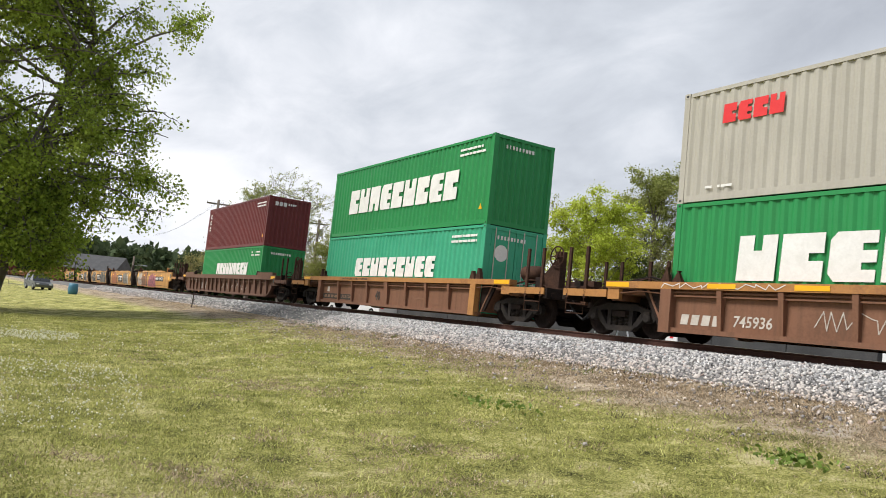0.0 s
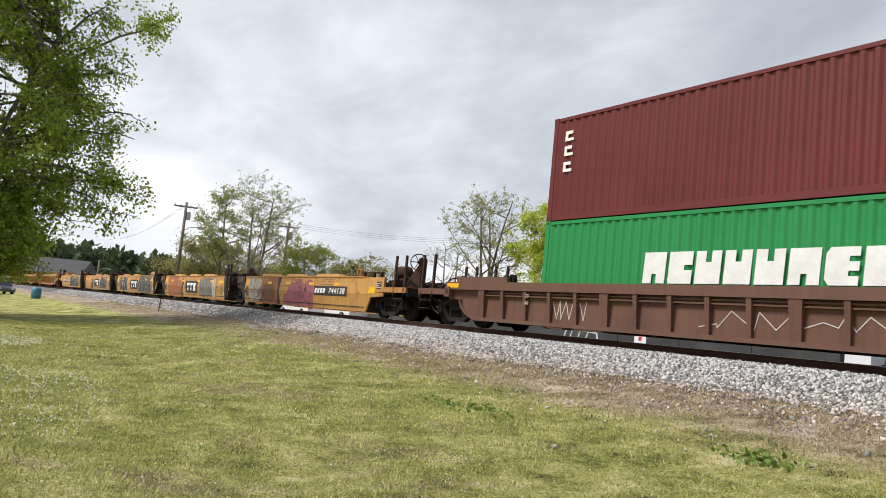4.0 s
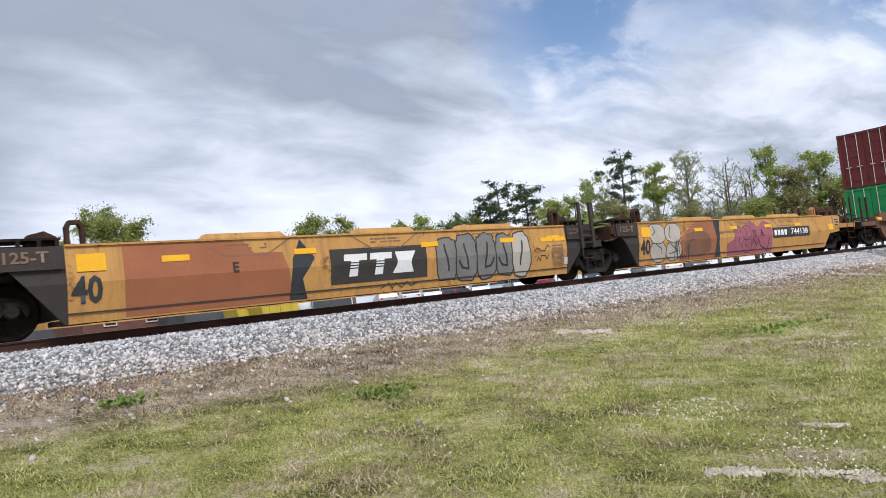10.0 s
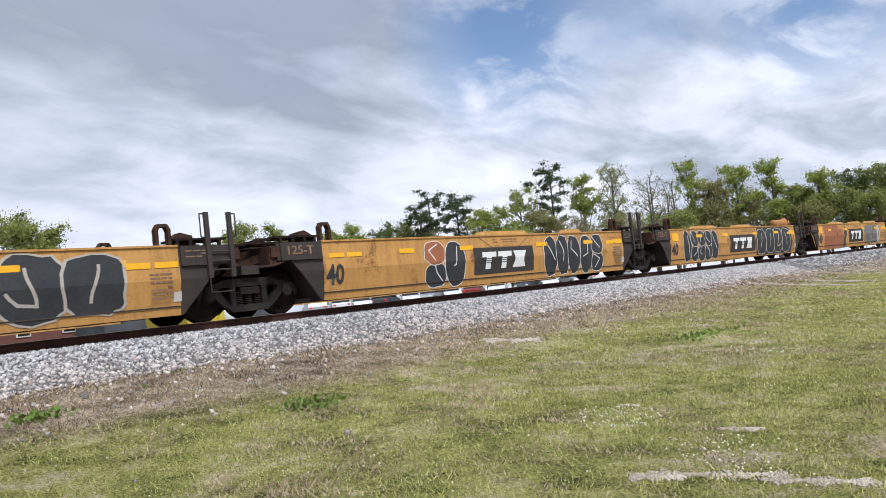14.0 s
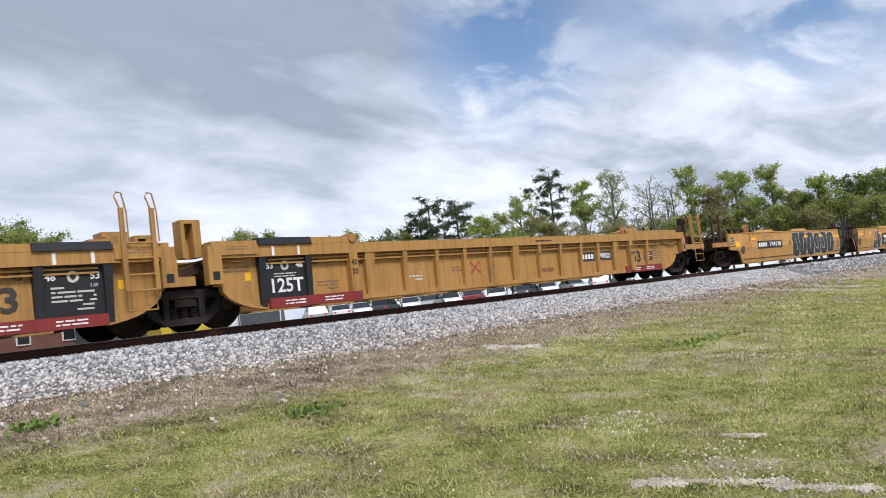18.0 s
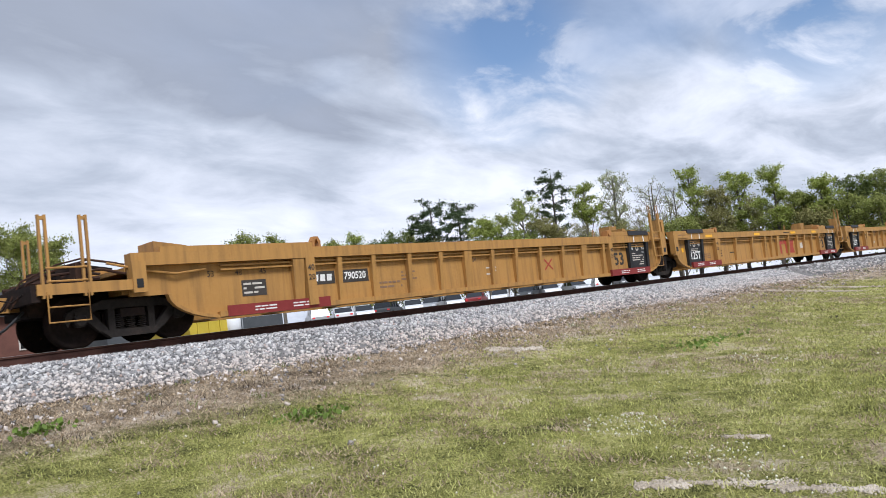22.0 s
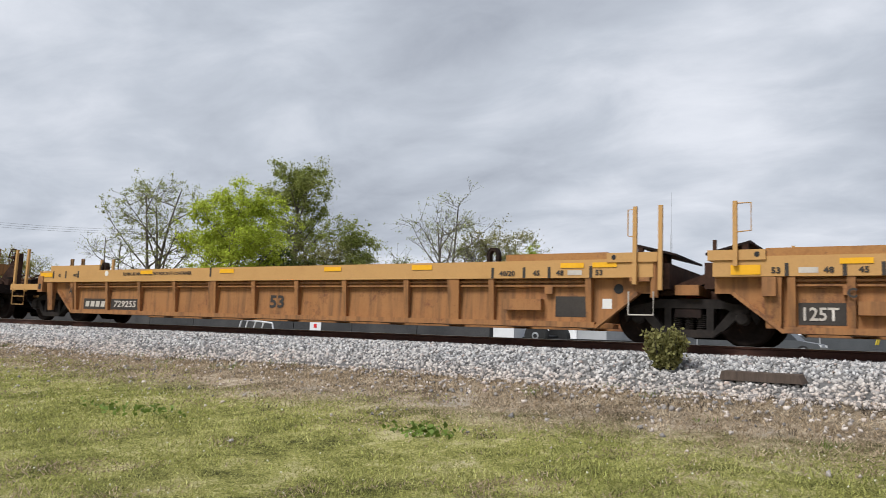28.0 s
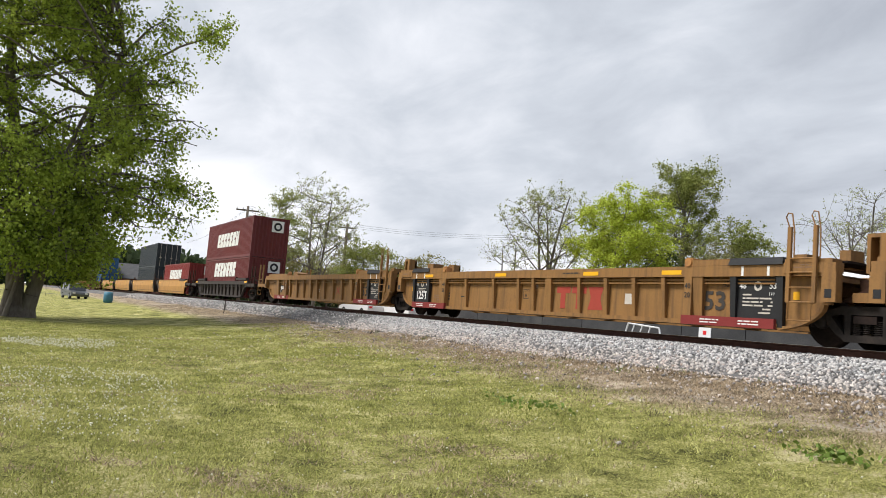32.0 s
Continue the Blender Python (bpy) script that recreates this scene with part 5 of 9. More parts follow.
    part("axle", Geo().tube((0.2, -0.82, 0.28), (0.2, 0.82, 0.28), 0.04), "black", t)
    # white cabinets and a white rack
    for az, d in ((41.2, 32), (39.9, 32), (38.7, 33)):
        x, y = at(az, d)
        t = thing("white_cabinet", x, y, float(ground_z(x, y)), "white metal cabinet with a red mark behind the track", "cabinet")
        part("body", Geo().box(-0.3, 0.3, -0.25, 0.25, 0, 1.0), "metal_white", t)
        part("label_plate", Geo().box(-0.08, 0.08, -0.262, -0.25, 0.55, 0.7), "redpaint", t)
    x, y = at(45.9, 28)
    t = thing("white_rack", x, y, float(ground_z(x, y)), "leaning white tube rack behind the track", "rack")
    g = Geo().pipe([(-0.9, 0, 0), (-0.6, 0, 0.85), (0.9, 0, 0.75), (1.1, 0, 0)], 0.03)
    for q in (-0.4, 0.0, 0.4):
        g.tube((q - 0.2, 0, 0.0), (q + 0.1, 0, 0.8), 0.025)
    part("rack_frame", g, "metal_white", t)
    for az, d, sx, lab in ((57.5, 46, 2.2, "white panels stacked behind the track"), (29.5, 33, 1.4, "white panels stacked behind the track"), (34.0, 36, 1.2, "white panels stacked behind the track")):
        x, y = at(az, d)
        t = thing("panel_stack", x, y, float(ground_z(x, y)), lab, "panels")
        for i in range(4):
            part("panel", Geo().box(-sx, sx + 0.05 * i, -0.5, 0.5, 0.12 + i * 0.22, 0.32 + i * 0.22), "wall_sheet", t)
        part("bearer", Geo().box(-sx, sx, -0.4, 0.4, 0.0, 0.12), "tie", t)


build_yard()


def build_lines():
    """Poles, wires, masts, street lamp, house and bin past the left end."""
    tops = []
    for az, d, H, arm, lab in ((75.3, 78, 9.9, 1.1, "tall timber utility pole with a crossarm and a lamp"), (68.0, 80, 9.2, 0.9, "timber utility pole beside a bare tree"), (80.4, 120, 5.0, 0.0, "timber pole with a street lamp")):
        x, y = at(az, d)
        z0 = float(ground_z(x, y))
        t = thing("utility_pole", x, y, z0, lab, "pole", rz=az)
        part("pole", Geo().tube((0, 0, -0.3), (0, 0, H), 0.19, 0.12, 10), "wood_pole", t, smooth=True)
        if arm:
            part("crossarm", Geo().box(-arm, arm, -0.06, 0.06, H - 0.5, H - 0.36), "wood_pole", t)
            for q in (-0.95, -0.4, 0.4, 0.95):
                part("insulator", Geo().turned([(0, 0.03), (0.05, 0.06), (0.12, 0.05), (0.2, 0.03), (0.2, 0)], 8, "z", (q * arm, 0, H - 0.36)), "metal_white", t)
            part("transformer", Geo().turned([(0, 0), (0, 0.2), (0.75, 0.2), (0.8, 0.1), (0.8, 0)], 12, "z", (0.32, 0, H - 1.7)), "galv", t)
        if H > 9.5 or not arm:
            part("lamp_arm", Geo().pipe([(0.1, 0, H * 0.72), (0.6, 0, H * 0.76), (1.5, 0, H * 0.77)], 0.035), "galv", t)
            part("lamp_head", Geo().hexa([(1.3, -0.14, H * 0.75), (1.95, -0.12, H * 0.75), (1.95, 0.12, H * 0.75), (1.3, 0.14, H * 0.75)], [(1.35, -0.1, H * 0.78), (1.9, -0.07, H * 0.775), (1.9, 0.07, H * 0.775), (1.35, 0.1, H * 0.78)]), "galv", t)
        tops.append(Vector((x, y, z0 + H - 0.15)))
    ends = [tops[1] + Vector((34, 10, -1.5))]
    for a, b in ((tops[0], tops[1]), (tops[1], ends[0]), (tops[0] + Vector((-60, 6, 0)), tops[0])):
        for off in (-0.8, 0.0, 0.8):
            t = tagged(new("overhead_wire"), "thin dark overhead wire between poles", "wire", "overhead wires")
            g = Geo().sweep([a + (b - a) * f + Vector((0, off * 0.4, -0.7 * 4 * f * (1 - f) + off * 0.25)) for f in (i / 12 for i in range(13))], 0.008, 4)
            part("strand", g, "black", t)
    for az, el, d in ((-2.1, 15.0, 190), (15.6, 11.2, 230)):
        x, y = at(az, d)
        H = high(el, d)
        t = thing("radio_mast", x, y, -0.3, "slender steel lattice radio mast far off", "mast")
        for k in range(3):
            w = 2 * math.pi * k / 3
            g = Geo().tube((0.28 * math.cos(w), 0.28 * math.sin(w), 0), (0.22 * math.cos(w), 0.22 * math.sin(w), H * 0.72), 0.045, n=4)
            part("leg", g, "galv", t)
        g = Geo()
        n = int(H * 0.72 / 1.1)
        for i in range(n):
            for k in range(3):
                w, w2 = 2 * math.pi * k / 3, 2 * math.pi * (k + 1) / 3
                z = i * 1.1
                g.tube((0.27 * math.cos(w), 0.27 * math.sin(w), z), (0.27 * math.cos(w2), 0.27 * math.sin(w2), z + 1.1), 0.025, n=3, caps=False)
        part("bracing", g, "galv", t, kind="stuff")
        part("whip", Geo().tube((0, 0, H * 0.72 - 0.5), (0, 0, H), 0.05, 0.025, 5), "galv", t)
        part("marker", Geo().box(-0.35, 0.35, -0.35, 0.35, H * 0.5, H * 0.5 + 0.5), "galv", t)
    # grey gabled house
    x, y = at(82.8, 150)
    t = thing("gabled_house", x, y, float(ground_z(x, y)), "grey gabled house beyond the lawn", "house", rz=60)
    part("wall", Geo().box(-5, 5, -4, 4, 0, 2.9), "brick", t)
    part("roof", Geo().quads([(-5.4, -4.5, 2.8), (5.4, -4.5, 2.8), (5.4, 0, 5.6), (-5.4, 0, 5.6), (5.4, 4.5, 2.8), (-5.4, 4.5, 2.8)], [(0, 1, 2, 3), (3, 2, 4, 5), (1, 4, 2), (0, 3, 5), (0, 5, 4, 1)]), "roof", t)
    for wx in (-3, 0, 3):
        part("window", Geo().box(wx - 0.5, wx + 0.5, -4.06, -4.0, 0.9, 2.1), "glass", t)
    x, y = at(83.9, 74)
    t = thing("waste_bin", x, y, float(ground_z(x, y)), "blue plastic barrel bin on the grass", "bin")
    part("barrel", Geo().turned([(0, 0), (0, 0.36), (0.3, 0.40), (0.62, 0.40), (0.95, 0.36), (0.95, 0.30), (0.1, 0.28), (0.1, 0)], 18, "z"), "bin_blue", t, smooth=True)
    # road past the lawn
    g = Geo()
    xa = [-150, -118]
    part("road", Geo().quads([(-135, -60, -1.52), (-128, -60, -1.52), (-122, 8, -1.25), (-129, 8, -1.25)], [(0, 1, 2, 3)]), "concrete", None, "pale road crossing beyond the lawn", kind="structure")


build_lines()

# ---------------------------------------------------------------- the train
MOVING = []         # (thing, place in the train)
SPIN = []           # wheel sets


def rolling(ob, u, z=0.0):
    ob.matrix_world = pose(u, YT, z)
    MOVING.append((ob, u, z))
    return ob


WHEEL = None


def wheelset_mesh():
    global WHEEL
    if WHEEL is None:
        g = Geo()
        g.turned([(-0.62, 0.0), (-0.62, 0.075), (0.62, 0.075), (0.62, 0.0)], 10)
        for s in (-1, 1):
            prof = [(0.68, 0.09), (0.68, 0.36), (0.665, 0.46), (0.70, 0.485), (0.715, 0.458), (0.80, 0.452), (0.805, 0.39), (0.765, 0.36), (0.755, 0.19), (0.82, 0.12), (0.82, 0.085), (0.95, 0.08), (0.95, 0.0)]
            g.turned([(s * a, r) for a, r in prof], 28)
        WHEEL = g.mesh("wheelset", True)
    return WHEEL


TRUCK = {}


def truck_meshes():
    if not TRUCK:
        for s in (-1, 1):
            g = Geo()
            y0, y1 = s * 0.93, s * 1.07
            # two halves round an open window, so that the springs show
            tops = [(-1.15, 0.46), (-1.10, 0.60), (-0.98, 0.66), (-0.70, 0.71), (-0.5, 0.78), (0.5, 0.78), (0.70, 0.71), (0.98, 0.66), (1.10, 0.60), (1.15, 0.46), (1.10, 0.36), (1.01, 0.52), (0.78, 0.53), (0.60, 0.62), (-0.60, 0.62), (-0.78, 0.53), (-1.01, 0.52), (-1.10, 0.36)]
            g.prism(tops, min(y0, y1), max(y0, y1))
            g.prism([(-0.40, 0.12), (0.40, 0.12), (0.56, 0.25), (-0.56, 0.25)], min(y0, y1) - 0.02, max(y0, y1) + 0.02)
            for q in (-1, 1):
                g.prism([(q * 0.42, 0.16), (q * 0.58, 0.24), (q * 0.88, 0.54), (q * 0.72, 0.62), (q * 0.44, 0.28)], min(y0, y1), max(y0, y1))
                g.prism([(q * 0.30, 0.24), (q * 0.42, 0.24), (q * 0.42, 0.63), (q * 0.30, 0.63)], min(y0, y1), max(y0, y1))
            TRUCK["side%d" % s] = g.mesh("side_frame")
            b = Geo()
            b.turned([(-0.10, 0.0), (-0.10, 0.09), (-0.07, 0.12), (0.07, 0.12), (0.10, 0.0)], 12, "y", (0, s * 1.03, 0.46))
            b.box(-0.10, 0.10, s * 1.03 - 0.09, s * 1.03 + 0.09, 0.54, 0.61)
            TRUCK["bearing%d" % s] = b.mesh("bearing", False)
            sp = Geo()
            for cx in (-0.20, 0.0, 0.20):
                prof = [(0.24, 0.0)]
                for k in range(8):
                    z = 0.24 + k * 0.035
                    prof += [(z, 0.066), (z + 0.018, 0.096), (z + 0.03, 0.066)]
                sp.turned(prof, 10, "z", (cx, s * 1.0, 0))
            TRUCK["spring%d" % s] = sp.mesh("spring_nest")
        g = Geo().box(-0.22, 0.22, -1.12, 1.12, 0.46, 0.60).box(-0.32, 0.32, -0.4, 0.4, 0.56, 0.74)
        for q in (-1, 1):
            g.tube((q * 0.40, -0.9, 0.34), (q * 0.40, 0.9, 0.34), 0.045, n=6)
            g.box(q * 0.40 - 0.04, q * 0.40 + 0.04, -0.86, -0.66, 0.26, 0.56).box(q * 0.40 - 0.04, q * 0.40 + 0.04, 0.66, 0.86, 0.26, 0.56)
        TRUCK["bolster"] = g.mesh("bolster")
    return TRUCK


def truck(parent, x):
    """Two wheel sets, two cast side frames with springs, the bolster between them."""
    T = truck_meshes()
    holder = part("truck", Geo().box(-0.3, 0.3, -0.3, 0.3, 0.50, 0.80), "dirtysteel", parent, "rusty cast steel truck with coil springs")
    holder.matrix_local = pose(x, 0, 0)
    for k in ("side-1", "side1", "bearing-1", "bearing1", "spring-1", "spring1", "bolster"):
        name = {"si": "side_frame", "be": "bearing", "sp": "spring_nest", "bo": "bolster"}[k[:2]]
        for dx in (-0.89, 0.89) if name == "bearing" else (0,):
            part(name, T[k], "dirtysteel" if name == "bolster" else "castframe", holder).location.x = dx
    for q in (-0.89, 0.89):
        w = part("wheelset", wheelset_mesh(), "dirtysteel", holder, "steel wheels on an axle")
        w.matrix_local = pose(q, 0, 0.452)
        SPIN.append(w)
    return holder


def corrugated(x0, x1, y, z0, z1, out, pitch=0.278, depth=0.036):
    """A trapezoid-folded steel wall in the x-z plane; out is the way it faces."""
    n = max(1, round((x1 - x0) / pitch))
    p = (x1 - x0) / n
    xs, ds = [], []
    for i in range(n):
        a = x0 + i * p
        xs += [a, a + p * 0.26, a + p * 0.5, a + p * 0.76]
        ds += [0, 0, 1, 1]
    xs.append(x1), ds.append(0)
    g = Geo()
    pts = [(x, y - out * depth * d, z) for x, d in zip(xs, ds) for z in (z0, z1)]
    g.quads(pts, [(2 * i, 2 * i + 1, 2 * i + 3, 2 * i + 2) for i in range(len(xs) - 1)])
    return g


def turn_geo(g, m):
    g.v = [tuple(m @ Vector(p)) for p in g.v]
    return g


def container(u_mid, z, length, height, mat, label, doors_front=False, name="shipping_container", smooth_side=False):
    """A dry van container: folded walls, corner posts and castings, rails, roof, and doors at one end."""
    c = tagged(new(name), label, "container", "containers on the train")
    L, W, H = length / 2, 1.219, height
    part("floor", Geo().box(-L + 0.1, L - 0.1, -W + 0.1, W - 0.1, 0.03, 0.16), "dirtysteel", c)
    for s in (-1, 1):
        part("side_wall", corrugated(-L + 0.15, L - 0.15, s * (W - 0.012), 0.15, H - 0.09, s, 0.278 if not smooth_side else 0.42, 0.036 if not smooth_side else 0.02), mat, c)
        part("top_rail", Geo().box(-L + 0.17, L - 0.17, s * W - 0.03 * s - 0.03, s * W - 0.03 * s + 0.03, H - 0.10, H - 0.015), mat, c)
        part("bottom_rail", Geo().box(-L + 0.17, L - 0.17, s * W - 0.035 * s - 0.03, s * W - 0.035 * s + 0.03, 0.02, 0.17), mat, c)
        for e in (-1, 1):
            x0, x1 = sorted((e * L, e * (L - 0.15)))
            y0, y1 = sorted((s * W, s * (W - 0.14)))
            part("corner_post", Geo().box(x0, x1, y0, y1, 0.118, H - 0.118), mat, c)
            for zz in (0.0, H - 0.118):
                g = Geo().box(x0 - 0.004, x1 + 0.004, y0 - 0.004, y1 + 0.004, zz, zz + 0.118)
                part("corner_casting", g, mat, c)
                part("casting_hole", Geo().box((x0 + x1) / 2 - 0.03, (x0 + x1) / 2 + 0.03, s * (W + 0.002), s * (W + 0.007), zz + 0.035, zz + 0.083) if s < 0 else Geo().box((x0 + x1) / 2 - 0.03, (x0 + x1) / 2 + 0.03, s * W - 0.002, s * (W + 0.007), zz + 0.035, zz + 0.083), "black", c)
    roof = turn_geo(corrugated(-L + 0.15, L - 0.15, 0, -W + 0.05, W - 0.05, -1, 0.42, 0.02), pose(0, 0, H - 0.02, -90))
    part("roof", roof, mat, c)
    for e in (-1, 1):
        door = (e > 0) == doors_front
        if not door:
            g = turn_geo(corrugated(-W + 0.13, W - 0.13, 0, 0.17, H - 0.11, -1, 0.25, 0.045), pose(0, 0, 0, 0, 0, 90 * e))
            end = part("end_wall", g, mat, c)
            end.matrix_local = pose(e * (L - 0.02), 0, 0)
            part("end_rail", Geo().box(min(e * L, e * (L - 0.1)), max(e * L, e * (L - 0.1)), -W + 0.14, W - 0.14, H - 0.11, H - 0.01), mat, c)
            part("end_sill", Geo().box(min(e * L, e * (L - 0.1)), max(e * L, e * (L - 0.1)), -W + 0.14, W - 0.14, 0.02, 0.17), mat, c)
        else:
            part("door_header", Geo().box(min(e * L, e * (L - 0.1)), max(e * L, e * (L - 0.1)), -W + 0.14, W - 0.14, H - 0.13, H - 0.01), mat, c)
            part("door_sill", Geo().box(min(e * L, e * (L - 0.1)), max(e * L, e * (L - 0.1)), -W + 0.14, W - 0.14, 0.02, 0.17), mat, c)
            for s in (-1, 1):
                y0, y1 = sorted((s * 0.012, s * (W - 0.15)))
                g = Geo().box(min(e * (L - 0.03), e * (L - 0.07)), max(e * (L - 0.03), e * (L - 0.07)), y0, y1, 0.17, H - 0.13)
                for zz in (0.35, 0.95, 1.55, 2.15):
                    g.box(min(e * (L - 0.045), e * (L - 0.015)), max(e * (L - 0.045), e * (L - 0.015)), y0 + 0.1, y1 - 0.1, zz, zz + 0.38)
                d = part("door", g, mat, c)
                for yy in (0.3, 0.82):
                    bar = Geo().tube((e * (L - 0.005), s * yy, 0.1), (e * (L - 0.005), s * yy, H - 0.06), 0.017, n=6)
                    bar.box(e * L - 0.03, e * L + 0.01, s * yy - 0.12, s * yy + 0.12, 1.05, 1.09)
                    part("locking_bar", bar, "oldwhite", d, "galvanised locking bar")
    rolling(c, u_mid, z)
    return c


SHIFT = {}          # how far the marks of a car are moved along it


def blocks(parent, x, z, y, n, w, h, gap, mat, lean=0.12, seed=1):
    """A row of plain slanted blocks with notches, the size and colour of a painted trade name."""
    rng = random.Random(seed)
    total = n * w + (n - 1) * gap
    for i in range(n):
        x0 = x - total / 2 + i * (w + gap)
        # outlines in a unit square: plain slabs with one or two slits
        shape = (((0, 0), (1, 0), (1, .42), (.66, .42), (.66, .58), (1, .58), (1, 1), (0, 1)),
                 ((0, 0), (1, 0), (1, 1), (.62, 1), (.62, .66), (.40, .66), (.40, 1), (0, 1)),
                 ((0, 0), (.40, 0), (.40, .30), (.60, .30), (.60, 0), (1, 0), (1, 1), (0, 1)),
                 ((.14, 0), (1, 0), (1, .24), (.7, .24), (.7, .38), (1, .38), (1, .62), (.7, .62), (.7, .76), (1, .76), (1, 1), (.14, 1), (0, .84), (0, .16)))[(i + seed) % 4 if rng.random() < 0.6 else rng.randrange(4)]
        g = Geo().prism([(x0 + a * w + lean * b * h, z + (b - 0.5) * h) for a, b in shape], y, y + 0.004)
        part("trade_mark", g, mat, parent)


def bars(parent, x, z, y, w, h, rows, mat, seed=1, fill=0.8):
    """Unreadable small print: plain bars."""
    x += SHIFT.get(parent, 0.0)
    rng = random.Random(seed)
    step = h / rows
    g = Geo()
    for r in range(rows):
        a = x - w / 2
        while a < x + w / 2 - 0.03:
            b = min(a + rng.uniform(0.06, 0.3), x + w / 2)
            if rng.random() < fill:
                g.box(a, b, y, y + 0.003, z + h / 2 - (r + 0.75) * step, z + h / 2 - (r + 0.3) * step)
            a = b + 0.03
    if g.v:
        part("small_print", g, mat, parent, kind="stuff")


HALF = 1.50


def y_smooth(z):
    """Outer face of the smooth-sided wells: out to a crease, then in again."""
    return -float(np.interp(z, (0.15, 0.82, 1.6), (1.35, 1.47, 1.43)))


def side_points(L, fe, re, zb, zt, zd, kind):
    """Outline of a well side, rear to front: (x, z) of the lower chain and of the upper corners."""
    arch = kind == "arch"
    out = []
    for s, e in ((-1, re), (1, fe)):
        tc = 0.0 if e == "j" else 2.07
        cb, cd, ct = tc + 1.58, tc + 0.80, (0.50 if e == "j" else 1.95)
        if e == "c" and kind == "smooth":
            cb, cd = tc + 1.25, tc + 0.80
        elif kind == "post":
            cb = cd = tc + 1.62
        elif e == "c" and kind == "arch":
            cb, cd, ct = tc + 1.53, tc + 0.62, 1.95
        if arch:
            chain = [(cb, zb)] + [(cb - 0.10 - 0.82 * math.sin(a) * 1.05, zb + 0.03 + (zd - zb - 0.03) * (1 - math.cos(a) ** 1.0) ** 0.8) for a in np.linspace(0.25, math.pi / 2, 6)]
        else:
            chain = [(cb, zb), (cd, zd)]
        chain = [(s * (L / 2 - a), z) for a, z in chain]
        out.append((chain, s * (L / 2 - ct), ct, tc))
    return out


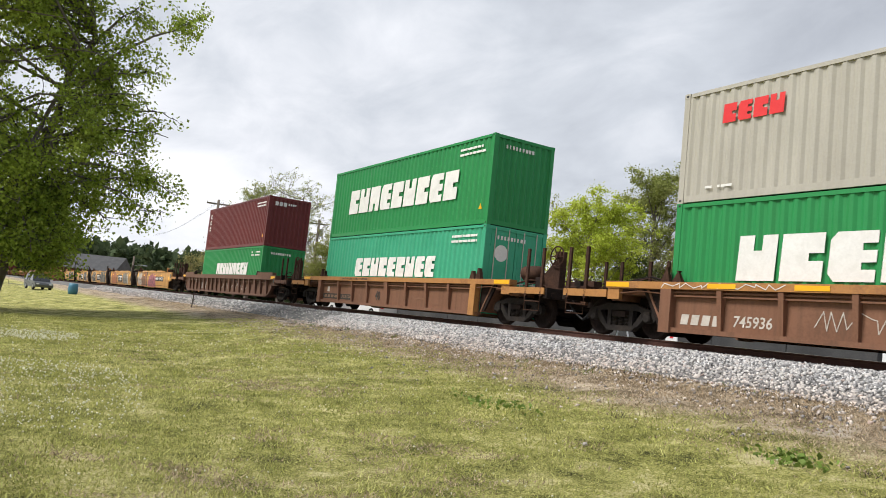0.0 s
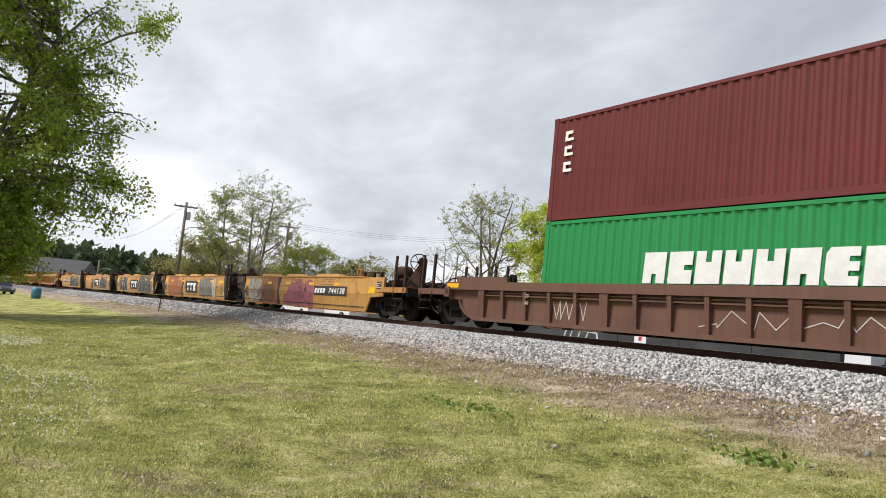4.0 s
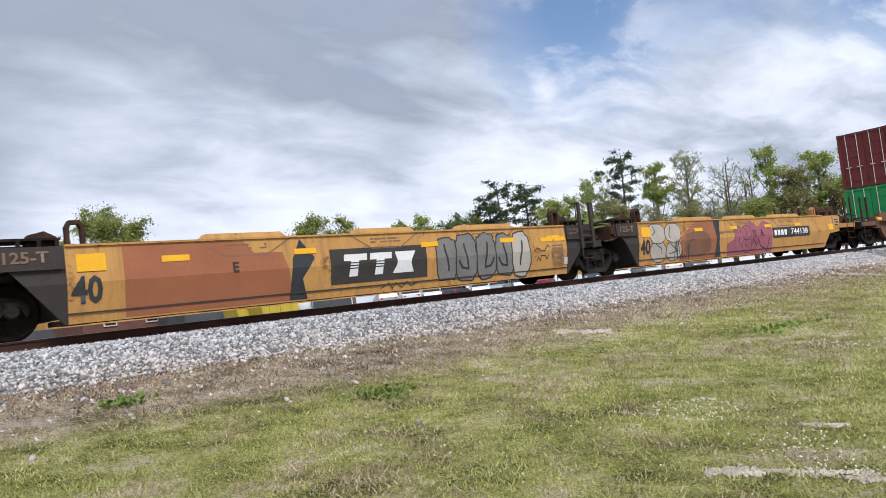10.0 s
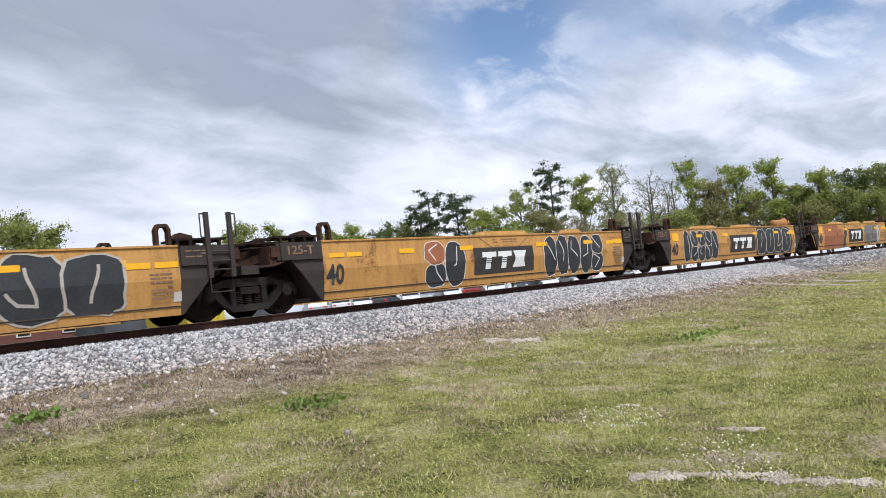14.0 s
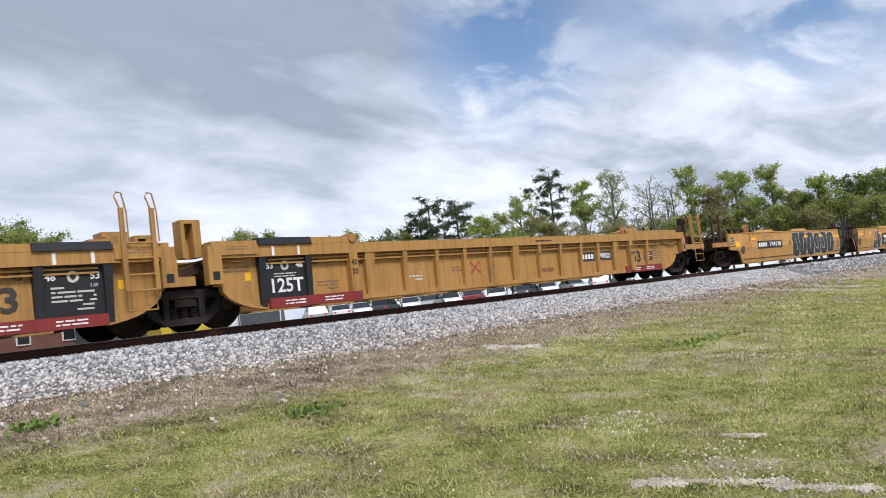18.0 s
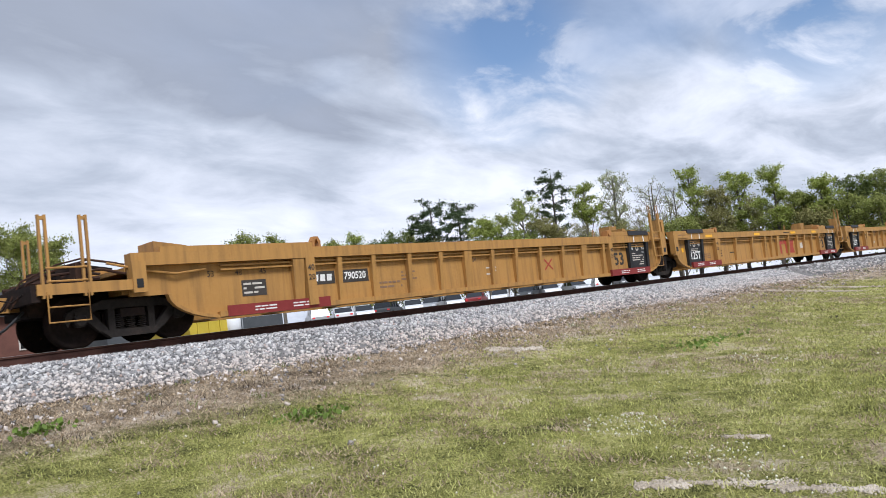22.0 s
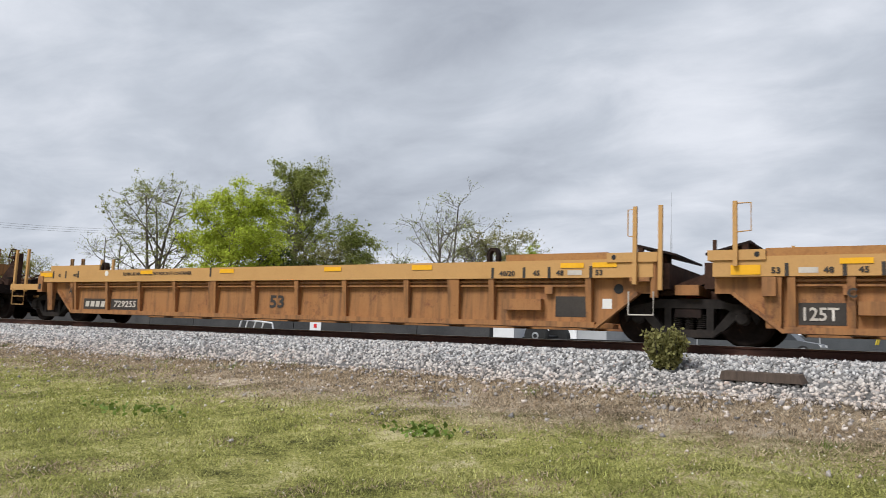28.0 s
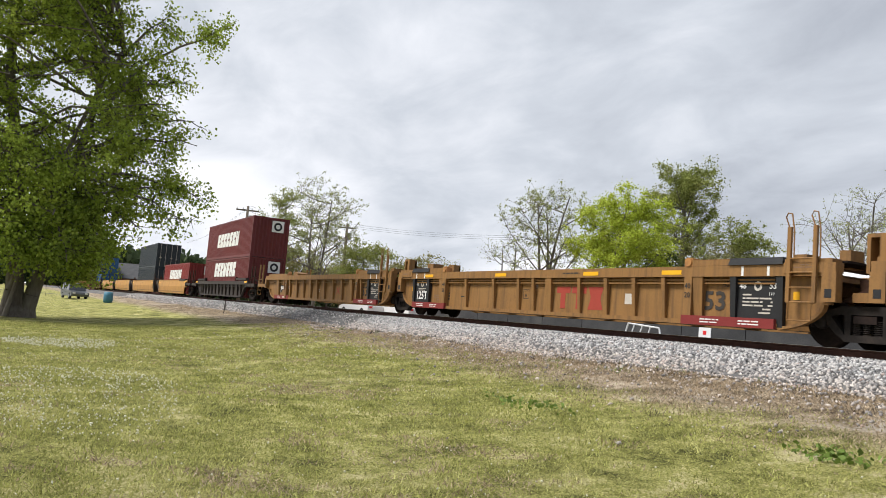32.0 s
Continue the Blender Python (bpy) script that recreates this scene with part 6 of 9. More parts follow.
def well_body(car, L, fe, re, style, mats, zb, zt, ribs):
    """The two sides, sills, ribs, floor and bulkheads of one well unit."""
    main, sill, endm = mats
    zd = {"arch": 0.78, "rib": 0.86, "post": zt - 0.14, "smooth": 1.07 if "j" in (fe, re) else 0.70}[style]
    (chain_r, rx, _, rt), (chain_f, fx, _, ft) = side_points(L, fe, re, zb, zt, zd, style)
    if style == "smooth":
        chain_r, chain_f = [[c[0], (c[1][0], 0.70 if e == "c" else zd)] for c, e in ((chain_r, re), (chain_f, fe))]
    for side in (-1, 1):
        flip = (lambda g: g) if side < 0 else (lambda g: turn_geo(g, Matrix.Diagonal((1, -1, 1, 1))))
        if style == "smooth":
            zm = 0.82

            def crease(c):
                """Where the sloping end of the side passes the crease, or runs level below it."""
                (x0, z0), (x1, z1) = c
                return (x0 + (x1 - x0) * (zm - z0) / (z1 - z0), zm) if z1 > zm else (x1, zm)
            mr, mf = crease(chain_r), crease(chain_f)
            # painted length between the grey end pieces
            gr, gf = chain_r[0][0] + 0.05, chain_f[0][0] - 0.05
            g = Geo().prism([(gr, zb), (gf, zb), (gf, zm), (gr, zm)], y_smooth, lambda z: y_smooth(z) + 0.06)
            g.prism([(gr, zm), (gf, zm), (gf, zt), (gr, zt)], y_smooth, lambda z: y_smooth(z) + 0.06)
            part("side_sheet", flip(g), main, car)
            part("top_chord", flip(Geo().box(gr, gf, -1.47, -1.27, zt, zt + 0.035)), sill, car)
            part("bottom_seam", flip(Geo().box(gr, gf, -1.40, -1.37, zb + 0.15, zb + 0.175)), endm, car)
            for ch, m, g0, tx in ((chain_r, mr, gr, rx), (chain_f, mf, gf, fx)):
                if ch[-1][1] > zm:
                    a = Geo().prism([(ch[0][0], zb), (g0, zb), (g0, zm), m], y_smooth, lambda z: y_smooth(z) + 0.06)
                    a.prism([m, (g0, zm), (g0, zt), (tx, zt), (tx, ch[-1][1]), ch[-1]], y_smooth, lambda z: y_smooth(z) + 0.06)
                else:
                    a = Geo().prism([(ch[0][0], zb), (g0, zb), (g0, zm), (tx, zm), (tx, ch[-1][1] + 0.06), ch[-1]], y_smooth, lambda z: y_smooth(z) + 0.06)
                    a.prism([(g0, zm), (g0, zt), (tx, zt), (tx, zm)], y_smooth, lambda z: y_smooth(z) + 0.06)
                part("end_sheet", flip(a), endm if (re if ch is chain_r else fe) == "j" else main, car)
        else:
            pan = -1.33
            outline = [chain_r[0], chain_f[0]] + chain_f[1:] + ([(fx, zd), (fx, zt - 0.2), (rx, zt - 0.2), (rx, zd)] if style != "post" else []) + chain_r[:0:-1]
            part("side_sheet", flip(Geo().prism(outline, pan, pan + 0.05)), main, car)
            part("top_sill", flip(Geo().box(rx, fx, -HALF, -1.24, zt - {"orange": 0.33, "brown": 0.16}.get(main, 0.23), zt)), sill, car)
            drop = {"orange": 0.33, "brown": 0.16}.get(main, 0.23)
            for k in (0, 1):
                zr = zt - drop - 0.06 - 0.075 * k
                part("sill_rod", flip(Geo().box(chain_r[0][0] + 0.1, chain_f[0][0] - 0.1, -1.42, -1.375, zr - 0.02, zr + 0.014)), main, car)
            part("bottom_sill", flip(Geo().box(chain_r[0][0], chain_f[0][0], -1.44, -1.20, zb - 0.01, zb + 0.09)), main, car)
            # edge flange along the wheel cut-outs
            for ch in (chain_r, chain_f) if style != "post" else ():
                one, two = [], []
                for k, p in enumerate(ch):
                    a, b = ch[max(0, k - 1)], ch[min(len(ch) - 1, k + 1)]
                    ln = math.hypot(b[0] - a[0], b[1] - a[1])
                    nx, nz = -(b[1] - a[1]) / ln * 0.03, (b[0] - a[0]) / ln * 0.03
                    one.append((p[0] - nx, p[1] - nz)), two.append((p[0] + nx, p[1] + nz))
                m = len(ch)
                pts = [(x, y, z) for y in (-1.43, -1.30) for x, z in one + two]
                fs = []
                for k in range(m - 1):
                    fs += [(k, k + 1, m + k + 1, m + k), (2 * m + k, 3 * m + k, 3 * m + k + 1, 2 * m + k + 1), (k, 2 * m + k, 2 * m + k + 1, k + 1), (m + k, m + k + 1, 3 * m + k + 1, 3 * m + k)]
                part("cutout_flange", flip(Geo().quads(pts, fs + [(0, m, 3 * m, 2 * m), (m - 1, 3 * m - 1, 4 * m - 1, 2 * m - 1)])), main, car)
            if style == "post":
                # heavy posts at the panel's ends, hangers under the sill and the dark slope sheet behind the truck
                for sg, ch, tx in ((-1, chain_r, rx), (1, chain_f, fx)):
                    p = ch[0][0]
                    part("end_post", flip(Geo().box(min(p, p - sg * 0.30), max(p, p - sg * 0.30), -1.50, -1.30, zb - 0.03, zt - drop)), sill if sg > 0 else main, car)
                    part("slope_sheet", flip(Geo().prism([(p, zb + 0.1), (p + sg * 0.25, zb + 0.15), (p + sg * 0.75, zt - drop), (p, zt - drop)], -1.26, -1.20)), "dirtysteel", car)
                    h = tx - sg * 0.24
                    part("sill_hanger", flip(Geo().box(h - 0.19, h + 0.19, -1.47, -1.36, 0.86, zt - drop)), sill, car)
            a, b = chain_r[0][0] + 0.12, chain_f[0][0] - 0.12
            for x in ([a] if style == "rib" else []) + ribs + ([b] if style == "rib" else []):
                w = 0.14 if style != "post" and x in ribs[::5] or style == "post" and abs(x) < 0.3 else 0.06
                g = Geo().hexa([(x - w * 0.8, -1.40, zb + 0.06), (x + w * 0.8, -1.40, zb + 0.06), (x + w * 0.8, pan, zb + 0.06), (x - w * 0.8, pan, zb + 0.06)],
                               [(x - w, -1.485, zt - drop - 0.005), (x + w, -1.485, zt - drop - 0.005), (x + w, pan, zt - drop - 0.005), (x - w, pan, zt - drop - 0.005)])
                part("rib", flip(g), main, car)
    # floor of the well: cross members and a centre strip
    a, b = chain_r[0][0] + 0.1, chain_f[0][0] - 0.1
    beam = Geo().box(-0.22, 0.22, -1.17, 1.17, zb + 0.02, zb + 0.13).mesh("floor_beam")
    for i in range(9):
        part("floor_beam", beam, endm, car).location.x = a + (b - a) * (i + 0.5) / 9
    part("centre_strip", Geo().box(a, b, -0.16, 0.16, zb + 0.01, zb + 0.10), endm, car)
    for s, tx, tc in ((-1, rx, rt), (1, fx, ft)):
        xw = s * (L / 2 - tc - 1.55)
        g = Geo().hexa([(xw - 0.03, -1.28, zb + 0.1), (xw + 0.03, -1.28, zb + 0.1), (xw + 0.03, 1.28, zb + 0.1), (xw - 0.03, 1.28, zb + 0.1)],
                       [(xw - 0.03 + s * 0.55, -1.28, zt - 0.1), (xw + 0.03 + s * 0.55, -1.28, zt - 0.1), (xw + 0.03 + s * 0.55, 1.28, zt - 0.1), (xw - 0.03 + s * 0.55, 1.28, zt - 0.1)])
        part("bulkhead", g, endm, car)
        x0, x1 = sorted((xw + s * 0.55, tx))
        part("end_platform", Geo().box(x0, x1, -1.20, 1.20, zt - 0.30, zt - 0.22), endm, car)
        x0, x1 = sorted((xw + s * 0.2, s * (L / 2 - 0.1)))
        part("stub_sill", Geo().box(x0, x1, -0.24, 0.24, 0.74, 1.0), endm, car)
        part("body_bolster", Geo().box(s * (L / 2 - tc) - 0.2, s * (L / 2 - tc) + 0.2, -1.2, 1.2, 0.84, 1.02), endm, car)
    return rx, fx


def ladder(car, x, y, z0, z1, mat, rungs=5, w=0.42):
    g = Geo()
    for q in (-w / 2, w / 2):
        g.box(x + q - 0.025, x + q + 0.025, y - 0.03, y + 0.03, z0, z1)
    for i in range(rungs):
        z = z0 + 0.06 + (z1 - z0 - 0.12) * i / max(1, rungs - 1)
        g.tube((x - w / 2, y, z), (x + w / 2, y, z), 0.014, n=6)
    part("ladder", g, mat, car)


def post(car, x, y, z0, z1, mat, hoop=0):
    g = Geo().box(x - 0.045, x + 0.045, y - 0.03, y + 0.03, z0, z1)
    if hoop:
        g.pipe([(x, y, z1 - 0.03), (x + hoop * 0.17, y, z1 - 0.03), (x + hoop * 0.17, y, z1 - 0.5), (x, y, z1 - 0.5)], 0.014)
    part("grab_post", g, mat, car)


def guide(car, x, y, z, mat, w=0.26, h=0.34):
    """An open bracket that guides containers into the well."""
    w /= 2
    g = Geo().prism([(x - w, z), (x - w + 0.06, z), (x - w + 0.06, z + h - 0.13), (x - w + 0.10, z + h - 0.05), (x - w + 0.06, z + h), (x - w, z + h - 0.1)], y - 0.07, y + 0.07)
    g.prism([(x + w - 0.06, z), (x + w, z), (x + w, z + h - 0.1), (x + w - 0.06, z + h), (x + w - 0.10, z + h - 0.05), (x + w - 0.06, z + h - 0.13)], y - 0.07, y + 0.07)
    g.box(x - w + 0.06, x + w - 0.06, y - 0.07, y + 0.07, z + h - 0.06, z + h)
    part("container_guide", g, mat, car)


def coupler(car, s, L, mat="dirtysteel"):
    x = s * L / 2
    g = Geo().box(min(x - s * 0.9, x), max(x - s * 0.9, x), -0.11, 0.11, 0.72, 0.92)
    g.slab([(x - s * 0.02, -0.17), (x + s * 0.17, -0.15), (x + s * 0.17, -0.02), (x + s * 0.05, 0.02), (x + s * 0.12, 0.16), (x - s * 0.02, 0.18)], 0.68, 0.96)
    part("coupler", g, mat, car, "cast steel knuckle coupler")
    h = Geo().pipe([(x - s * 0.5, -0.45, 0.72), (x - s * 0.2, -0.42, 0.45), (x, -0.38, 0.33), (x + s * 0.15, -0.34, 0.40)], 0.026)
    part("brake_hose", h, "black", car)
    part("uncoupling_lever", Geo().pipe([(x - s * 0.25, -1.3, 0.95), (x - s * 0.2, -0.9, 0.86), (x - s * 0.1, -0.2, 0.98)], 0.014), mat, car)


def handbrake(car, x, y, z, mat, face="y"):
    turn = pose(x, y, z, 0, 0, 55 if face == "x" else 0)
    ring = [(0.28 * math.cos(2 * math.pi * i / 20), 0.0, 0.28 * math.sin(2 * math.pi * i / 20)) for i in range(21)]
    rim = part("handbrake_wheel", turn_geo(Geo().sweep(ring, 0.02, 5), turn), mat, car, "spoked steel handbrake wheel")
    for i in range(6):
        a = math.pi * i / 3
        part("spoke", turn_geo(Geo().tube((0, 0, 0), (0.28 * math.cos(a), 0, 0.28 * math.sin(a)), 0.016, n=5), turn), mat, rim)
    part("hub", turn_geo(Geo().turned([(-0.05, 0.0), (-0.05, 0.06), (0.05, 0.06), (0.05, 0.0)], 10), turn), mat, rim)
    stand = Geo().box(x - 0.09, x + 0.09, y + 0.06, y + 0.28, 1.1, z + 0.15).box(x - 0.3, x + 0.3, y + 0.05, y + 0.12, 1.05, 1.12)
    if face == "gold":
        stand = Geo().box(x - 0.05, x + 0.05, y + 0.08, y + 0.18, 1.06, z - 0.1).box(x - 0.15, x + 0.15, y + 0.06, y + 0.12, 1.06, 1.35).turned([(0.05, 0.0), (0.05, 0.17), (0.13, 0.19), (0.13, 0.0)], 14, "y", (x, y, z))
    part("handbrake_stand", stand, mat if face != "gold" else "brown", car)


def unit(front, rear, fe, re, style, mats, zb, zt, label, trucks, ribs=()):
    """One well unit between two couplings at places front and rear in the train."""
    L = front - rear
    car = tagged(new("well_car"), label, "rail car", "well cars of the train")
    rx, fx = well_body(car, L, fe, re, style, mats, zb, zt, list(ribs))
    car["mid"] = (front + rear) / 2
    for s, e in ((-1, re), (1, fe)):
        if e == "c":
            truck(car, s * (L / 2 - 2.07))
            coupler(car, s, L)
        elif s in trucks:
            truck(car, s * L / 2)
    rolling(car, (front + rear) / 2)
    return car, L, rx, fx


# ---------------------------------------------------------------- the consist
RIBS = {
    "lead": [-4.62, -3.2, -1.75, -0.2, 1.3, 2.75, 4.2],
    "brown": [-4.13, -2.8, -1.42, 0.2, 1.7, 3.12, 4.56], "dark": [-8.0 + 0.96 * i for i in range(18)], "grey": [-5.4 + 1.03 * i for i in range(11)],
    "orange": [-8.03, -6.91, -5.26, -3.83, -2.39, -0.94, 0.5, 1.9, 3.32, 4.99, 6.15, 7.02], "y1": [-6.4, -5.3, -4.22, -3.2, -2.18, -1.11, -0.02, 1.01, 2.08, 3.04, 4.06, 5.04, 6.1],
    "y2": [-5.75, -4.1, -2.45, -1.1, -0.36, 0.37, 1.7, 2.75, 3.75, 4.72, 5.75], "y3": [-5.41, -4.33, -3.36, -2.24, -1.18, -0.18, 0.8, 1.8, 2.9, 4.0, 5.1, 6.2]}
# where the marks and ribs of a unit are counted from, along its own middle
ORIGIN = {"s1": 0.23, "s2": 0.25, "s3": 0.475, "s4": 0.575, "s5": 0.28, "lead": 0.45, "green": 0.55, "twin": 0.45, "y2": 0.13, "y3": 0.22, "o1": -0.17, "o2": -0.05, "o3": -0.1, "z1": 0.05}


def consist():
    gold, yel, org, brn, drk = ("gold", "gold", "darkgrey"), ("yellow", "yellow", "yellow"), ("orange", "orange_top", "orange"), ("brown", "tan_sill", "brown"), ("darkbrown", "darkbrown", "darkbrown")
    rust = ("rustbrown", "rustbrown", "brown")
    old = ("worn_yellow", "worn_yellow", "worn_yellow")
    made = {}

    def row(key, *a):
        if len(a) > 10 and key not in ("lead", "green", "twin"):
            a = a[:10] + ([x + ORIGIN.get(key, 0.0) for x in a[10]],)
        made[key] = unit(*a)

    row("lead", 4, -15.73, "c", "c", "post", brn, 0.20, 1.29, "rust-brown ribbed well car carrying a grey and a green container", (), RIBS["lead"])
    row("green", -15.73, -35.47, "c", "c", "post", brn, 0.20, 1.29, "rust-brown ribbed well car carrying two green containers", (), RIBS["brown"])
    row("twin", -35.47, -58.96, "c", "c", "arch", drk, 0.20, 1.30, "dark brown ribbed well car carrying a maroon and a green container", (), RIBS["dark"])
    lab = "empty weathered gold well car unit with smooth graffiti-covered sides"
    row("s1", -58.96, -76.55, "c", "j", "smooth", gold, 0.17, 1.42, lab, ())
    row("s2", -76.55, -92.1, "j", "j", "smooth", gold, 0.17, 1.42, lab, (1,))
    row("s3", -92.1, -107.65, "j", "j", "smooth", gold, 0.17, 1.42, lab, (1,))
    row("s4", -107.65, -123.1, "j", "j", "smooth", gold, 0.17, 1.42, lab, (1,))
    row("s5", -123.1, -140.57, "j", "c", "smooth", gold, 0.17, 1.42, lab, (1,))
    lab = "empty yellow ribbed well car unit with black end panels"
    row("y1", -140.57, -162.05, "c", "j", "arch", yel, 0.28, 1.54, lab, (), RIBS["y1"])
    row("y2", -162.05, -181.42, "j", "j", "arch", yel, 0.28, 1.54, lab, (1,), RIBS["y2"])
    row("y3", -181.42, -202.74, "j", "c", "arch", yel, 0.28, 1.54, lab, (1,), RIBS["y3"])
    row("b1", -202.74, -226.07, "c", "c", "smooth", rust, 0.17, 1.50, "empty rust-brown smooth well car sprayed with graffiti", ())
    lab = "empty faded orange ribbed well car unit"
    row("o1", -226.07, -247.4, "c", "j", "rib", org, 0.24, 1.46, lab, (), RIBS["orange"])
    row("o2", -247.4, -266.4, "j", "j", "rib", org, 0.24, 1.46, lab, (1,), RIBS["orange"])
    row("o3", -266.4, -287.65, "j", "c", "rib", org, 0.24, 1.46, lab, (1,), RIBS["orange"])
    lab = "empty yellow ribbed well car unit with worn paint"
    row("z1", -287.65, -308.8, "c", "j", "arch", old, 0.28, 1.54, lab, (), RIBS["y1"])
    row("z2", -308.8, -327.5, "j", "j", "arch", old, 0.28, 1.54, lab, (1,), RIBS["y2"])
    row("z3", -327.5, -346.8, "j", "c", "arch", old, 0.28, 1.54, lab, (1,), RIBS["y3"])
    row("w1", -346.8, -366.0, "c", "c", "rib", ("darkgrey", "darkgrey", "darkgrey"), 0.20, 1.25, "grey ribbed well car carrying two maroon containers", (), RIBS["grey"])
    row("w2", -366.0, -383.4, "c", "j", "smooth", gold, 0.17, 1.35, "pale weathered well car carrying one red container", ())
    row("w3", -383.4, -401.8, "j", "j", "smooth", gold, 0.17, 1.35, "pale weathered well car carrying two black containers", (1,))
    row("w4", -401.8, -419.0, "j", "j", "smooth", gold, 0.17, 1.42, "empty gold well car far down the train", (1,))
    row("w5", -419.0, -436.0, "j", "j", "smooth", gold, 0.17, 1.42, "empty gold well car far down the train", (1,))
    row("w6", -436.0, -455.0, "j", "c", "rib", brn, 0.20, 1.25, "brown well car with blue containers far down the train", (1,), RIBS["grey"])
    row("w7", -455.0, -476.0, "c", "c", "rib", yel, 0.24, 1.46, "yellow well car far down the train", (), RIBS["grey"])
    row("w8", -476.0, -497.0, "c", "c", "rib", yel, 0.24, 1.46, "yellow well car far down the train", (), RIBS["grey"])
    return made


CARS = consist()


def load():
    W = -1.219 - 0.002
    Y = YT
    L40 = 12.19

    def marks(c, h, seed):
        """Serial marks near a container's top corner, unreadable, and its hazard triangles."""
        bars(c, 4.9, h - 0.42, W - 0.004, 1.5, 0.34, 2, "white", seed, 0.9)
        g = Geo().prism([(5.55, 0.5), (5.75, 0.5), (5.65, 0.68)], W - 0.004, W - 0.001)
        part("warning_triangle", g, "reflector", c)
        e = Geo()
        rng = random.Random(seed)
        for k in range(9):
            e.box(L40 / 2 + 0.002, L40 / 2 + 0.006, -0.75 + k * 0.13, -0.75 + k * 0.13 + rng.uniform(0.05, 0.1), h - 0.42, h - 0.30)
        part("serial_marks", e, "white", c, kind="stuff")

    # leading car
    c = container(-5.9, 0.30, L40, 2.80, "green", "green corrugated shipping container under a grey one")
    blocks(c, 0.0, 1.53, W - 0.006, 9, 0.88, 0.93, 0.11, "white", 0.06, 1)
    c = container(-5.9, 3.10, L40, 2.56, "grey_box", "warm grey corrugated shipping container stacked on top")
    blocks(c, -4.27, 1.91, W - 0.006, 4, 0.33, 0.42, 0.05, "redpaint", 0.05, 2)
    bars(c, -5.0, 0.32, W - 0.004, 0.7, 0.12, 1, "white", 9, 0.7)
    # two green boxes
    c = container(-25.65, 0.25, L40, 2.80, "teal", "faded sea-green corrugated shipping container in the well", True)
    blocks(c, 0.05, 1.47, W - 0.006, 9, 0.62, 0.73, 0.088, "white", 0.06, 3)
    marks(c, 2.80, 3)
    part("door_badge", Geo().turned([(0, 0), (0, 0.26), (0.006, 0.26), (0.006, 0)], 20, "x", (L40 / 2 - 0.012, -0.55, 1.95)), "white", c, "round white badge on the door")
    c = container(-25.65, 3.05, L40, 2.92, "green", "green corrugated shipping container stacked on top")
    blocks(c, -0.1, 1.44, W - 0.006, 9, 0.84, 1.0, 0.115, "white", 0.06, 4)
    marks(c, 2.92, 4)
    c = container(-46.85, 0.25, L40, 2.72, "green", "green corrugated shipping container in the well")
    blocks(c, 0.5, 1.45, W - 0.006, 9, 0.62, 0.70, 0.088, "white", 0.06, 5)
    marks(c, 2.72, 5)
    c = container(-46.85, 2.97, L40, 2.80, "maroon", "maroon corrugated shipping container stacked on top")
    marks(c, 2.80, 6)
    for k, z in enumerate((2.25, 1.85, 1.42)):
        part("trade_mark", Geo().prism([(-5.62, z - 0.13), (-5.30, z - 0.13), (-5.30, z - 0.05), (-5.52, z - 0.05), (-5.52, z + 0.05), (-5.34, z + 0.05), (-5.34, z + 0.14), (-5.62, z + 0.14)], W - 0.006, W - 0.002), "white", c)
    for k in range(3):
        part("trade_mark", Geo().box(L40 / 2 + 0.002, L40 / 2 + 0.006, -0.85 + k * 0.24, -0.68 + k * 0.24, 2.30, 2.52), "white", c)
    c = container(-356.2, 0.2, 12.6, 2.70, "maroon", "maroon corrugated shipping container in the well")
    blocks(c, 0.0, 1.9, W - 0.006, 7, 0.75, 1.0, 0.12, "white", 0.1, 6)
    c = container(-356.2, 2.90, 12.6, 2.7, "maroon", "maroon corrugated shipping container stacked on top")
    blocks(c, 0.0, 1.35, W - 0.006, 7, 0.75, 1.0, 0.12, "white", 0.1, 7)
    c = container(-374.6, 0.2, 11.8, 2.7, "crimson", "dark red corrugated shipping container in the well")
    blocks(c, 0.0, 1.7, W - 0.006, 8, 0.6, 0.85, 0.1, "white", 0.1, 8)
    for ob, u, z in [m for m in MOVING if m[1] in (-356.2, -374.6)]:
        hx = 6.3 if u == -356.2 else 5.9
        part("end_badge", Geo().box(hx + 0.002, hx + 0.008, 0.05, 0.85, 1.75, 2.5), "white", ob, "white square badge on the end wall")
        part("badge_ring", Geo().turned([(0.0, 0.15), (0.0, 0.28), (0.006, 0.28), (0.006, 0.15)], 18, "x", (hx + 0.009, 0.45, 2.12)), "black", ob)
    container(-392.4, 0.2, 11.8, 2.6, "navy", "near-black shipping container in the well", True)
    container(-392.4, 2.80, 11.8, 2.6, "navy", "near-black shipping container stacked on top", True)
    container(-445.5, 0.2, 11.8, 2.6, "bluebox", "blue shipping container in the well")
    container(-445.5, 2.80, 11.8, 2.6, "bluebox", "blue shipping container stacked on top")


load()


# ---------------------------------------------------------------- gear and markings of the cars
M["pink"] = material("pink_spray_paint", [(0.26, 0.07, 0.10), (0.36, 0.12, 0.15)], 1.2, 0.6, bump=0.02)
M["sprayblack"] = material("black_spray_paint", [(0.022, 0.024, 0.026), (0.05, 0.052, 0.055)], 1.5, 0.6, bump=0.02)
M["spraygrey"] = material("grey_spray_paint", [(0.13, 0.125, 0.115), (0.24, 0.225, 0.20)], 1.5, 0.6, bump=0.02)
M["spraysilver"] = material("pale_spray_paint", [(0.34, 0.30, 0.25), (0.48, 0.43, 0.37)], 1.5, 0.6, bump=0.02)
M["sprayred"] = material("rust_red_spray_paint", [(0.27, 0.095, 0.045), (0.36, 0.135, 0.062)], 1.5, 0.6, bump=0.02)
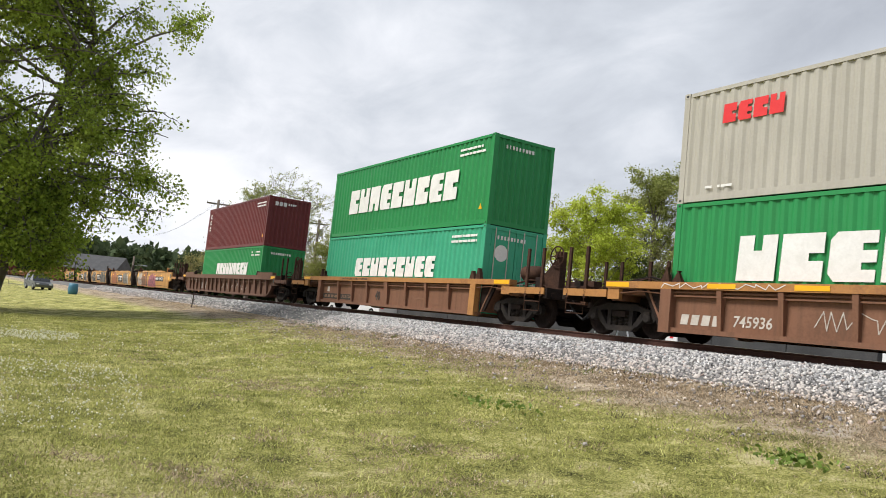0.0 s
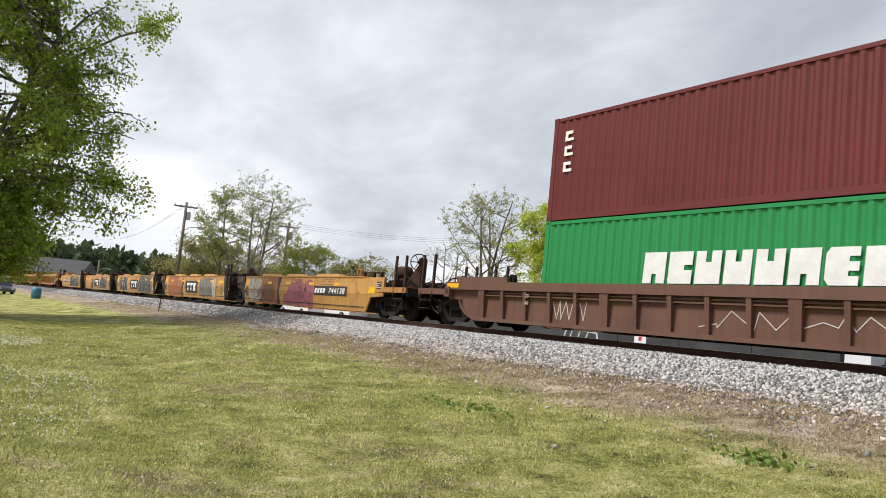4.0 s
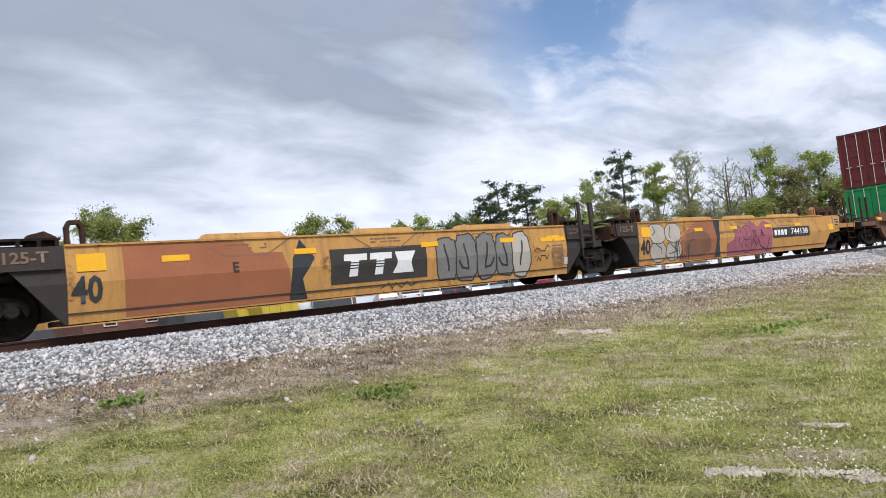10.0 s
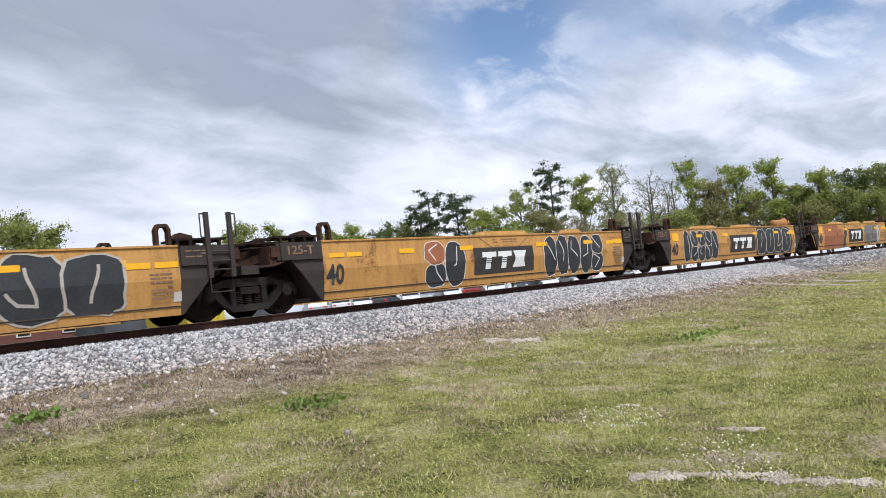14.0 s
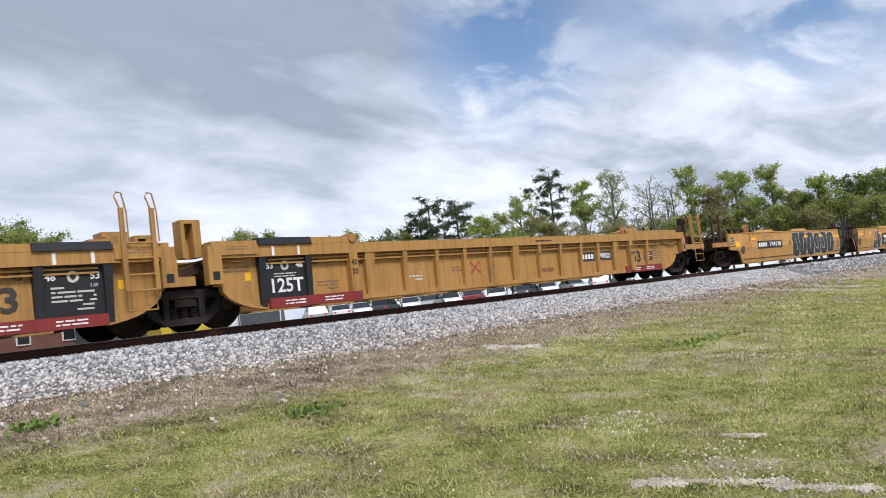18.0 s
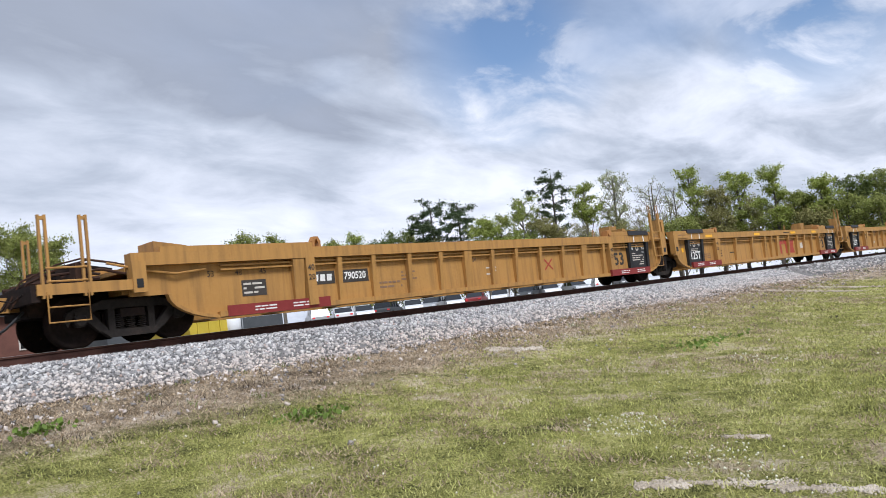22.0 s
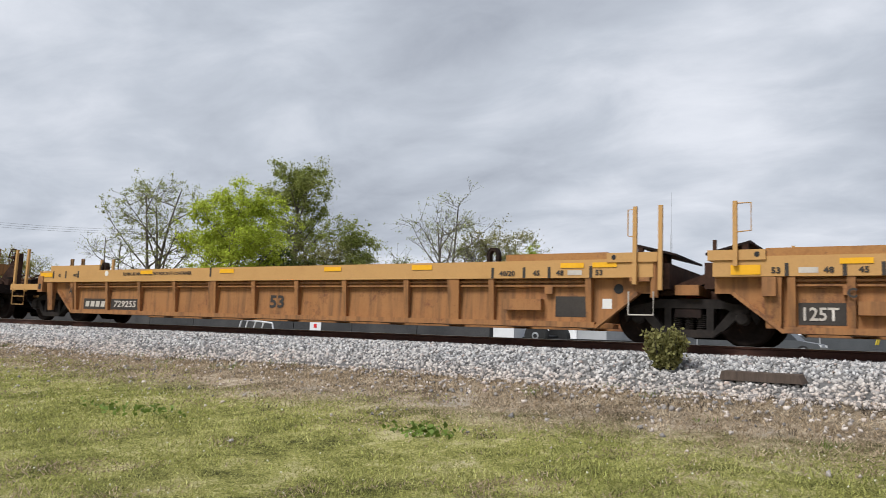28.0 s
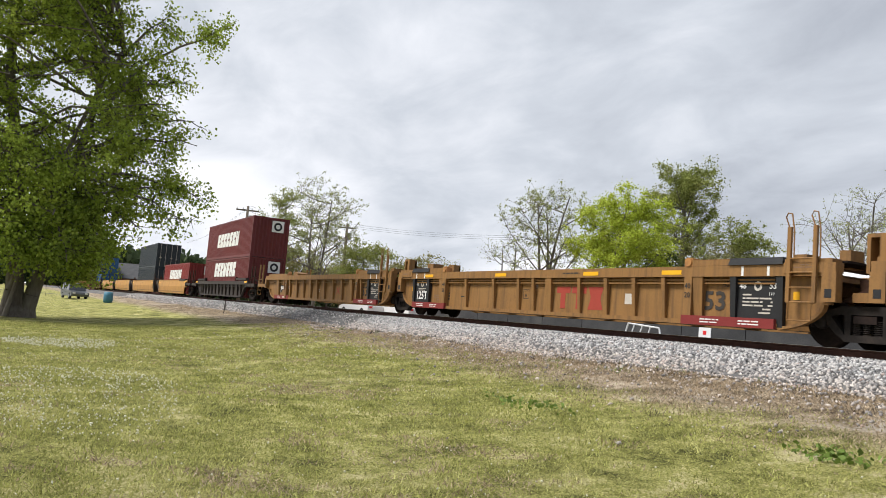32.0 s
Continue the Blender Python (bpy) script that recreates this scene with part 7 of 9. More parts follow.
M["teal_spray"] = material("turquoise_spray_paint", [(0.11, 0.24, 0.21), (0.19, 0.36, 0.32)], 1.5, 0.6, bump=0.02)
M["whiteline"] = material("white_spray_lines", [(0.55, 0.52, 0.48), (0.72, 0.69, 0.65)], 2.0, 0.6, bump=0.02)
M["brownprint"] = material("faded_brown_stencil", [(0.17, 0.10, 0.06), (0.24, 0.15, 0.095)], 2.0, 0.7, bump=0.02)
M["sheetbrown"] = material("brown_primer_patch", [(0.15, 0.075, 0.045), (0.22, 0.11, 0.065)], 1.0, 0.7, bump=0.04)
CREASE = 0.82


def clip(poly, keep):
    """The part of an outline above or below the crease of a smooth side."""
    out = []
    for (x0, z0), (x1, z1) in zip(poly, poly[1:] + poly[:1]):
        a, b = keep(z0), keep(z1)
        if a:
            out.append((x0, z0))
        if a != b and z0 != z1:
            k = (CREASE - z0) / (z1 - z0)
            out.append((x0 + (x1 - x0) * k, CREASE))
    return out


def patch(g, poly, lift, face):
    """Adds an outline to g as a thin film of paint on a car's side; face: y of a flat side, or None for the smooth sides."""
    if face is not None:
        k = len(g.v)
        g.v += [(x, face - lift, z) for x, z in poly]
        g.f.append(tuple(range(k, k + len(poly))))
        return
    for keep in ((lambda z: z >= CREASE), (lambda z: z < CREASE)):
        q = clip(poly, keep)
        if len(q) > 2:
            k = len(g.v)
            g.v += [(x, y_smooth(z) - lift, z) for x, z in q]
            g.f.append(tuple(range(k, k + len(q))))


def paint(car, polys, mat, lift=0.005, face=None, name="painted_mark", label=""):
    g = Geo()
    dx = SHIFT.get(car, 0.0)
    for p in polys:
        patch(g, [(x + dx, z) for x, z in p], lift, face)
    return part(name, g, mat, car, label, kind="stuff" if name in ("spray_line", "scrawl", "spray_band", "trade_mark_stripe") else "")


def rect(x0, x1, z0, z1):
    return [(x0, z0), (x1, z0), (x1, z1), (x0, z1)]


def blobby(cx, cz, rx, rz, rng, n=18, p=2.4):
    out = []
    for i in range(n):
        w = 2 * math.pi * i / n
        c, s = math.cos(w), math.sin(w)
        k = 1 + rng.uniform(-0.07, 0.07)
        out.append((cx + rx * k * math.copysign(abs(c) ** (2 / p), c), cz + rz * k * math.copysign(abs(s) ** (2 / p), s)))
    return out


def stroke(pts, w):
    out = []
    for (x0, z0), (x1, z1) in zip(pts, pts[1:]):
        d = math.hypot(x1 - x0, z1 - z0) or 1
        nx, nz = -(z1 - z0) / d * w / 2, (x1 - x0) / d * w / 2
        ex, ez = (x1 - x0) / d * w * 0.4, (z1 - z0) / d * w * 0.4
        out.append([(x0 - nx - ex, z0 - nz - ez), (x1 - nx + ex, z1 - nz + ez), (x1 + nx + ex, z1 + nz + ez), (x0 + nx - ex, z0 + nz - ez)])
    return out


def bubbles(car, x0, x1, z0, z1, n, fills, line, seed, face=None, tall=False):
    """A row of swollen spray-painted shapes with a pale outline, overlapping, filling the given stretch."""
    rng = random.Random(seed)
    w = (x1 - x0) / n
    for i in range(n):
        cx = x0 + (i + 0.5) * w + rng.uniform(-0.06, 0.06)
        for up in (0, 1) if rng.random() < 0.6 and not tall else (2,):
            if up == 2:
                cz, rz = (z0 + z1) / 2, (z1 - z0) / 2
            else:
                rz = (z1 - z0) * 0.27
                cz = z0 + rz if up == 0 else z1 - rz
            b = blobby(cx, cz, w * 0.56, rz * (rng.uniform(0.86, 1.0) if tall else 1.0), rng, 24 if tall else 18, 3.2 if tall else 2.4)
            k = 0.004 + 0.0016 * i + 0.0008 * (up % 2)
            paint(car, [b], line, k, face, "spray_outline")
            paint(car, [[(cx + (x - cx) * (0.90 if tall else 0.94), cz + (z - cz) * (1 - (0.035 if tall else 0.022) / rz)) for x, z in b]], rng.choice(fills), k + 0.0006, face, "spray_fill")
            pts = [(cx + rng.uniform(-0.35, 0.35) * w, cz + rz * 0.7), (cx + rng.uniform(-0.3, 0.3) * w, cz + rng.uniform(-0.2, 0.3) * rz), (cx + rng.uniform(-0.35, 0.35) * w, cz - rz * rng.uniform(0.1, 0.6))]
            if tall:
                q = rng.choice((-1, 1))
                pts = [(cx + q * w * 0.08 * math.cos(3.2 * f), cz + rz * (0.55 - 1.0 * f)) for f in np.linspace(0, 1, 8)]
                if rng.random() < 0.5:
                    pts += [(cx + q * w * (0.1 + 0.28 * f), cz - rz * 0.45 + rz * 0.35 * f * f) for f in (0.4, 0.8, 1.0)]
            paint(car, stroke(pts, 0.055 if tall else 0.03), line, k + 0.0012, face, "spray_line")


def scrawl(car, x0, x1, z0, z1, n, mat, seed, w=0.025, face=None, lift=0.011):
    rng = random.Random(seed)
    pts = []
    for i in range(n):
        pts.append((x0 + (x1 - x0) * (i + rng.uniform(-0.5, 0.6)) / n, rng.uniform(z0, z1) if rng.random() < 0.4 else (z1 if i % 2 else z0)))
    paint(car, stroke(pts, w), mat, lift, face, "scrawl")


def slab_letters(car, x0, x1, z0, z1, n, mat, lift, face, seed, lean=0.18, slot=True):
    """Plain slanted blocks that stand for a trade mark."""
    rng = random.Random(seed)
    w, h = (x1 - x0) / n, z1 - z0
    polys = []

    def par(a, b, c, d):
        polys.append([(a + lean * (c - z0), c), (b + lean * (c - z0), c), (b + lean * (d - z0), d), (a + lean * (d - z0), d)])
    for i in range(n):
        a, b = x0 + i * w + 0.02 * w, x0 + (i + 1) * w - 0.10 * w
        flat = ((0, 1), (0, .70), (.30, .70), (.30, 0), (.66, 0), (.66, .70), (1, .70), (1, 1)) if i % 3 < 2 else ((0, 0), (1, 0), (.84, .42), (.84, .58), (1, 1), (0, 1), (.16, .58), (.16, .42))
        paint(car, [[(a + u * (b - a) + lean * v * h, z0 + v * h) for u, v in flat]], mat, lift, face, "trade_mark")
    if slot:
        paint(car, [[(x0 + 0.1 * w, z0 + f * h), (x1 - 1.3 * w, z0 + f * h), (x1 - 1.3 * w, z0 + (f + 0.05) * h), (x0 + 0.1 * w, z0 + (f + 0.05) * h)] for f in (0.34, 0.46, 0.58)], "plateblack", lift + 0.001, face, "trade_mark_stripe")


def side_text(car, s, x, z, size, mat, bold=0.0, shear=0.0, width=1.0, face=None, lift=0.010, outline=False):
    """Writing that lies on a car's near side."""
    me = words(s, size, bold, shear, width).copy()
    me.materials.clear()
    if face is None:
        bm = bmesh.new()
        bm.from_mesh(me)
        bmesh.ops.bisect_plane(bm, geom=bm.verts[:] + bm.edges[:] + bm.faces[:], plane_co=(0, 0, CREASE - z), plane_no=(0, 0, 1))
        bm.to_mesh(me)
        bm.free()
    n = len(me.vertices)
    co = np.empty(n * 3, np.float32)
    me.vertices.foreach_get("co", co)
    co = co.reshape(-1, 3)
    co[:, 0] += x + SHIFT.get(car, 0.0)
    co[:, 2] += z
    co[:, 1] = (face if face is not None else -np.interp(co[:, 2], (0.15, 0.82, 1.6), (1.35, 1.47, 1.43))) - lift
    me.vertices.foreach_set("co", co.ravel())
    return part("lettering", me, mat, car)


def reflectors(car, xs, z, w=0.5, h=0.11, face=None):
    for x in xs:
        paint(car, [rect(x - w / 2, x + w / 2, z - h / 2, z + h / 2)], "reflector", 0.012, face, "reflector", "yellow reflective stripe")


def number_plate(car, x0, x1, z0, z1, digits, face, mat="white", rib=None):
    """Black panel with company bars and the car's number; rib: where a rib parts the two."""
    w, h = x1 - x0, z1 - z0
    cut = rib if rib is not None else x0 + 0.40 * w
    gap = 0.08 if rib is not None else 0.0
    for a, b in ((x0, cut - gap), (cut + gap, x1)):
        paint(car, [rect(a, b, z0, z1)], "plateblack", 0.006, face, "marking_panel", "faded black marking panel")
    b = (cut - gap - x0) / 4.6
    for i in range(4):
        a = x0 + b * (0.36 + i)
        paint(car, [[(a, z0 + 0.24 * h), (a + b * 0.72, z0 + 0.24 * h), (a + b * 0.82, z1 - 0.24 * h), (a + b * 0.10, z1 - 0.24 * h)]], mat, 0.009, face, "mark_bar")
    wide = (x1 - cut - gap) * 0.88 / (6 * 0.56 * h * 0.80)
    side_text(car, digits, (cut + gap + x1) / 2, (z0 + z1) / 2, h * 0.80, mat, 0.005, 0.12, wide, face, 0.010)


def hoop(g, x, y, z0, z1, r=0.016, w=0.16):
    g.pipe([(x - w / 2, y, z0), (x - w / 2, y, z1 - 0.06), (x - w / 2 + 0.05, y, z1), (x + w / 2 - 0.05, y, z1), (x + w / 2, y, z1 - 0.06), (x + w / 2, y, z0)], r)


def steps(car, x0, x1, y, z0, z1, mat, n=2):
    """A stirrup of bent rod below a platform."""
    part("stirrup", Geo().sweep([(x0, y, z1), (x0, y, z0), (x1, y, z0), (x1, y, z1)], 0.016), mat, car)
    for i in range(1, n):
        z = z0 + (z1 - z0) * i / n
        part("step_rung", Geo().tube((x0, y, z), (x1, y, z), 0.014, n=6), mat, car)


def joint_gear(car, L, s, style, mats, zt):
    """What stands on a unit's end above a shared truck; places are counted from the joint."""
    main, sill, endm = mats
    X = lambda d: s * (L / 2 - d)

    def block(name, d0, d1, y0, y1, z0, z1, mat, label=""):
        return part(name, Geo().box(min(X(d0), X(d1)), max(X(d0), X(d1)), y0, y1, z0, z1), mat, car, label)

    if s < 0:
        # cast connector that joins the two units, and the arm above it
        part("articulated_connector", Geo().prism([(X(0.75), 0.72), (X(-0.75), 0.72), (X(-0.6), 0.98), (X(-0.15), 1.12), (X(0.3), 1.12), (X(0.75), 1.0)], -0.36, 0.36), "rustgear", car, "rusty cast connector between two units")
        part("side_bearing_arm", Geo().prism([(X(0.55), 1.16), (X(0.45), 1.30), (X(-0.30), 1.02), (X(-0.55), 0.86), (X(-0.35), 0.84)], -0.98, -0.80), "rustgear", car)
    if style == "smooth":
        block("end_plate", 0.57, 1.60, -1.50, -1.40, zt - 0.34, zt + 0.01, "darkgrey")
        block("end_plate", 0.57, 1.60, 1.40, 1.50, zt - 0.34, zt + 0.01, "darkgrey")
        block("plate_edge", 0.57, 1.60, -1.515, -1.50, zt - 0.36, zt - 0.32, "darkgrey")
        block("end_box", 0.35, 0.62, -1.40, 1.40, zt - 0.42, zt - 0.04, "rustgear")
        block("pocket_box", 0.36, 0.56, -1.46, -1.40, zt - 0.28, zt - 0.08, "rustgear")
        for y in (-1.30, 1.30):
            guide(car, X(1.84), y, zt + 0.02, "rustgear", 0.30, 0.42)
            part("guide_roll", Geo().prism([(X(1.62), zt + 0.02), (X(1.12), zt + 0.05), (X(1.18), zt + 0.24), (X(1.42), zt + 0.30), (X(1.60), zt + 0.20)], y * 0.82 - 0.11, y * 0.82 + 0.11), "rustgear", car)
        for y in (-1.05, 0.0, 0.95):
            block("running_board", 0.55, 1.62, y - 0.28, y + 0.28, zt + 0.13, zt + 0.17, "dirtysteel")
        for d in (0.7, 1.0, 1.3, 1.56):
            block("board_support", d - 0.03, d + 0.03, -1.34, -1.28, zt, zt + 0.13, "dirtysteel")
        if s < 0:
            # walkway that bridges the gap, dipping to the next unit
            for y in (-0.95, 0.0, 0.85):
                part("bridge_plate", Geo().prism([(X(0.56), zt + 0.17), (X(-0.36), zt + 0.03), (X(-0.36), zt - 0.02), (X(0.56), zt + 0.12)], y - 0.26, y + 0.26), "dirtysteel", car)
            side_text(car, "125-T", X(1.03), zt - 0.165, 0.25, "brownprint", 0.006, 0, 1.15, -1.50)
            part("air_hose", Geo().sweep([(X(1.0), -1.42, zt - 0.04), (X(0.85), -1.46, zt - 0.2), (X(0.75), -1.45, zt - 0.34), (X(0.45), -1.42, zt - 0.44), (X(0.1), -1.38, zt - 0.46)], 0.026), "rustgear", car)
            side_text(car, "40", X(1.93), 0.68, 0.60, "sprayblack", 0.018, 0, 0.80)
            if L > 15.5 and main == "gold" and abs(L - 15.45) > 0.04:
                paint(car, [rect(X(1.79), X(2.25), 1.0, 1.29)], "reflector", 0.014, None, "reflector", "large yellow reflector")
            else:
                reflectors(car, [X(2.0), X(2.5)], 1.12, 0.42, 0.10)
        else:
            for d, q in ((1.06, -1), (0.58, 1)):
                g = Geo().box(X(d) - 0.045, X(d) + 0.045, -1.57, -1.51, 0.80, 2.05)
                g.pipe([(X(d), -1.54, 2.02), (X(d) + q * 0.13, -1.54, 2.02), (X(d) + q * 0.13, -1.54, 1.58), (X(d), -1.54, 1.56)], 0.014)
                part("grab_post", g, "darkgrey", car)
            for z in (1.30, 1.12, 0.95):
                part("step_rung", Geo().tube((X(1.06), -1.55, z), (X(0.58), -1.55, z), 0.017, n=6), "darkgrey", car)
            steps(car, X(1.08), X(0.62), -1.55, 0.53, 0.95, "darkgrey", 1)
            part("far_post", Geo().box(X(0.6) - 0.04, X(0.6) + 0.04, 1.5, 1.56, 0.8, 1.75), "darkgrey", car)
            bars(car, X(1.3), zt - 0.14, -1.503, 0.42, 0.16, 3, "brownprint", 4, 0.8)
            part("chain", Geo().sweep([(X(0.5), -0.7, zt + 0.10), (X(0.25), -0.7, zt + 0.02), (X(-0.05), -0.7, zt), (X(-0.35), -0.7, zt + 0.04)], 0.02), "dirtysteel", car)
            reflectors(car, [X(1.88), X(2.40)], 1.10, 0.44, 0.11)
            bars(car, X(2.0), 0.72, -1.474, 0.42, 0.50, 7, "brownprint", 11, 0.85)
            paint(car, [rect(X(1.70) - 0.08, X(1.70) + 0.08, 0.42, 0.60)], "oldwhite", 0.012, None, "paper_placard")
        return
    if style == "arch":
        # end sill beam and boxed corner with its pocket
        block("end_sill_beam", 0.33, 1.42, -1.53, -1.28, 1.37, zt + 0.02, main)
        block("end_sill_cap", 0.42, 1.42, -1.50, -1.20, zt + 0.02, zt + 0.10, main)
        bars(car, X(0.95), 1.50, -1.533, 0.5, 0.09, 2, "brownprint", 8, 0.85)
        block("corner_box", 0.31, 0.60, -1.54, -1.34, 0.82, 1.37, main)
        block("corner_pocket", 0.39, 0.53, -1.546, -1.54, 0.90, 1.06, "black")
        block("walk_plate", 0.35, 1.40, -1.15, 1.15, zt + 0.05, zt + 0.09, "dirtysteel")
        paint(car, [rect(X(1.25) - 0.07, X(1.25) + 0.07, 0.86, 1.02)], "reflector", 0.004, -1.33, "paper_placard")
        # black panel between two ribs under a black cap
        x0, x1 = sorted((X(1.46), X(2.72)))
        part("end_panel", Geo().box(x0 + 0.05, x1 - 0.05, -1.39, -1.34, 0.30, zt - 0.24), "black", car, "black painted end panel")
        for d in (1.53, 2.65):
            part("panel_rib", Geo().hexa([(X(d) - 0.06, -1.43, 0.30), (X(d) + 0.06, -1.43, 0.30), (X(d) + 0.06, -1.34, 0.30), (X(d) - 0.06, -1.34, 0.30)], [(X(d) - 0.08, -1.50, zt), (X(d) + 0.08, -1.50, zt), (X(d) + 0.08, -1.34, zt), (X(d) - 0.08, -1.34, zt)]), "black", car)
        part("panel_cap", Geo().hexa([(x0 - 0.02, -1.54, zt + 0.004), (x1 + 0.02, -1.54, zt + 0.004), (x1 + 0.02, -1.25, zt + 0.004), (x0 - 0.02, -1.25, zt + 0.004)], [(x0, -1.50, zt + 0.15), (x1, -1.50, zt + 0.15), (x1, -1.27, zt + 0.15), (x0, -1.27, zt + 0.15)]), "black", car)
        for d in (1.78, 2.40):
            paint(car, [rect(X(d) - 0.03, X(d) + 0.03, zt - 0.22, zt - 0.02)], "white", 0.004, -1.50, "white_mark")
        block("top_beam", 2.74, 3.76, -1.50, -1.27, zt + 0.004, zt + 0.14, main)
        part("hinge", Geo().tube((X(3.85), -1.53, zt + 0.10), (X(3.85), -1.25, zt + 0.10), 0.10, n=10).box(X(3.85) - 0.12, X(3.85) + 0.12, -1.5, -1.3, zt, zt + 0.18), "tan_sill", car)
        block("heavy_rib", 3.74, 3.96, -1.50, -1.33, 0.30, zt - 0.23, main)
        x0, x1 = sorted((X(1.60), X(3.99)))
        part("warning_plate", Geo().box(x0, x1, -1.515, -1.43, 0.26, 0.46), "redplate", car, "maroon warning plate")
        bars(car, X(2.2), 0.36, -1.518, 0.5, 0.12, 2, "white", 3, 0.9)
        bars(car, X(3.2), 0.36, -1.518, 0.5, 0.12, 2, "white", 4, 0.9)
        side_text(car, "40", X(3.85), 1.10, 0.17, "plateblack", 0.002, 0, 1, -1.50)
        side_text(car, "20", X(3.85), 0.90, 0.17, "plateblack", 0.002, 0, 1, -1.50)
        mid = X(2.09)
        paint(car, [blobby(mid, 1.12, 0.10, 0.10, random.Random(1), 16, 2)], "oldwhite", 0.004, -1.39, "round_mark")
        paint(car, [blobby(mid, 1.12, 0.05, 0.05, random.Random(2), 12, 2)], "black", 0.006, -1.39, "round_mark")
        side_text(car, "48", mid + 0.36 if s < 0 else mid - 0.36, 1.12, 0.17, "white", 0.003, 0, 1, -1.39)
        side_text(car, "53", mid - 0.36 if s < 0 else mid + 0.36, 1.12, 0.17, "white", 0.003, 0, 1, -1.39)
        if s > 0:
            bars(car, mid, 0.76, -1.397, 0.72, 0.44, 6, "oldwhite", 5, 0.85)
            side_text(car, "110", mid + 0.33, 0.96, 0.09, "white", 0, 0, 1, -1.39)
            side_text(car, "53", X(3.22), 0.78, 0.56, "plateblack", 0.014, 0, 1.15, -1.33)
            side_text(car, "45", X(2.93), 1.16, 0.18, "plateblack", 0.003, 0, 1, -1.33)
            # tall rails of the ladder with bent hand loops
            for d, q in ((1.27, -1), (0.72, 1)):
                g = Geo().box(X(d) - 0.04, X(d) + 0.04, -1.60, -1.54, 0.80, 2.26)
                g.sweep([(X(d), -1.57, 2.20), (X(d) - 0.10, -1.57, 2.46), (X(d) - 0.06, -1.57, 2.54), (X(d) + 0.03, -1.57, 2.52), (X(d) + 0.09, -1.57, 2.2), (X(d) + 0.10, -1.57, 1.66), (X(d), -1.57, 1.64)], 0.015)
                part("grab_post", g, main, car)
            for z in (1.64, 1.37, 1.08, 0.80):
                part("step_rung", Geo().tube((X(1.30), -1.58, z), (X(0.69), -1.58, z), 0.018, n=6), main, car)
            steps(car, X(1.26), X(0.76), -1.58, 0.45, 0.82, main, 1)
            for y, d0, d1, h in ((0.55, 0.35, 0.85, 0.58), (-0.75, 1.32, 1.62, 0.26), (-0.1, 0.82, 1.05, 0.40)):
                block("container_guide", d0, d1, y - 0.22, y + 0.22, zt + 0.04, zt + h, main)
            part("connector_shield", Geo().prism([(X(0.35), 1.30), (X(-0.05), 1.30), (X(-0.25), 0.95), (X(0.3), 0.80)], -0.75, -0.55), "rustgear", car)
        else:
            side_text(car, "125T", mid, 0.70, 0.40, "white", 0.008, 0, 1.0, -1.39)
            bars(car, mid, 0.93, -1.397, 0.55, 0.11, 2, "oldwhite", 6, 0.85)
            side_text(car, "45", X(2.90), 1.16, 0.16, "plateblack", 0.002, 0, 1, -1.33)
            bars(car, X(3.2), 0.66, -1.336, 0.55, 0.22, 3, "brownprint", 7, 0.85)
            bars(car, X(1.0), 1.10, -1.336, 0.6, 0.14, 2, "brownprint", 9, 0.7)
            for y in (-1.0, 1.0):
                g = Geo()
                a, b = sorted((X(0.02), X(0.42)))
                g.box(a, a + 0.07, y - 0.16, y + 0.16, zt - 0.16, zt + 0.50).box(b - 0.16, b, y - 0.16, y + 0.16, zt - 0.16, zt + 0.50).box(a, b, y - 0.16, y + 0.16, zt + 0.50, zt + 0.57).box(a, b, y + 0.08, y + 0.16, zt - 0.16, zt + 0.5)
                part("container_guide", g, main, car)
            g = Geo()
            hoop(g, X(-0.2), 1.45, 0.9, 2.15, 0.018, 0.13)
            part("grab_post", g, main, car)
            part("air_hose", Geo().sweep([(X(1.3), -1.40, 1.30), (X(1.0), -1.42, 1.24), (X(0.7), -1.40, 1.28)], 0.02), main, car)
        return
    # faded orange units
    block("corner_cap", 0.42, 1.33, -1.53, -1.30, 1.40, 1.57, sill)
    part("cap_hole", Geo().turned([(0, 0), (0, 0.045), (0.004, 0.045), (0.004, 0)], 10, "y", (X(1.2), -1.535, 1.49)), "black", car)
    block("top_beam", 1.33, 3.38, -1.49, -1.28, zt, zt + 0.13, "tan_sill", "weathered beam on the top sill")
    guide(car, X(3.69), -1.40, zt, "dirtysteel", 0.26, 0.28)
    block("tool_box", 2.63, 3.42, -1.47, -1.34, 0.53, 0.74, main)
    part("air_line", Geo().sweep([(X(3.6), -1.36, 0.92), (X(2.9), -1.37, 0.98), (X(2.0), -1.36, 0.96)], 0.014), main, car)
    block("fitting", 2.42, 2.58, -1.42, -1.34, 0.84, 0.98, main)
    for i, (txt, d) in enumerate((("53", 1.48), ("48", 2.24), ("45", 2.72), ("40/20", 3.34))):
        side_text(car, txt, X(d), 1.22, 0.13, "plateblack", 0.004, 0, 1.15, -1.50)
    for d in (1.64, 2.46, 2.98, 3.66):
        paint(car, [rect(X(d) - 0.03, X(d) + 0.03, 1.13, 1.34)], "plateblack", 0.005, -1.50, "tick_mark")
    paint(car, [rect(X(1.95) - 0.14, X(1.95) + 0.14, 1.18, 1.27)], "oldwhite", 0.005, -1.50, "data_plate")
    block("end_box", 0.30, 0.55, -1.20, 1.20, 0.95, 1.40, "rustgear")
    part("canopy_plate", Geo().prism([(X(0.25), zt + 0.10), (X(1.0), zt + 0.30), (X(1.0), zt + 0.34), (X(0.25), zt + 0.14)], -0.95, 0.95), "dirtysteel", car)
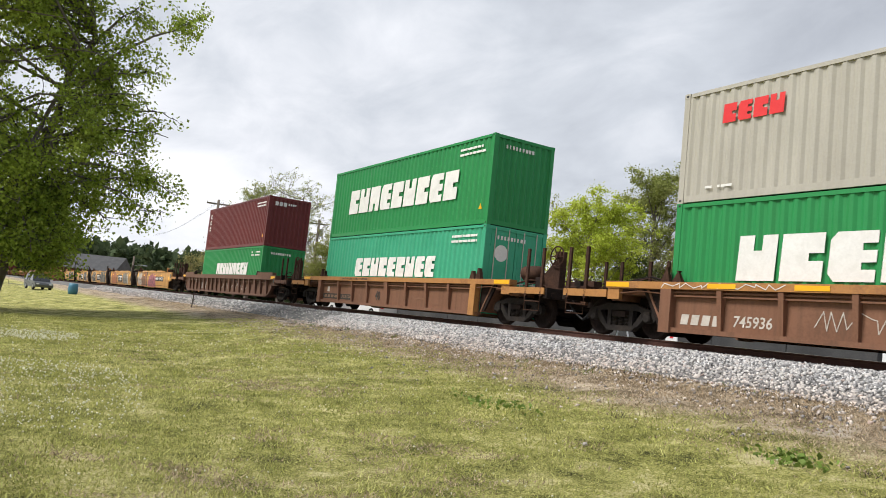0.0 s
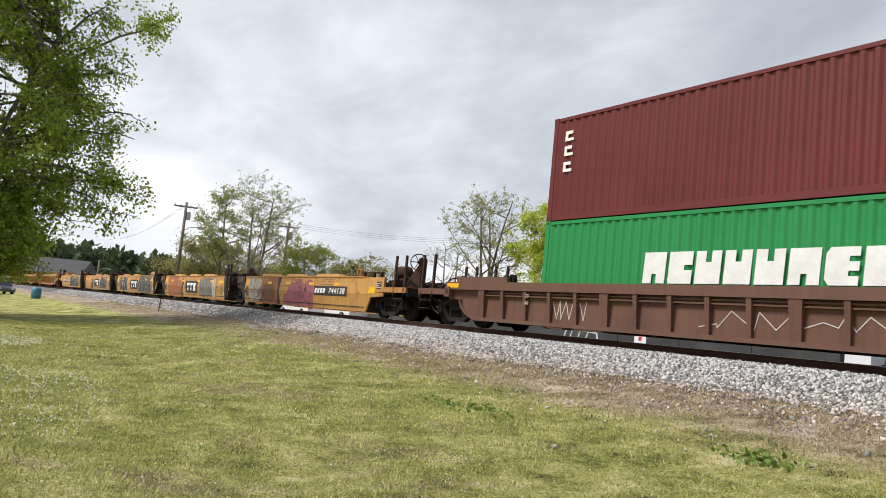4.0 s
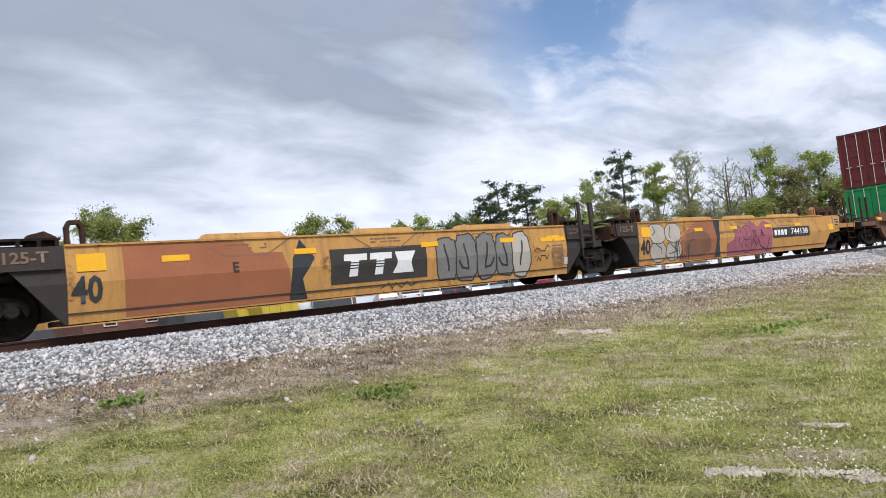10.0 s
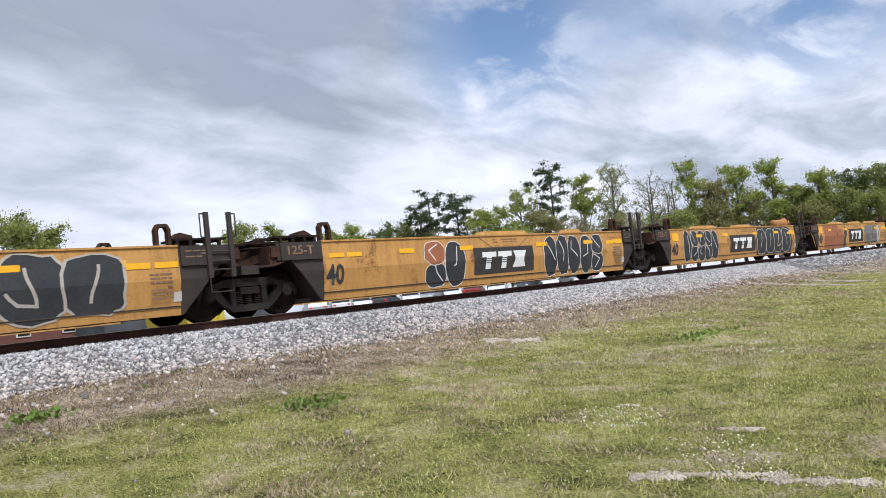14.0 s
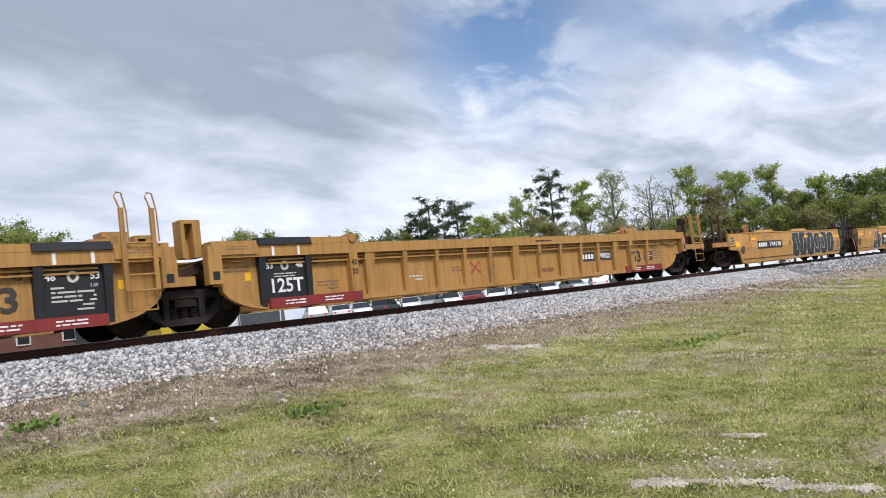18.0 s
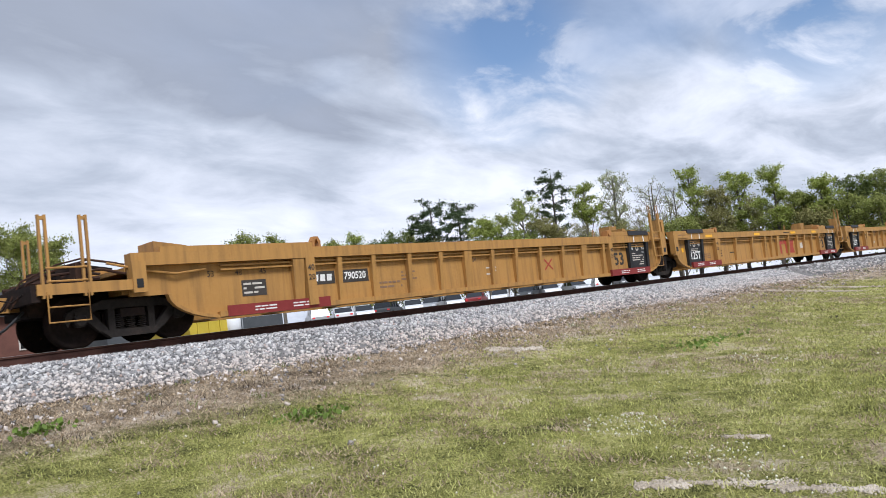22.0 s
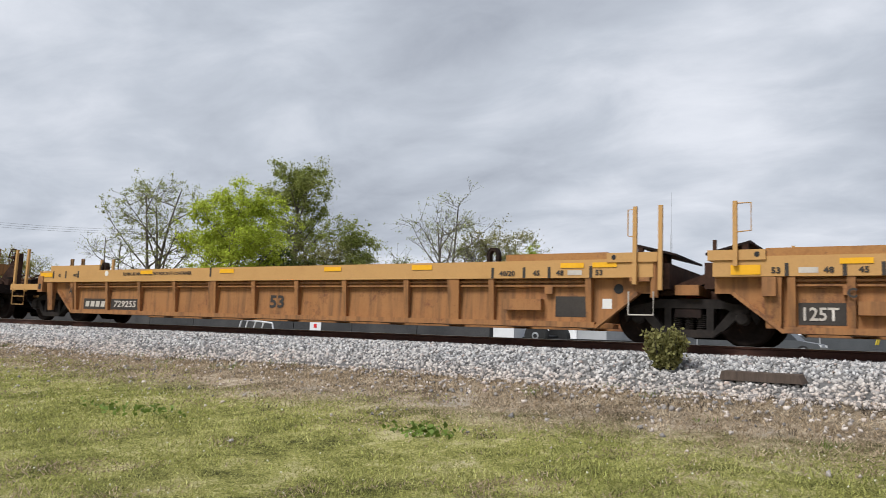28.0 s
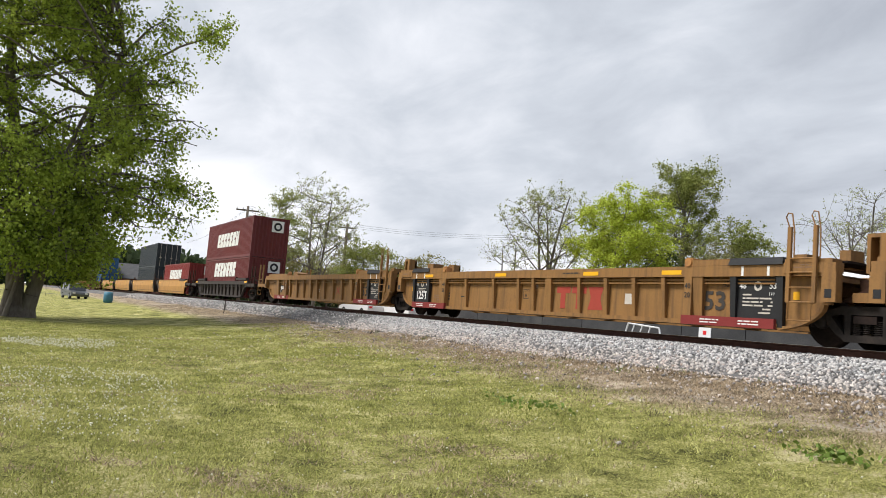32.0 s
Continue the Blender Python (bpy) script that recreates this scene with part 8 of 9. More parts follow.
    for y in (-0.9, 0.9):
        block("canopy_leg", 0.86, 0.96, y - 0.04, y + 0.04, zt - 0.05, zt + 0.29, "rustgear")
    part("brake_cylinder", Geo().tube((X(1.0), -0.5, zt + 0.08), (X(0.5), -0.5, zt + 0.08), 0.15, n=12), "rustgear", car)
    if s > 0:
        for d, q in ((0.81, -1), (0.36, 1)):
            g = Geo().box(X(d) - 0.035, X(d) + 0.035, -1.58, -1.52, 1.0 if d > 0.5 else 0.9, 2.38)
            if q < 0:
                g.sweep([(X(d), -1.55, 2.33), (X(d) - 0.13, -1.55, 2.33), (X(d) - 0.13, -1.55, 1.86), (X(d), -1.55, 1.84)], 0.013)
            part("grab_post", g, sill, car)
        part("far_post", Geo().box(X(0.12) - 0.035, X(0.12) + 0.035, 1.40, 1.46, 1.0, 2.15), "rustgear", car)
        part("corner_tube", Geo().tube((X(0.50), -1.42, 0.78), (X(0.50), -1.42, 1.42), 0.07, n=10), main, car)
        block("corner_step", 0.56, 0.92, -1.50, -1.36, 1.06, 1.14, main)
        steps(car, X(0.92), X(0.48), -1.54, 0.47, 0.88, "oldwhite", 1)
        part("side_hole", Geo().turned([(0, 0), (0, 0.09), (0.004, 0.09), (0.004, 0)], 12, "y", (X(1.17), -1.336, 0.94)), "black", car)
        paint(car, [rect(X(1.38) - 0.09, X(1.38) + 0.09, 0.58, 0.76)], "white", 0.006, -1.33, "paper_placard")
        paint(car, [rect(X(2.39), X(1.73), 0.42, 0.80)], "plateblack", 0.005, -1.33, "marking_panel")
        reflectors(car, [X(2.0), X(1.38)], 1.36, 0.46, 0.09, -1.50)
    else:
        g = Geo().box(X(0.87) - 0.035, X(0.87) + 0.035, -1.58, -1.52, 1.3, 2.38)
        g.sweep([(X(0.87), -1.55, 2.34), (X(1.12), -1.55, 2.34), (X(1.12), -1.55, 1.88), (X(0.87), -1.55, 1.86)], 0.013)
        part("grab_post", g, sill, car)
        g = Geo().box(X(1.36) - 0.03, X(1.36) + 0.03, 1.34, 1.40, zt, 1.98)
        g.sweep([(X(1.36), 1.37, 1.95), (X(1.48), 1.37, 1.95), (X(1.48), 1.37, 1.6)], 0.013)
        part("far_post", g, sill, car)
        block("side_bracket", 1.27, 1.48, -1.53, -1.36, 0.81, 1.12, main)
        paint(car, [rect(X(1.78), X(2.46), 0.37, 0.72)], "plateblack", 0.005, -1.33, "marking_panel")
        side_text(car, "125T", X(2.08), 0.53, 0.29, "oldwhite", 0.006, 0, 0.9, -1.335)
        reflectors(car, [X(1.02)], 1.24, 0.46, 0.16, -1.50)
        reflectors(car, [X(2.62)], 1.36, 0.46, 0.09, -1.50)


def coupler_gear(car, L, s, style, mats, zt, wheel=True, tank=False):
    """Platform, posts, brake gear and steps at a coupled end."""
    main, sill, endm = mats
    X = lambda d: s * (L / 2 - d)
    x0, x1 = sorted((X(0.40), X(1.98)))
    part("end_deck", Geo().box(x0, x1, -1.46, 1.46, 0.98, 1.06), "dirtysteel", car)
    part("deck_edge", Geo().box(x0, x1, -1.50, -1.44, 0.90, 1.08), sill if style != "smooth" else "tan_sill", car)
    part("end_beam", Geo().box(min(X(0.32), X(0.45)), max(X(0.32), X(0.45)), -1.45, 1.45, 0.80, 1.08), "dirtysteel", car)
    rusty = main == "orange" and s > 0
    pm = main if style == "arch" else sill if main == "orange" else "rustgear"
    for y in (-1.47, 1.47):
        for d in () if rusty else (1.20, 0.55):
            g = Geo().box(X(d) - 0.045, X(d) + 0.045, y - 0.03, y + 0.03, 0.85, 2.16)
            if style == "arch":
                g = Geo().box(X(d) - 0.07, X(d) - 0.03, y - 0.03, y + 0.03, 0.85, 2.22).box(X(d) + 0.03, X(d) + 0.07, y - 0.03, y + 0.03, 0.85, 2.22).box(X(d) - 0.03, X(d) + 0.03, y - 0.02, y + 0.02, 2.14, 2.20)
            part("grab_post", g, pm, car)
    steps(car, X(1.20), X(0.55), -1.50, 0.45, 0.95, pm, 2)
    if style == "arch":
        for z in (1.12, 1.34):
            part("step_rung", Geo().tube((X(1.20), -1.50, z), (X(0.55), -1.50, z), 0.018, n=6), pm, car)
    g = Geo()
    for y in (-0.2, 0.45, 0.9):
        g.tube((X(1.9), y, 1.25), (X(0.6), y + 0.05, 1.2), 0.05, n=7)
    g.box(min(X(1.5), X(1.0)), max(X(1.5), X(1.0)), 0.2, 0.8, 1.06, 1.42)
    g.pipe([(X(2.0), -1.2, 1.2), (X(1.6), -1.1, 1.32), (X(0.9), -0.6, 1.30)], 0.025)
    part("brake_rigging", g, "rustgear", car)
    if tank:
        part("air_reservoir", Geo().turned([(-0.42, 0.0), (-0.40, 0.14), (-0.3, 0.22), (0.3, 0.22), (0.40, 0.14), (0.42, 0.0)], 16, "x", (X(1.95), -0.7, zt + 0.26)), "rustgear", car, "rust-stained air tank", smooth=True)
    if tank:
        part("reservoir_strap", Geo().box(X(1.95) - 0.05, X(1.95) + 0.05, -0.95, -0.45, zt - 0.02, zt + 0.1), "dirtysteel", car)
    if wheel:
        if rusty:
            handbrake(car, X(1.15), -1.30, 2.12, "dirtysteel", "gold")
            part("grab_hoop", Geo().sweep([(X(1.62), -1.4, 1.06), (X(1.62), -1.4, 2.16), (X(1.42), -1.4, 2.16), (X(1.42), -1.4, 1.6), (X(1.62), -1.4, 1.6)], 0.014), "dirtysteel", car)
        else:
            handbrake(car, X(0.62), -0.95, 2.0, "rustgear", "x" if style == "smooth" else "y")
    if wheel and not rusty:
        part("wheel_bracket", Geo().prism([(X(1.7), 1.06), (X(0.6), 1.06), (X(0.55), 1.9), (X(0.8), 1.9)], -0.86, -0.70), "rustgear", car)
    # levers, valves and pipes crowded on the deck
    rng = random.Random(int(L * 100) + s)
    for k in range(7):
        d, y = rng.uniform(0.5, 1.95), rng.uniform(-1.25, 1.0)
        part("valve_block", Geo().box(X(d) - 0.12, X(d) + 0.12, y - 0.14, y + 0.14, 1.06, 1.06 + rng.uniform(0.12, 0.38)), rng.choice(("dirtysteel", "rustgear")), car)
    for k in range(5):
        y, z = rng.uniform(-1.3, 0.6), rng.uniform(1.1, 1.5)
        part("air_pipe", Geo().sweep([(X(2.1), y, z), (X(1.5), y + 0.1, z + 0.12), (X(1.0), y - 0.1, z), (X(0.45), y, z - 0.25), (X(0.2), y + 0.1, 0.75)], rng.uniform(0.016, 0.03)), rng.choice(("dirtysteel", "rustgear")), car)
    # Added dark box that keeps the space below the deck dark.
    part("under_deck_shield", Geo().box(min(X(0.5), X(2.6)), max(X(0.5), X(2.6)), -0.62, 0.62, 0.60, 0.96), "dirtysteel", car)
    # block of the body above the truck
    x0, x1 = sorted((X(1.90), X(2.52)))
    if style == "smooth":
        part("corner_box", Geo().box(x0, x1, -1.49, -1.40, 0.90, zt - 0.05), main, car)
        part("end_box", Geo().box(x0 + 0.05, x1 - 0.05, -1.0, 1.0, 0.95, zt - 0.05), "dirtysteel", car)
        paint(car, [rect(x0 + 0.12, x1 - 0.18, 1.0, 1.26)], "plateblack", 0.006, -1.49, "data_plate")
        bars(car, (x0 + x1) / 2 - 0.05, 1.13, -1.499, 0.34, 0.2, 3, "oldwhite", 3, 0.7)
        if main == "gold":
            paint(car, [rect(X(2.76) - 0.24, X(2.76) + 0.24, 0.84, 1.08)], "reflector", 0.012, None, "reflector", "large yellow reflector")
        for y in (-1.35, 1.35):
            guide(car, X(4.0), y, zt + 0.02, "tan_sill")
        g = Geo()
        for d in (2.35, 2.9, 3.6):
            g.box(X(d) - 0.06, X(d) + 0.06, -1.42, -1.32, zt, zt + 0.16)
        g.box(min(X(2.2), X(3.7)), max(X(2.2), X(3.7)), -1.42, -1.30, zt + 0.16, zt + 0.20)
        part("grating", g, "rustgear", car)
    elif style == "post":
        reflectors(car, [X(2.35)], zt - 0.08, 0.75, 0.11, -1.50)
        part("air_line", Geo().sweep([(X(3.7), -1.42, zt - 0.26), (X(3.0), -1.44, zt - 0.22), (X(2.4), -1.42, zt - 0.28)], 0.016), main, car)
        for d, h in ((4.05, 0.26), (3.72, 0.34)):
            part("container_guide", Geo().prism([(X(d) - 0.14, zt), (X(d) + 0.14, zt), (X(d) + 0.02 * s, zt + h), (X(d) - 0.04 * s, zt + h)], -1.42, -1.30), "rustgear", car)
    else:
        part("corner_box", Geo().box(min(X(1.95), X(2.2)), max(X(1.95), X(2.2)), -1.53, -1.36, 0.84, zt - 0.15), main, car)
        part("corner_pocket", Geo().box(X(2.07) - 0.06, X(2.07) + 0.06, -1.536, -1.53, 0.92, 1.08), "black", car)
        x0, x1 = sorted((X(2.5), X(5.85 if style == "arch" else 4.9)))
        part("top_beam", Geo().box(x0, x1, -1.49, -1.28, zt, zt + (0.10 if style == "arch" else 0.15)), sill, car)
        guide(car, X(5.98 if style == "arch" else 5.05), -1.40, zt - 0.02, "tan_sill" if style == "arch" else "dirtysteel", 0.22, 0.24)
        if style != "arch":
            reflectors(car, [X(2.35)], zt - 0.115, 0.6, 0.13, -1.50)
        else:
            part("air_line", Geo().sweep([(X(3.4), -1.40, 1.20), (X(2.8), -1.42, 1.14), (X(2.3), -1.40, 1.22), (X(1.6), -1.3, 1.40)], 0.022), main, car)
            part("heavy_rib", Geo().box(X(5.75) - 0.11, X(5.75) + 0.11, -1.50, -1.33, 0.32, zt - 0.23), main, car)
            side_text(car, "40", X(5.75), 1.10, 0.17, "plateblack", 0.002, 0, 1, -1.50)
            side_text(car, "20", X(5.75), 0.90, 0.17, "plateblack", 0.002, 0, 1, -1.50)
            paint(car, [rect(X(4.45) - 0.28, X(4.45) + 0.28, 0.62, 0.94)], "plateblack", 0.005, -1.33, "data_plate")
            bars(car, X(4.45), 0.78, -1.337, 0.48, 0.26, 3, "oldwhite", 12, 0.8)
        if style == "arch":
            part("container_guide", Geo().hexa([(X(3.7), -0.2, zt), (X(3.0), -0.2, zt), (X(3.0), 0.5, zt), (X(3.7), 0.5, zt)], [(X(3.7), -0.2, zt + 0.28), (X(3.0), -0.2, zt + 0.38), (X(3.0), 0.5, zt + 0.38), (X(3.7), 0.5, zt + 0.28)]), main, car)
            x0, x1 = sorted((X(3.76), X(6.2)))
            part("warning_plate", Geo().box(x0, x1, -1.455, -1.43, 0.26, 0.47), "redplate", car, "maroon warning plate")
            bars(car, X(4.6), 0.37, -1.458, 0.5, 0.12, 2, "white", 3, 0.9)
            bars(car, X(5.5), 0.37, -1.458, 0.5, 0.12, 2, "white", 4, 0.9)


def flap(car, x0, x1, zt):
    """A fold-down guide plate on the top chord, with its outline on the side."""
    k = 0.42
    g = Geo().hexa([(x0, -1.47, zt + 0.035), (x1, -1.47, zt + 0.035), (x1, -1.22, zt + 0.035), (x0, -1.22, zt + 0.035)], [(x0 + 0.1, -1.44, zt + 0.13), (x1 - 0.1, -1.44, zt + 0.13), (x1 - 0.1, -1.25, zt + 0.13), (x0 + 0.1, -1.25, zt + 0.13)])
    part("guide_plate", turn_geo(g, pose(SHIFT.get(car, 0.0), 0, 0)), "gold", car)
    paint(car, stroke([(x0 - 0.1, zt), (x0 + k, zt - 0.30), (x1 - k, zt - 0.30), (x1 + 0.1, zt)], 0.025), "brownprint", 0.006, None, "plate_seam")
    bars(car, (x0 + x1) / 2, zt - 0.13, -1.452, (x1 - x0) * 0.5, 0.14, 2, "brownprint", int(x0 * 10) % 97, 0.8)


def dress():
    ends = {"lead": ("c", "c"), "green": ("c", "c"), "twin": ("c", "c"), "s1": ("c", "j"), "s2": ("j", "j"), "s3": ("j", "j"), "s4": ("j", "j"), "s5": ("j", "c"), "y1": ("c", "j"), "y2": ("j", "j"), "y3": ("j", "c"), "b1": ("c", "c"),
            "o1": ("c", "j"), "o2": ("j", "j"), "o3": ("j", "c"), "z1": ("c", "j"), "z2": ("j", "j"), "z3": ("j", "c"), "w1": ("c", "c"), "w2": ("c", "j"), "w3": ("j", "j"), "w4": ("j", "j"), "w5": ("j", "j"), "w6": ("j", "c"), "w7": ("c", "c"), "w8": ("c", "c")}
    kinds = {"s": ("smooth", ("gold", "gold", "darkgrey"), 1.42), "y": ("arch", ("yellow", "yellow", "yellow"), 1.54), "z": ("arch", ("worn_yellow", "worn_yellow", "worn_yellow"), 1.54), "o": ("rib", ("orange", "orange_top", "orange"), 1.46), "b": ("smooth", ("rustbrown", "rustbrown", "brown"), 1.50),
             "l": ("post", ("brown", "tan_sill", "brown"), 1.29), "g": ("post", ("brown", "tan_sill", "brown"), 1.29), "t": ("rib", ("darkbrown", "darkbrown", "darkbrown"), 1.30), "w": ("rib", ("darkgrey", "darkgrey", "darkgrey"), 1.3)}
    wheels = {("s1", 1), ("o1", 1), ("z1", 1), ("green", 1), ("twin", 1), ("y1", 1)}
    for key, (car, L, rx, fx) in CARS.items():
        fe, re = ends[key]
        style, mats, zt = kinds[key[0]]
        if key in ("w4", "w5", "w7", "w8"):
            continue
        for s, e in ((1, fe), (-1, re)):
            if e == "j":
                joint_gear(car, L, s, style if key[0] != "w" else "smooth", mats, zt)
            else:
                coupler_gear(car, L, s, style, mats, zt, (key, s) in wheels, (key, s) in {("s1", 1), ("green", 1)})
    C = {k: v[0] for k, v in CARS.items()}
    SHIFT.update({C[k]: dx for k, dx in ORIGIN.items()})
    # weathered gold five-unit car
    c = C["s1"]
    number_plate(c, 0.85, 3.85, 0.68, 1.06, "744138", None)
    side_text(c, "A", 0.02, 0.90, 0.34, "plateblack", 0.015)
    paint(c, stroke([(-0.62, 0.76), (-0.38, 0.76), (-0.38, 1.0), (-0.62, 1.0), (-0.62, 0.76)], 0.015), "plateblack", 0.008, None, "plate_frame")
    side_text(c, "PLATE", -0.5, 0.94, 0.07, "plateblack"), side_text(c, "H", -0.5, 0.84, 0.12, "plateblack", 0.004)
    side_text(c, "LD LMT 119700 PER UNIT", -2.2, 1.0, 0.11, "brownprint", 0.002, 0, 1.05)
    rng = random.Random(3)
    paint(c, [[(-5.3, 0.2), (-3.1, 0.2), (-2.95, 0.8), (-3.05, 1.42), (-4.2, 1.42), (-4.7, 1.15), (-5.2, 0.9)]], "sprayred", 0.004, None, "spray_fill")
    paint(c, [[(-3.2, 0.2), (-2.8, 0.2), (-2.9, 0.7), (-2.75, 1.42), (-3.15, 1.42), (-3.05, 0.8)]], "sprayblack", 0.0055, None, "spray_fill")
    paint(c, [blobby(-4.2, 0.7, 0.8, 0.42, rng)], "sheetbrown", 0.0055, None, "spray_fill")
    bubbles(c, -6.8, -5.2, 0.22, 1.4, 2, ("spraysilver",), "sprayblack", 4)
    scrawl(c, -5.6, -4.4, 0.25, 0.85, 14, "sprayblack", 5)
    paint(c, [[(-2.4, 0.2), (0.75, 0.2), (0.8, 1.2), (0.2, 1.35), (-0.2, 1.1), (-0.7, 1.38), (-1.3, 1.1), (-1.9, 0.75), (-2.4, 0.6)]], "pink", 0.004, None, "spray_fill")
    bubbles(c, -1.9, -0.75, 0.25, 1.2, 2, ("pink",), "sprayblack", 6)
    scrawl(c, -0.7, 0.7, 0.25, 0.7, 8, "sprayblack", 7, 0.035)
    for x0, x1 in ((-5.2, -3.2), (-2.2, -0.3), (0.9, 3.1)):
        flap(c, x0, x1, 1.42)
    reflectors(c, [-4.1, -1.9, 0.55, 2.9], 1.14)
    # second unit
    c = C["s2"]
    bubbles(c, 1.4, 4.5, 0.2, 1.36, 5, ("spraygrey", "spraysilver", "spraygrey"), "sprayblack", 8, None, True)
    scrawl(c, -0.2, 1.0, 0.24, 0.36, 9, "sprayblack", 41, 0.02)
    scrawl(c, 4.6, 5.3, 0.8, 0.95, 10, "sprayblack", 9, 0.02), scrawl(c, 4.7, 5.2, 0.55, 0.7, 8, "sprayblack", 10, 0.02)
    bars(c, 5.5, 0.66, -1.474, 0.45, 0.42, 6, "brownprint", 11)
    side_text(c, "E", -3.5, 0.9, 0.26, "plateblack", 0.01)
    paint(c, [[(-5.5, 0.2), (-2.3, 0.2), (-2.4, 0.8), (-2.5, 1.15), (-3.1, 1.16), (-3.3, 1.40), (-5.5, 1.40)]], "sprayred", 0.004, None, "spray_fill")
    paint(c, [[(-2.4, 0.2), (-2.0, 0.2), (-2.1, 0.6), (-1.8, 1.0), (-2.1, 1.38), (-2.3, 1.0)]], "sprayblack", 0.005, None, "spray_fill")
    paint(c, [rect(-1.45, 1.08, 0.42, 1.14)], "plateblack", 0.006, None, "marking_panel", "black trade mark panel")
    slab_letters(c, -1.2, 0.75, 0.56, 1.02, 3, "white", 0.008, None, 1)
    for x0, x1 in ((-4.1, -2.4), (2.1, 3.9), (-0.8, 0.8)):
        flap(c, x0, x1, 1.42)
    reflectors(c, [-4.6, -2.0, 1.2, 3.7, 5.4], 1.14)
    # third unit
    c = C["s3"]
    bubbles(c, -5.6, -2.75, 0.2, 1.38, 5, ("sprayblack",), "whiteline", 12)
    paint(c, [rect(-1.6, 0.95, 0.42, 1.12)], "plateblack", 0.006, None, "marking_panel", "black trade mark panel")
    slab_letters(c, -1.35, 0.62, 0.55, 1.0, 3, "white", 0.008, None, 2)
    paint(c, [[(1.1, 0.2), (5.1, 0.2), (5.3, 0.7), (5.05, 1.3), (4.7, 1.4), (1.3, 1.4), (1.0, 0.9)]], "sprayblack", 0.003, None, "spray_fill")
    bubbles(c, 1.2, 5.0, 0.22, 1.38, 4, ("sprayblack",), "spraysilver", 13, None, True)
    scrawl(c, -2.6, -1.75, 0.6, 0.85, 9, "sprayred", 14, 0.025), scrawl(c, 0.2, 1.2, 1.2, 1.36, 9, "sprayblack", 15, 0.02)
    g = Geo().turned([(-0.75, 0.0), (-0.75, 0.15), (0.55, 0.17), (0.62, 0.24), (0.72, 0.24), (0.72, 0.0)], 14, "x", (5.2, -1.15, 1.60))
    part("rolled_guide", g, "tan_sill", c, "rust-orange tubular guide on the top chord", smooth=True)
    part("guide_saddle", Geo().box(4.6, 4.75, -1.3, -1.0, 1.42, 1.6).box(5.65, 5.8, -1.3, -1.0, 1.42, 1.6), "tan_sill", c)
    for x0, x1 in ((-4.6, -2.8), (-0.9, 0.7)):
        flap(c, x0, x1, 1.42)
    reflectors(c, [-4.3, -2.0, 1.0, 3.4, 5.2], 1.16)
    # fourth unit
    c = C["s4"]
    bubbles(c, -3.6, -2.2, 0.2, 1.36, 2, ("sprayblack", "sprayred", "sprayblack"), "whiteline", 16)
    paint(c, [rect(-1.85, 0.68, 0.42, 1.12)], "plateblack", 0.006, None, "marking_panel", "black trade mark panel")
    slab_letters(c, -1.6, 0.35, 0.55, 1.0, 3, "white", 0.008, None, 3)
    bubbles(c, 1.2, 4.25, 0.2, 1.38, 5, ("sprayblack",), "whiteline", 17)
    bars(c, 5.1, 0.7, -1.474, 0.45, 0.5, 7, "brownprint", 18)
    scrawl(c, 4.6, 5.6, 1.2, 1.36, 12, "sprayred", 19, 0.02)
    for x0, x1 in ((-1.5, 0.5), (2.3, 3.2)):
        flap(c, x0, x1, 1.42)
    reflectors(c, [-4.2, -2.1, 1.1, 3.5, 5.2], 1.14)
    # fifth unit
    c = C["s5"]
    bubbles(c, -0.1, 5.8, 0.2, 1.42, 6, ("sprayblack",), "spraysilver", 20, None, True)
    side_text(c, "B", -0.45, 0.88, 0.26, "plateblack", 0.01)
    side_text(c, "40", -7.0 + 1.2, 0.7, 0.5, "sprayblack", 0.012, 0, 0.8)
    number_plate(c, -4.2, -1.4, 0.72, 1.06, "744138", None)
    for x0, x1 in ((-3.8, -2.2), (0.5, 2.0)):
        flap(c, x0, x1, 1.42)
    reflectors(c, [-4.6, 1.8, 3.9, 5.6], 1.16)
    # yellow ribbed cars
    P = -1.33
    for k in ("y1", "z1"):
        c = C[k]
        number_plate(c, 2.18, 3.96, 0.74, 1.02, "790520" if k == "y1" else "789355", P, rib=3.04)
        side_text(c, "53", 5.50, 0.76, 0.52, "plateblack", 0.014, 0, 1.15, P)
        side_text(c, "45", 5.75, 1.14, 0.15, "plateblack", 0, 0, 1, P)
        bars(c, 6.9, 0.85, P - 0.006, 0.5, 0.4, 5, "brownprint", 21)
        side_text(c, "NWG33G", 0.4, 0.58, 0.15, "plateblack", 0, 0, 1, P)
        paint(c, stroke([(-2.9, 0.66), (-2.55, 0.94)], 0.05) + stroke([(-2.9, 0.94), (-2.55, 0.66)], 0.05), "markred", 0.006, P, "round_mark")
        bars(c, -3.4, 0.8, P - 0.006, 0.4, 0.16, 2, "brownprint", 22), bars(c, -2.1, 0.8, P - 0.006, 0.4, 0.16, 2, "brownprint", 23), bars(c, -4.9, 0.7, P - 0.006, 0.45, 0.25, 3, "oldwhite", 24)
        side_text(c, "20", -0.1, 1.05, 0.15, "plateblack", 0, 0, 1, -1.485)
        bars(c, 0.2, 1.42, -1.506, 0.8, 0.09, 1, "plateblack", 25, 0.95)
    scrawl(C["z1"], 5.9, 6.9, 0.6, 0.9, 9, "sprayblack", 26, 0.03, P), scrawl(C["z1"], 4.7, 6.3, 1.42, 1.66, 12, "sprayblack", 27, 0.04, -1.50)
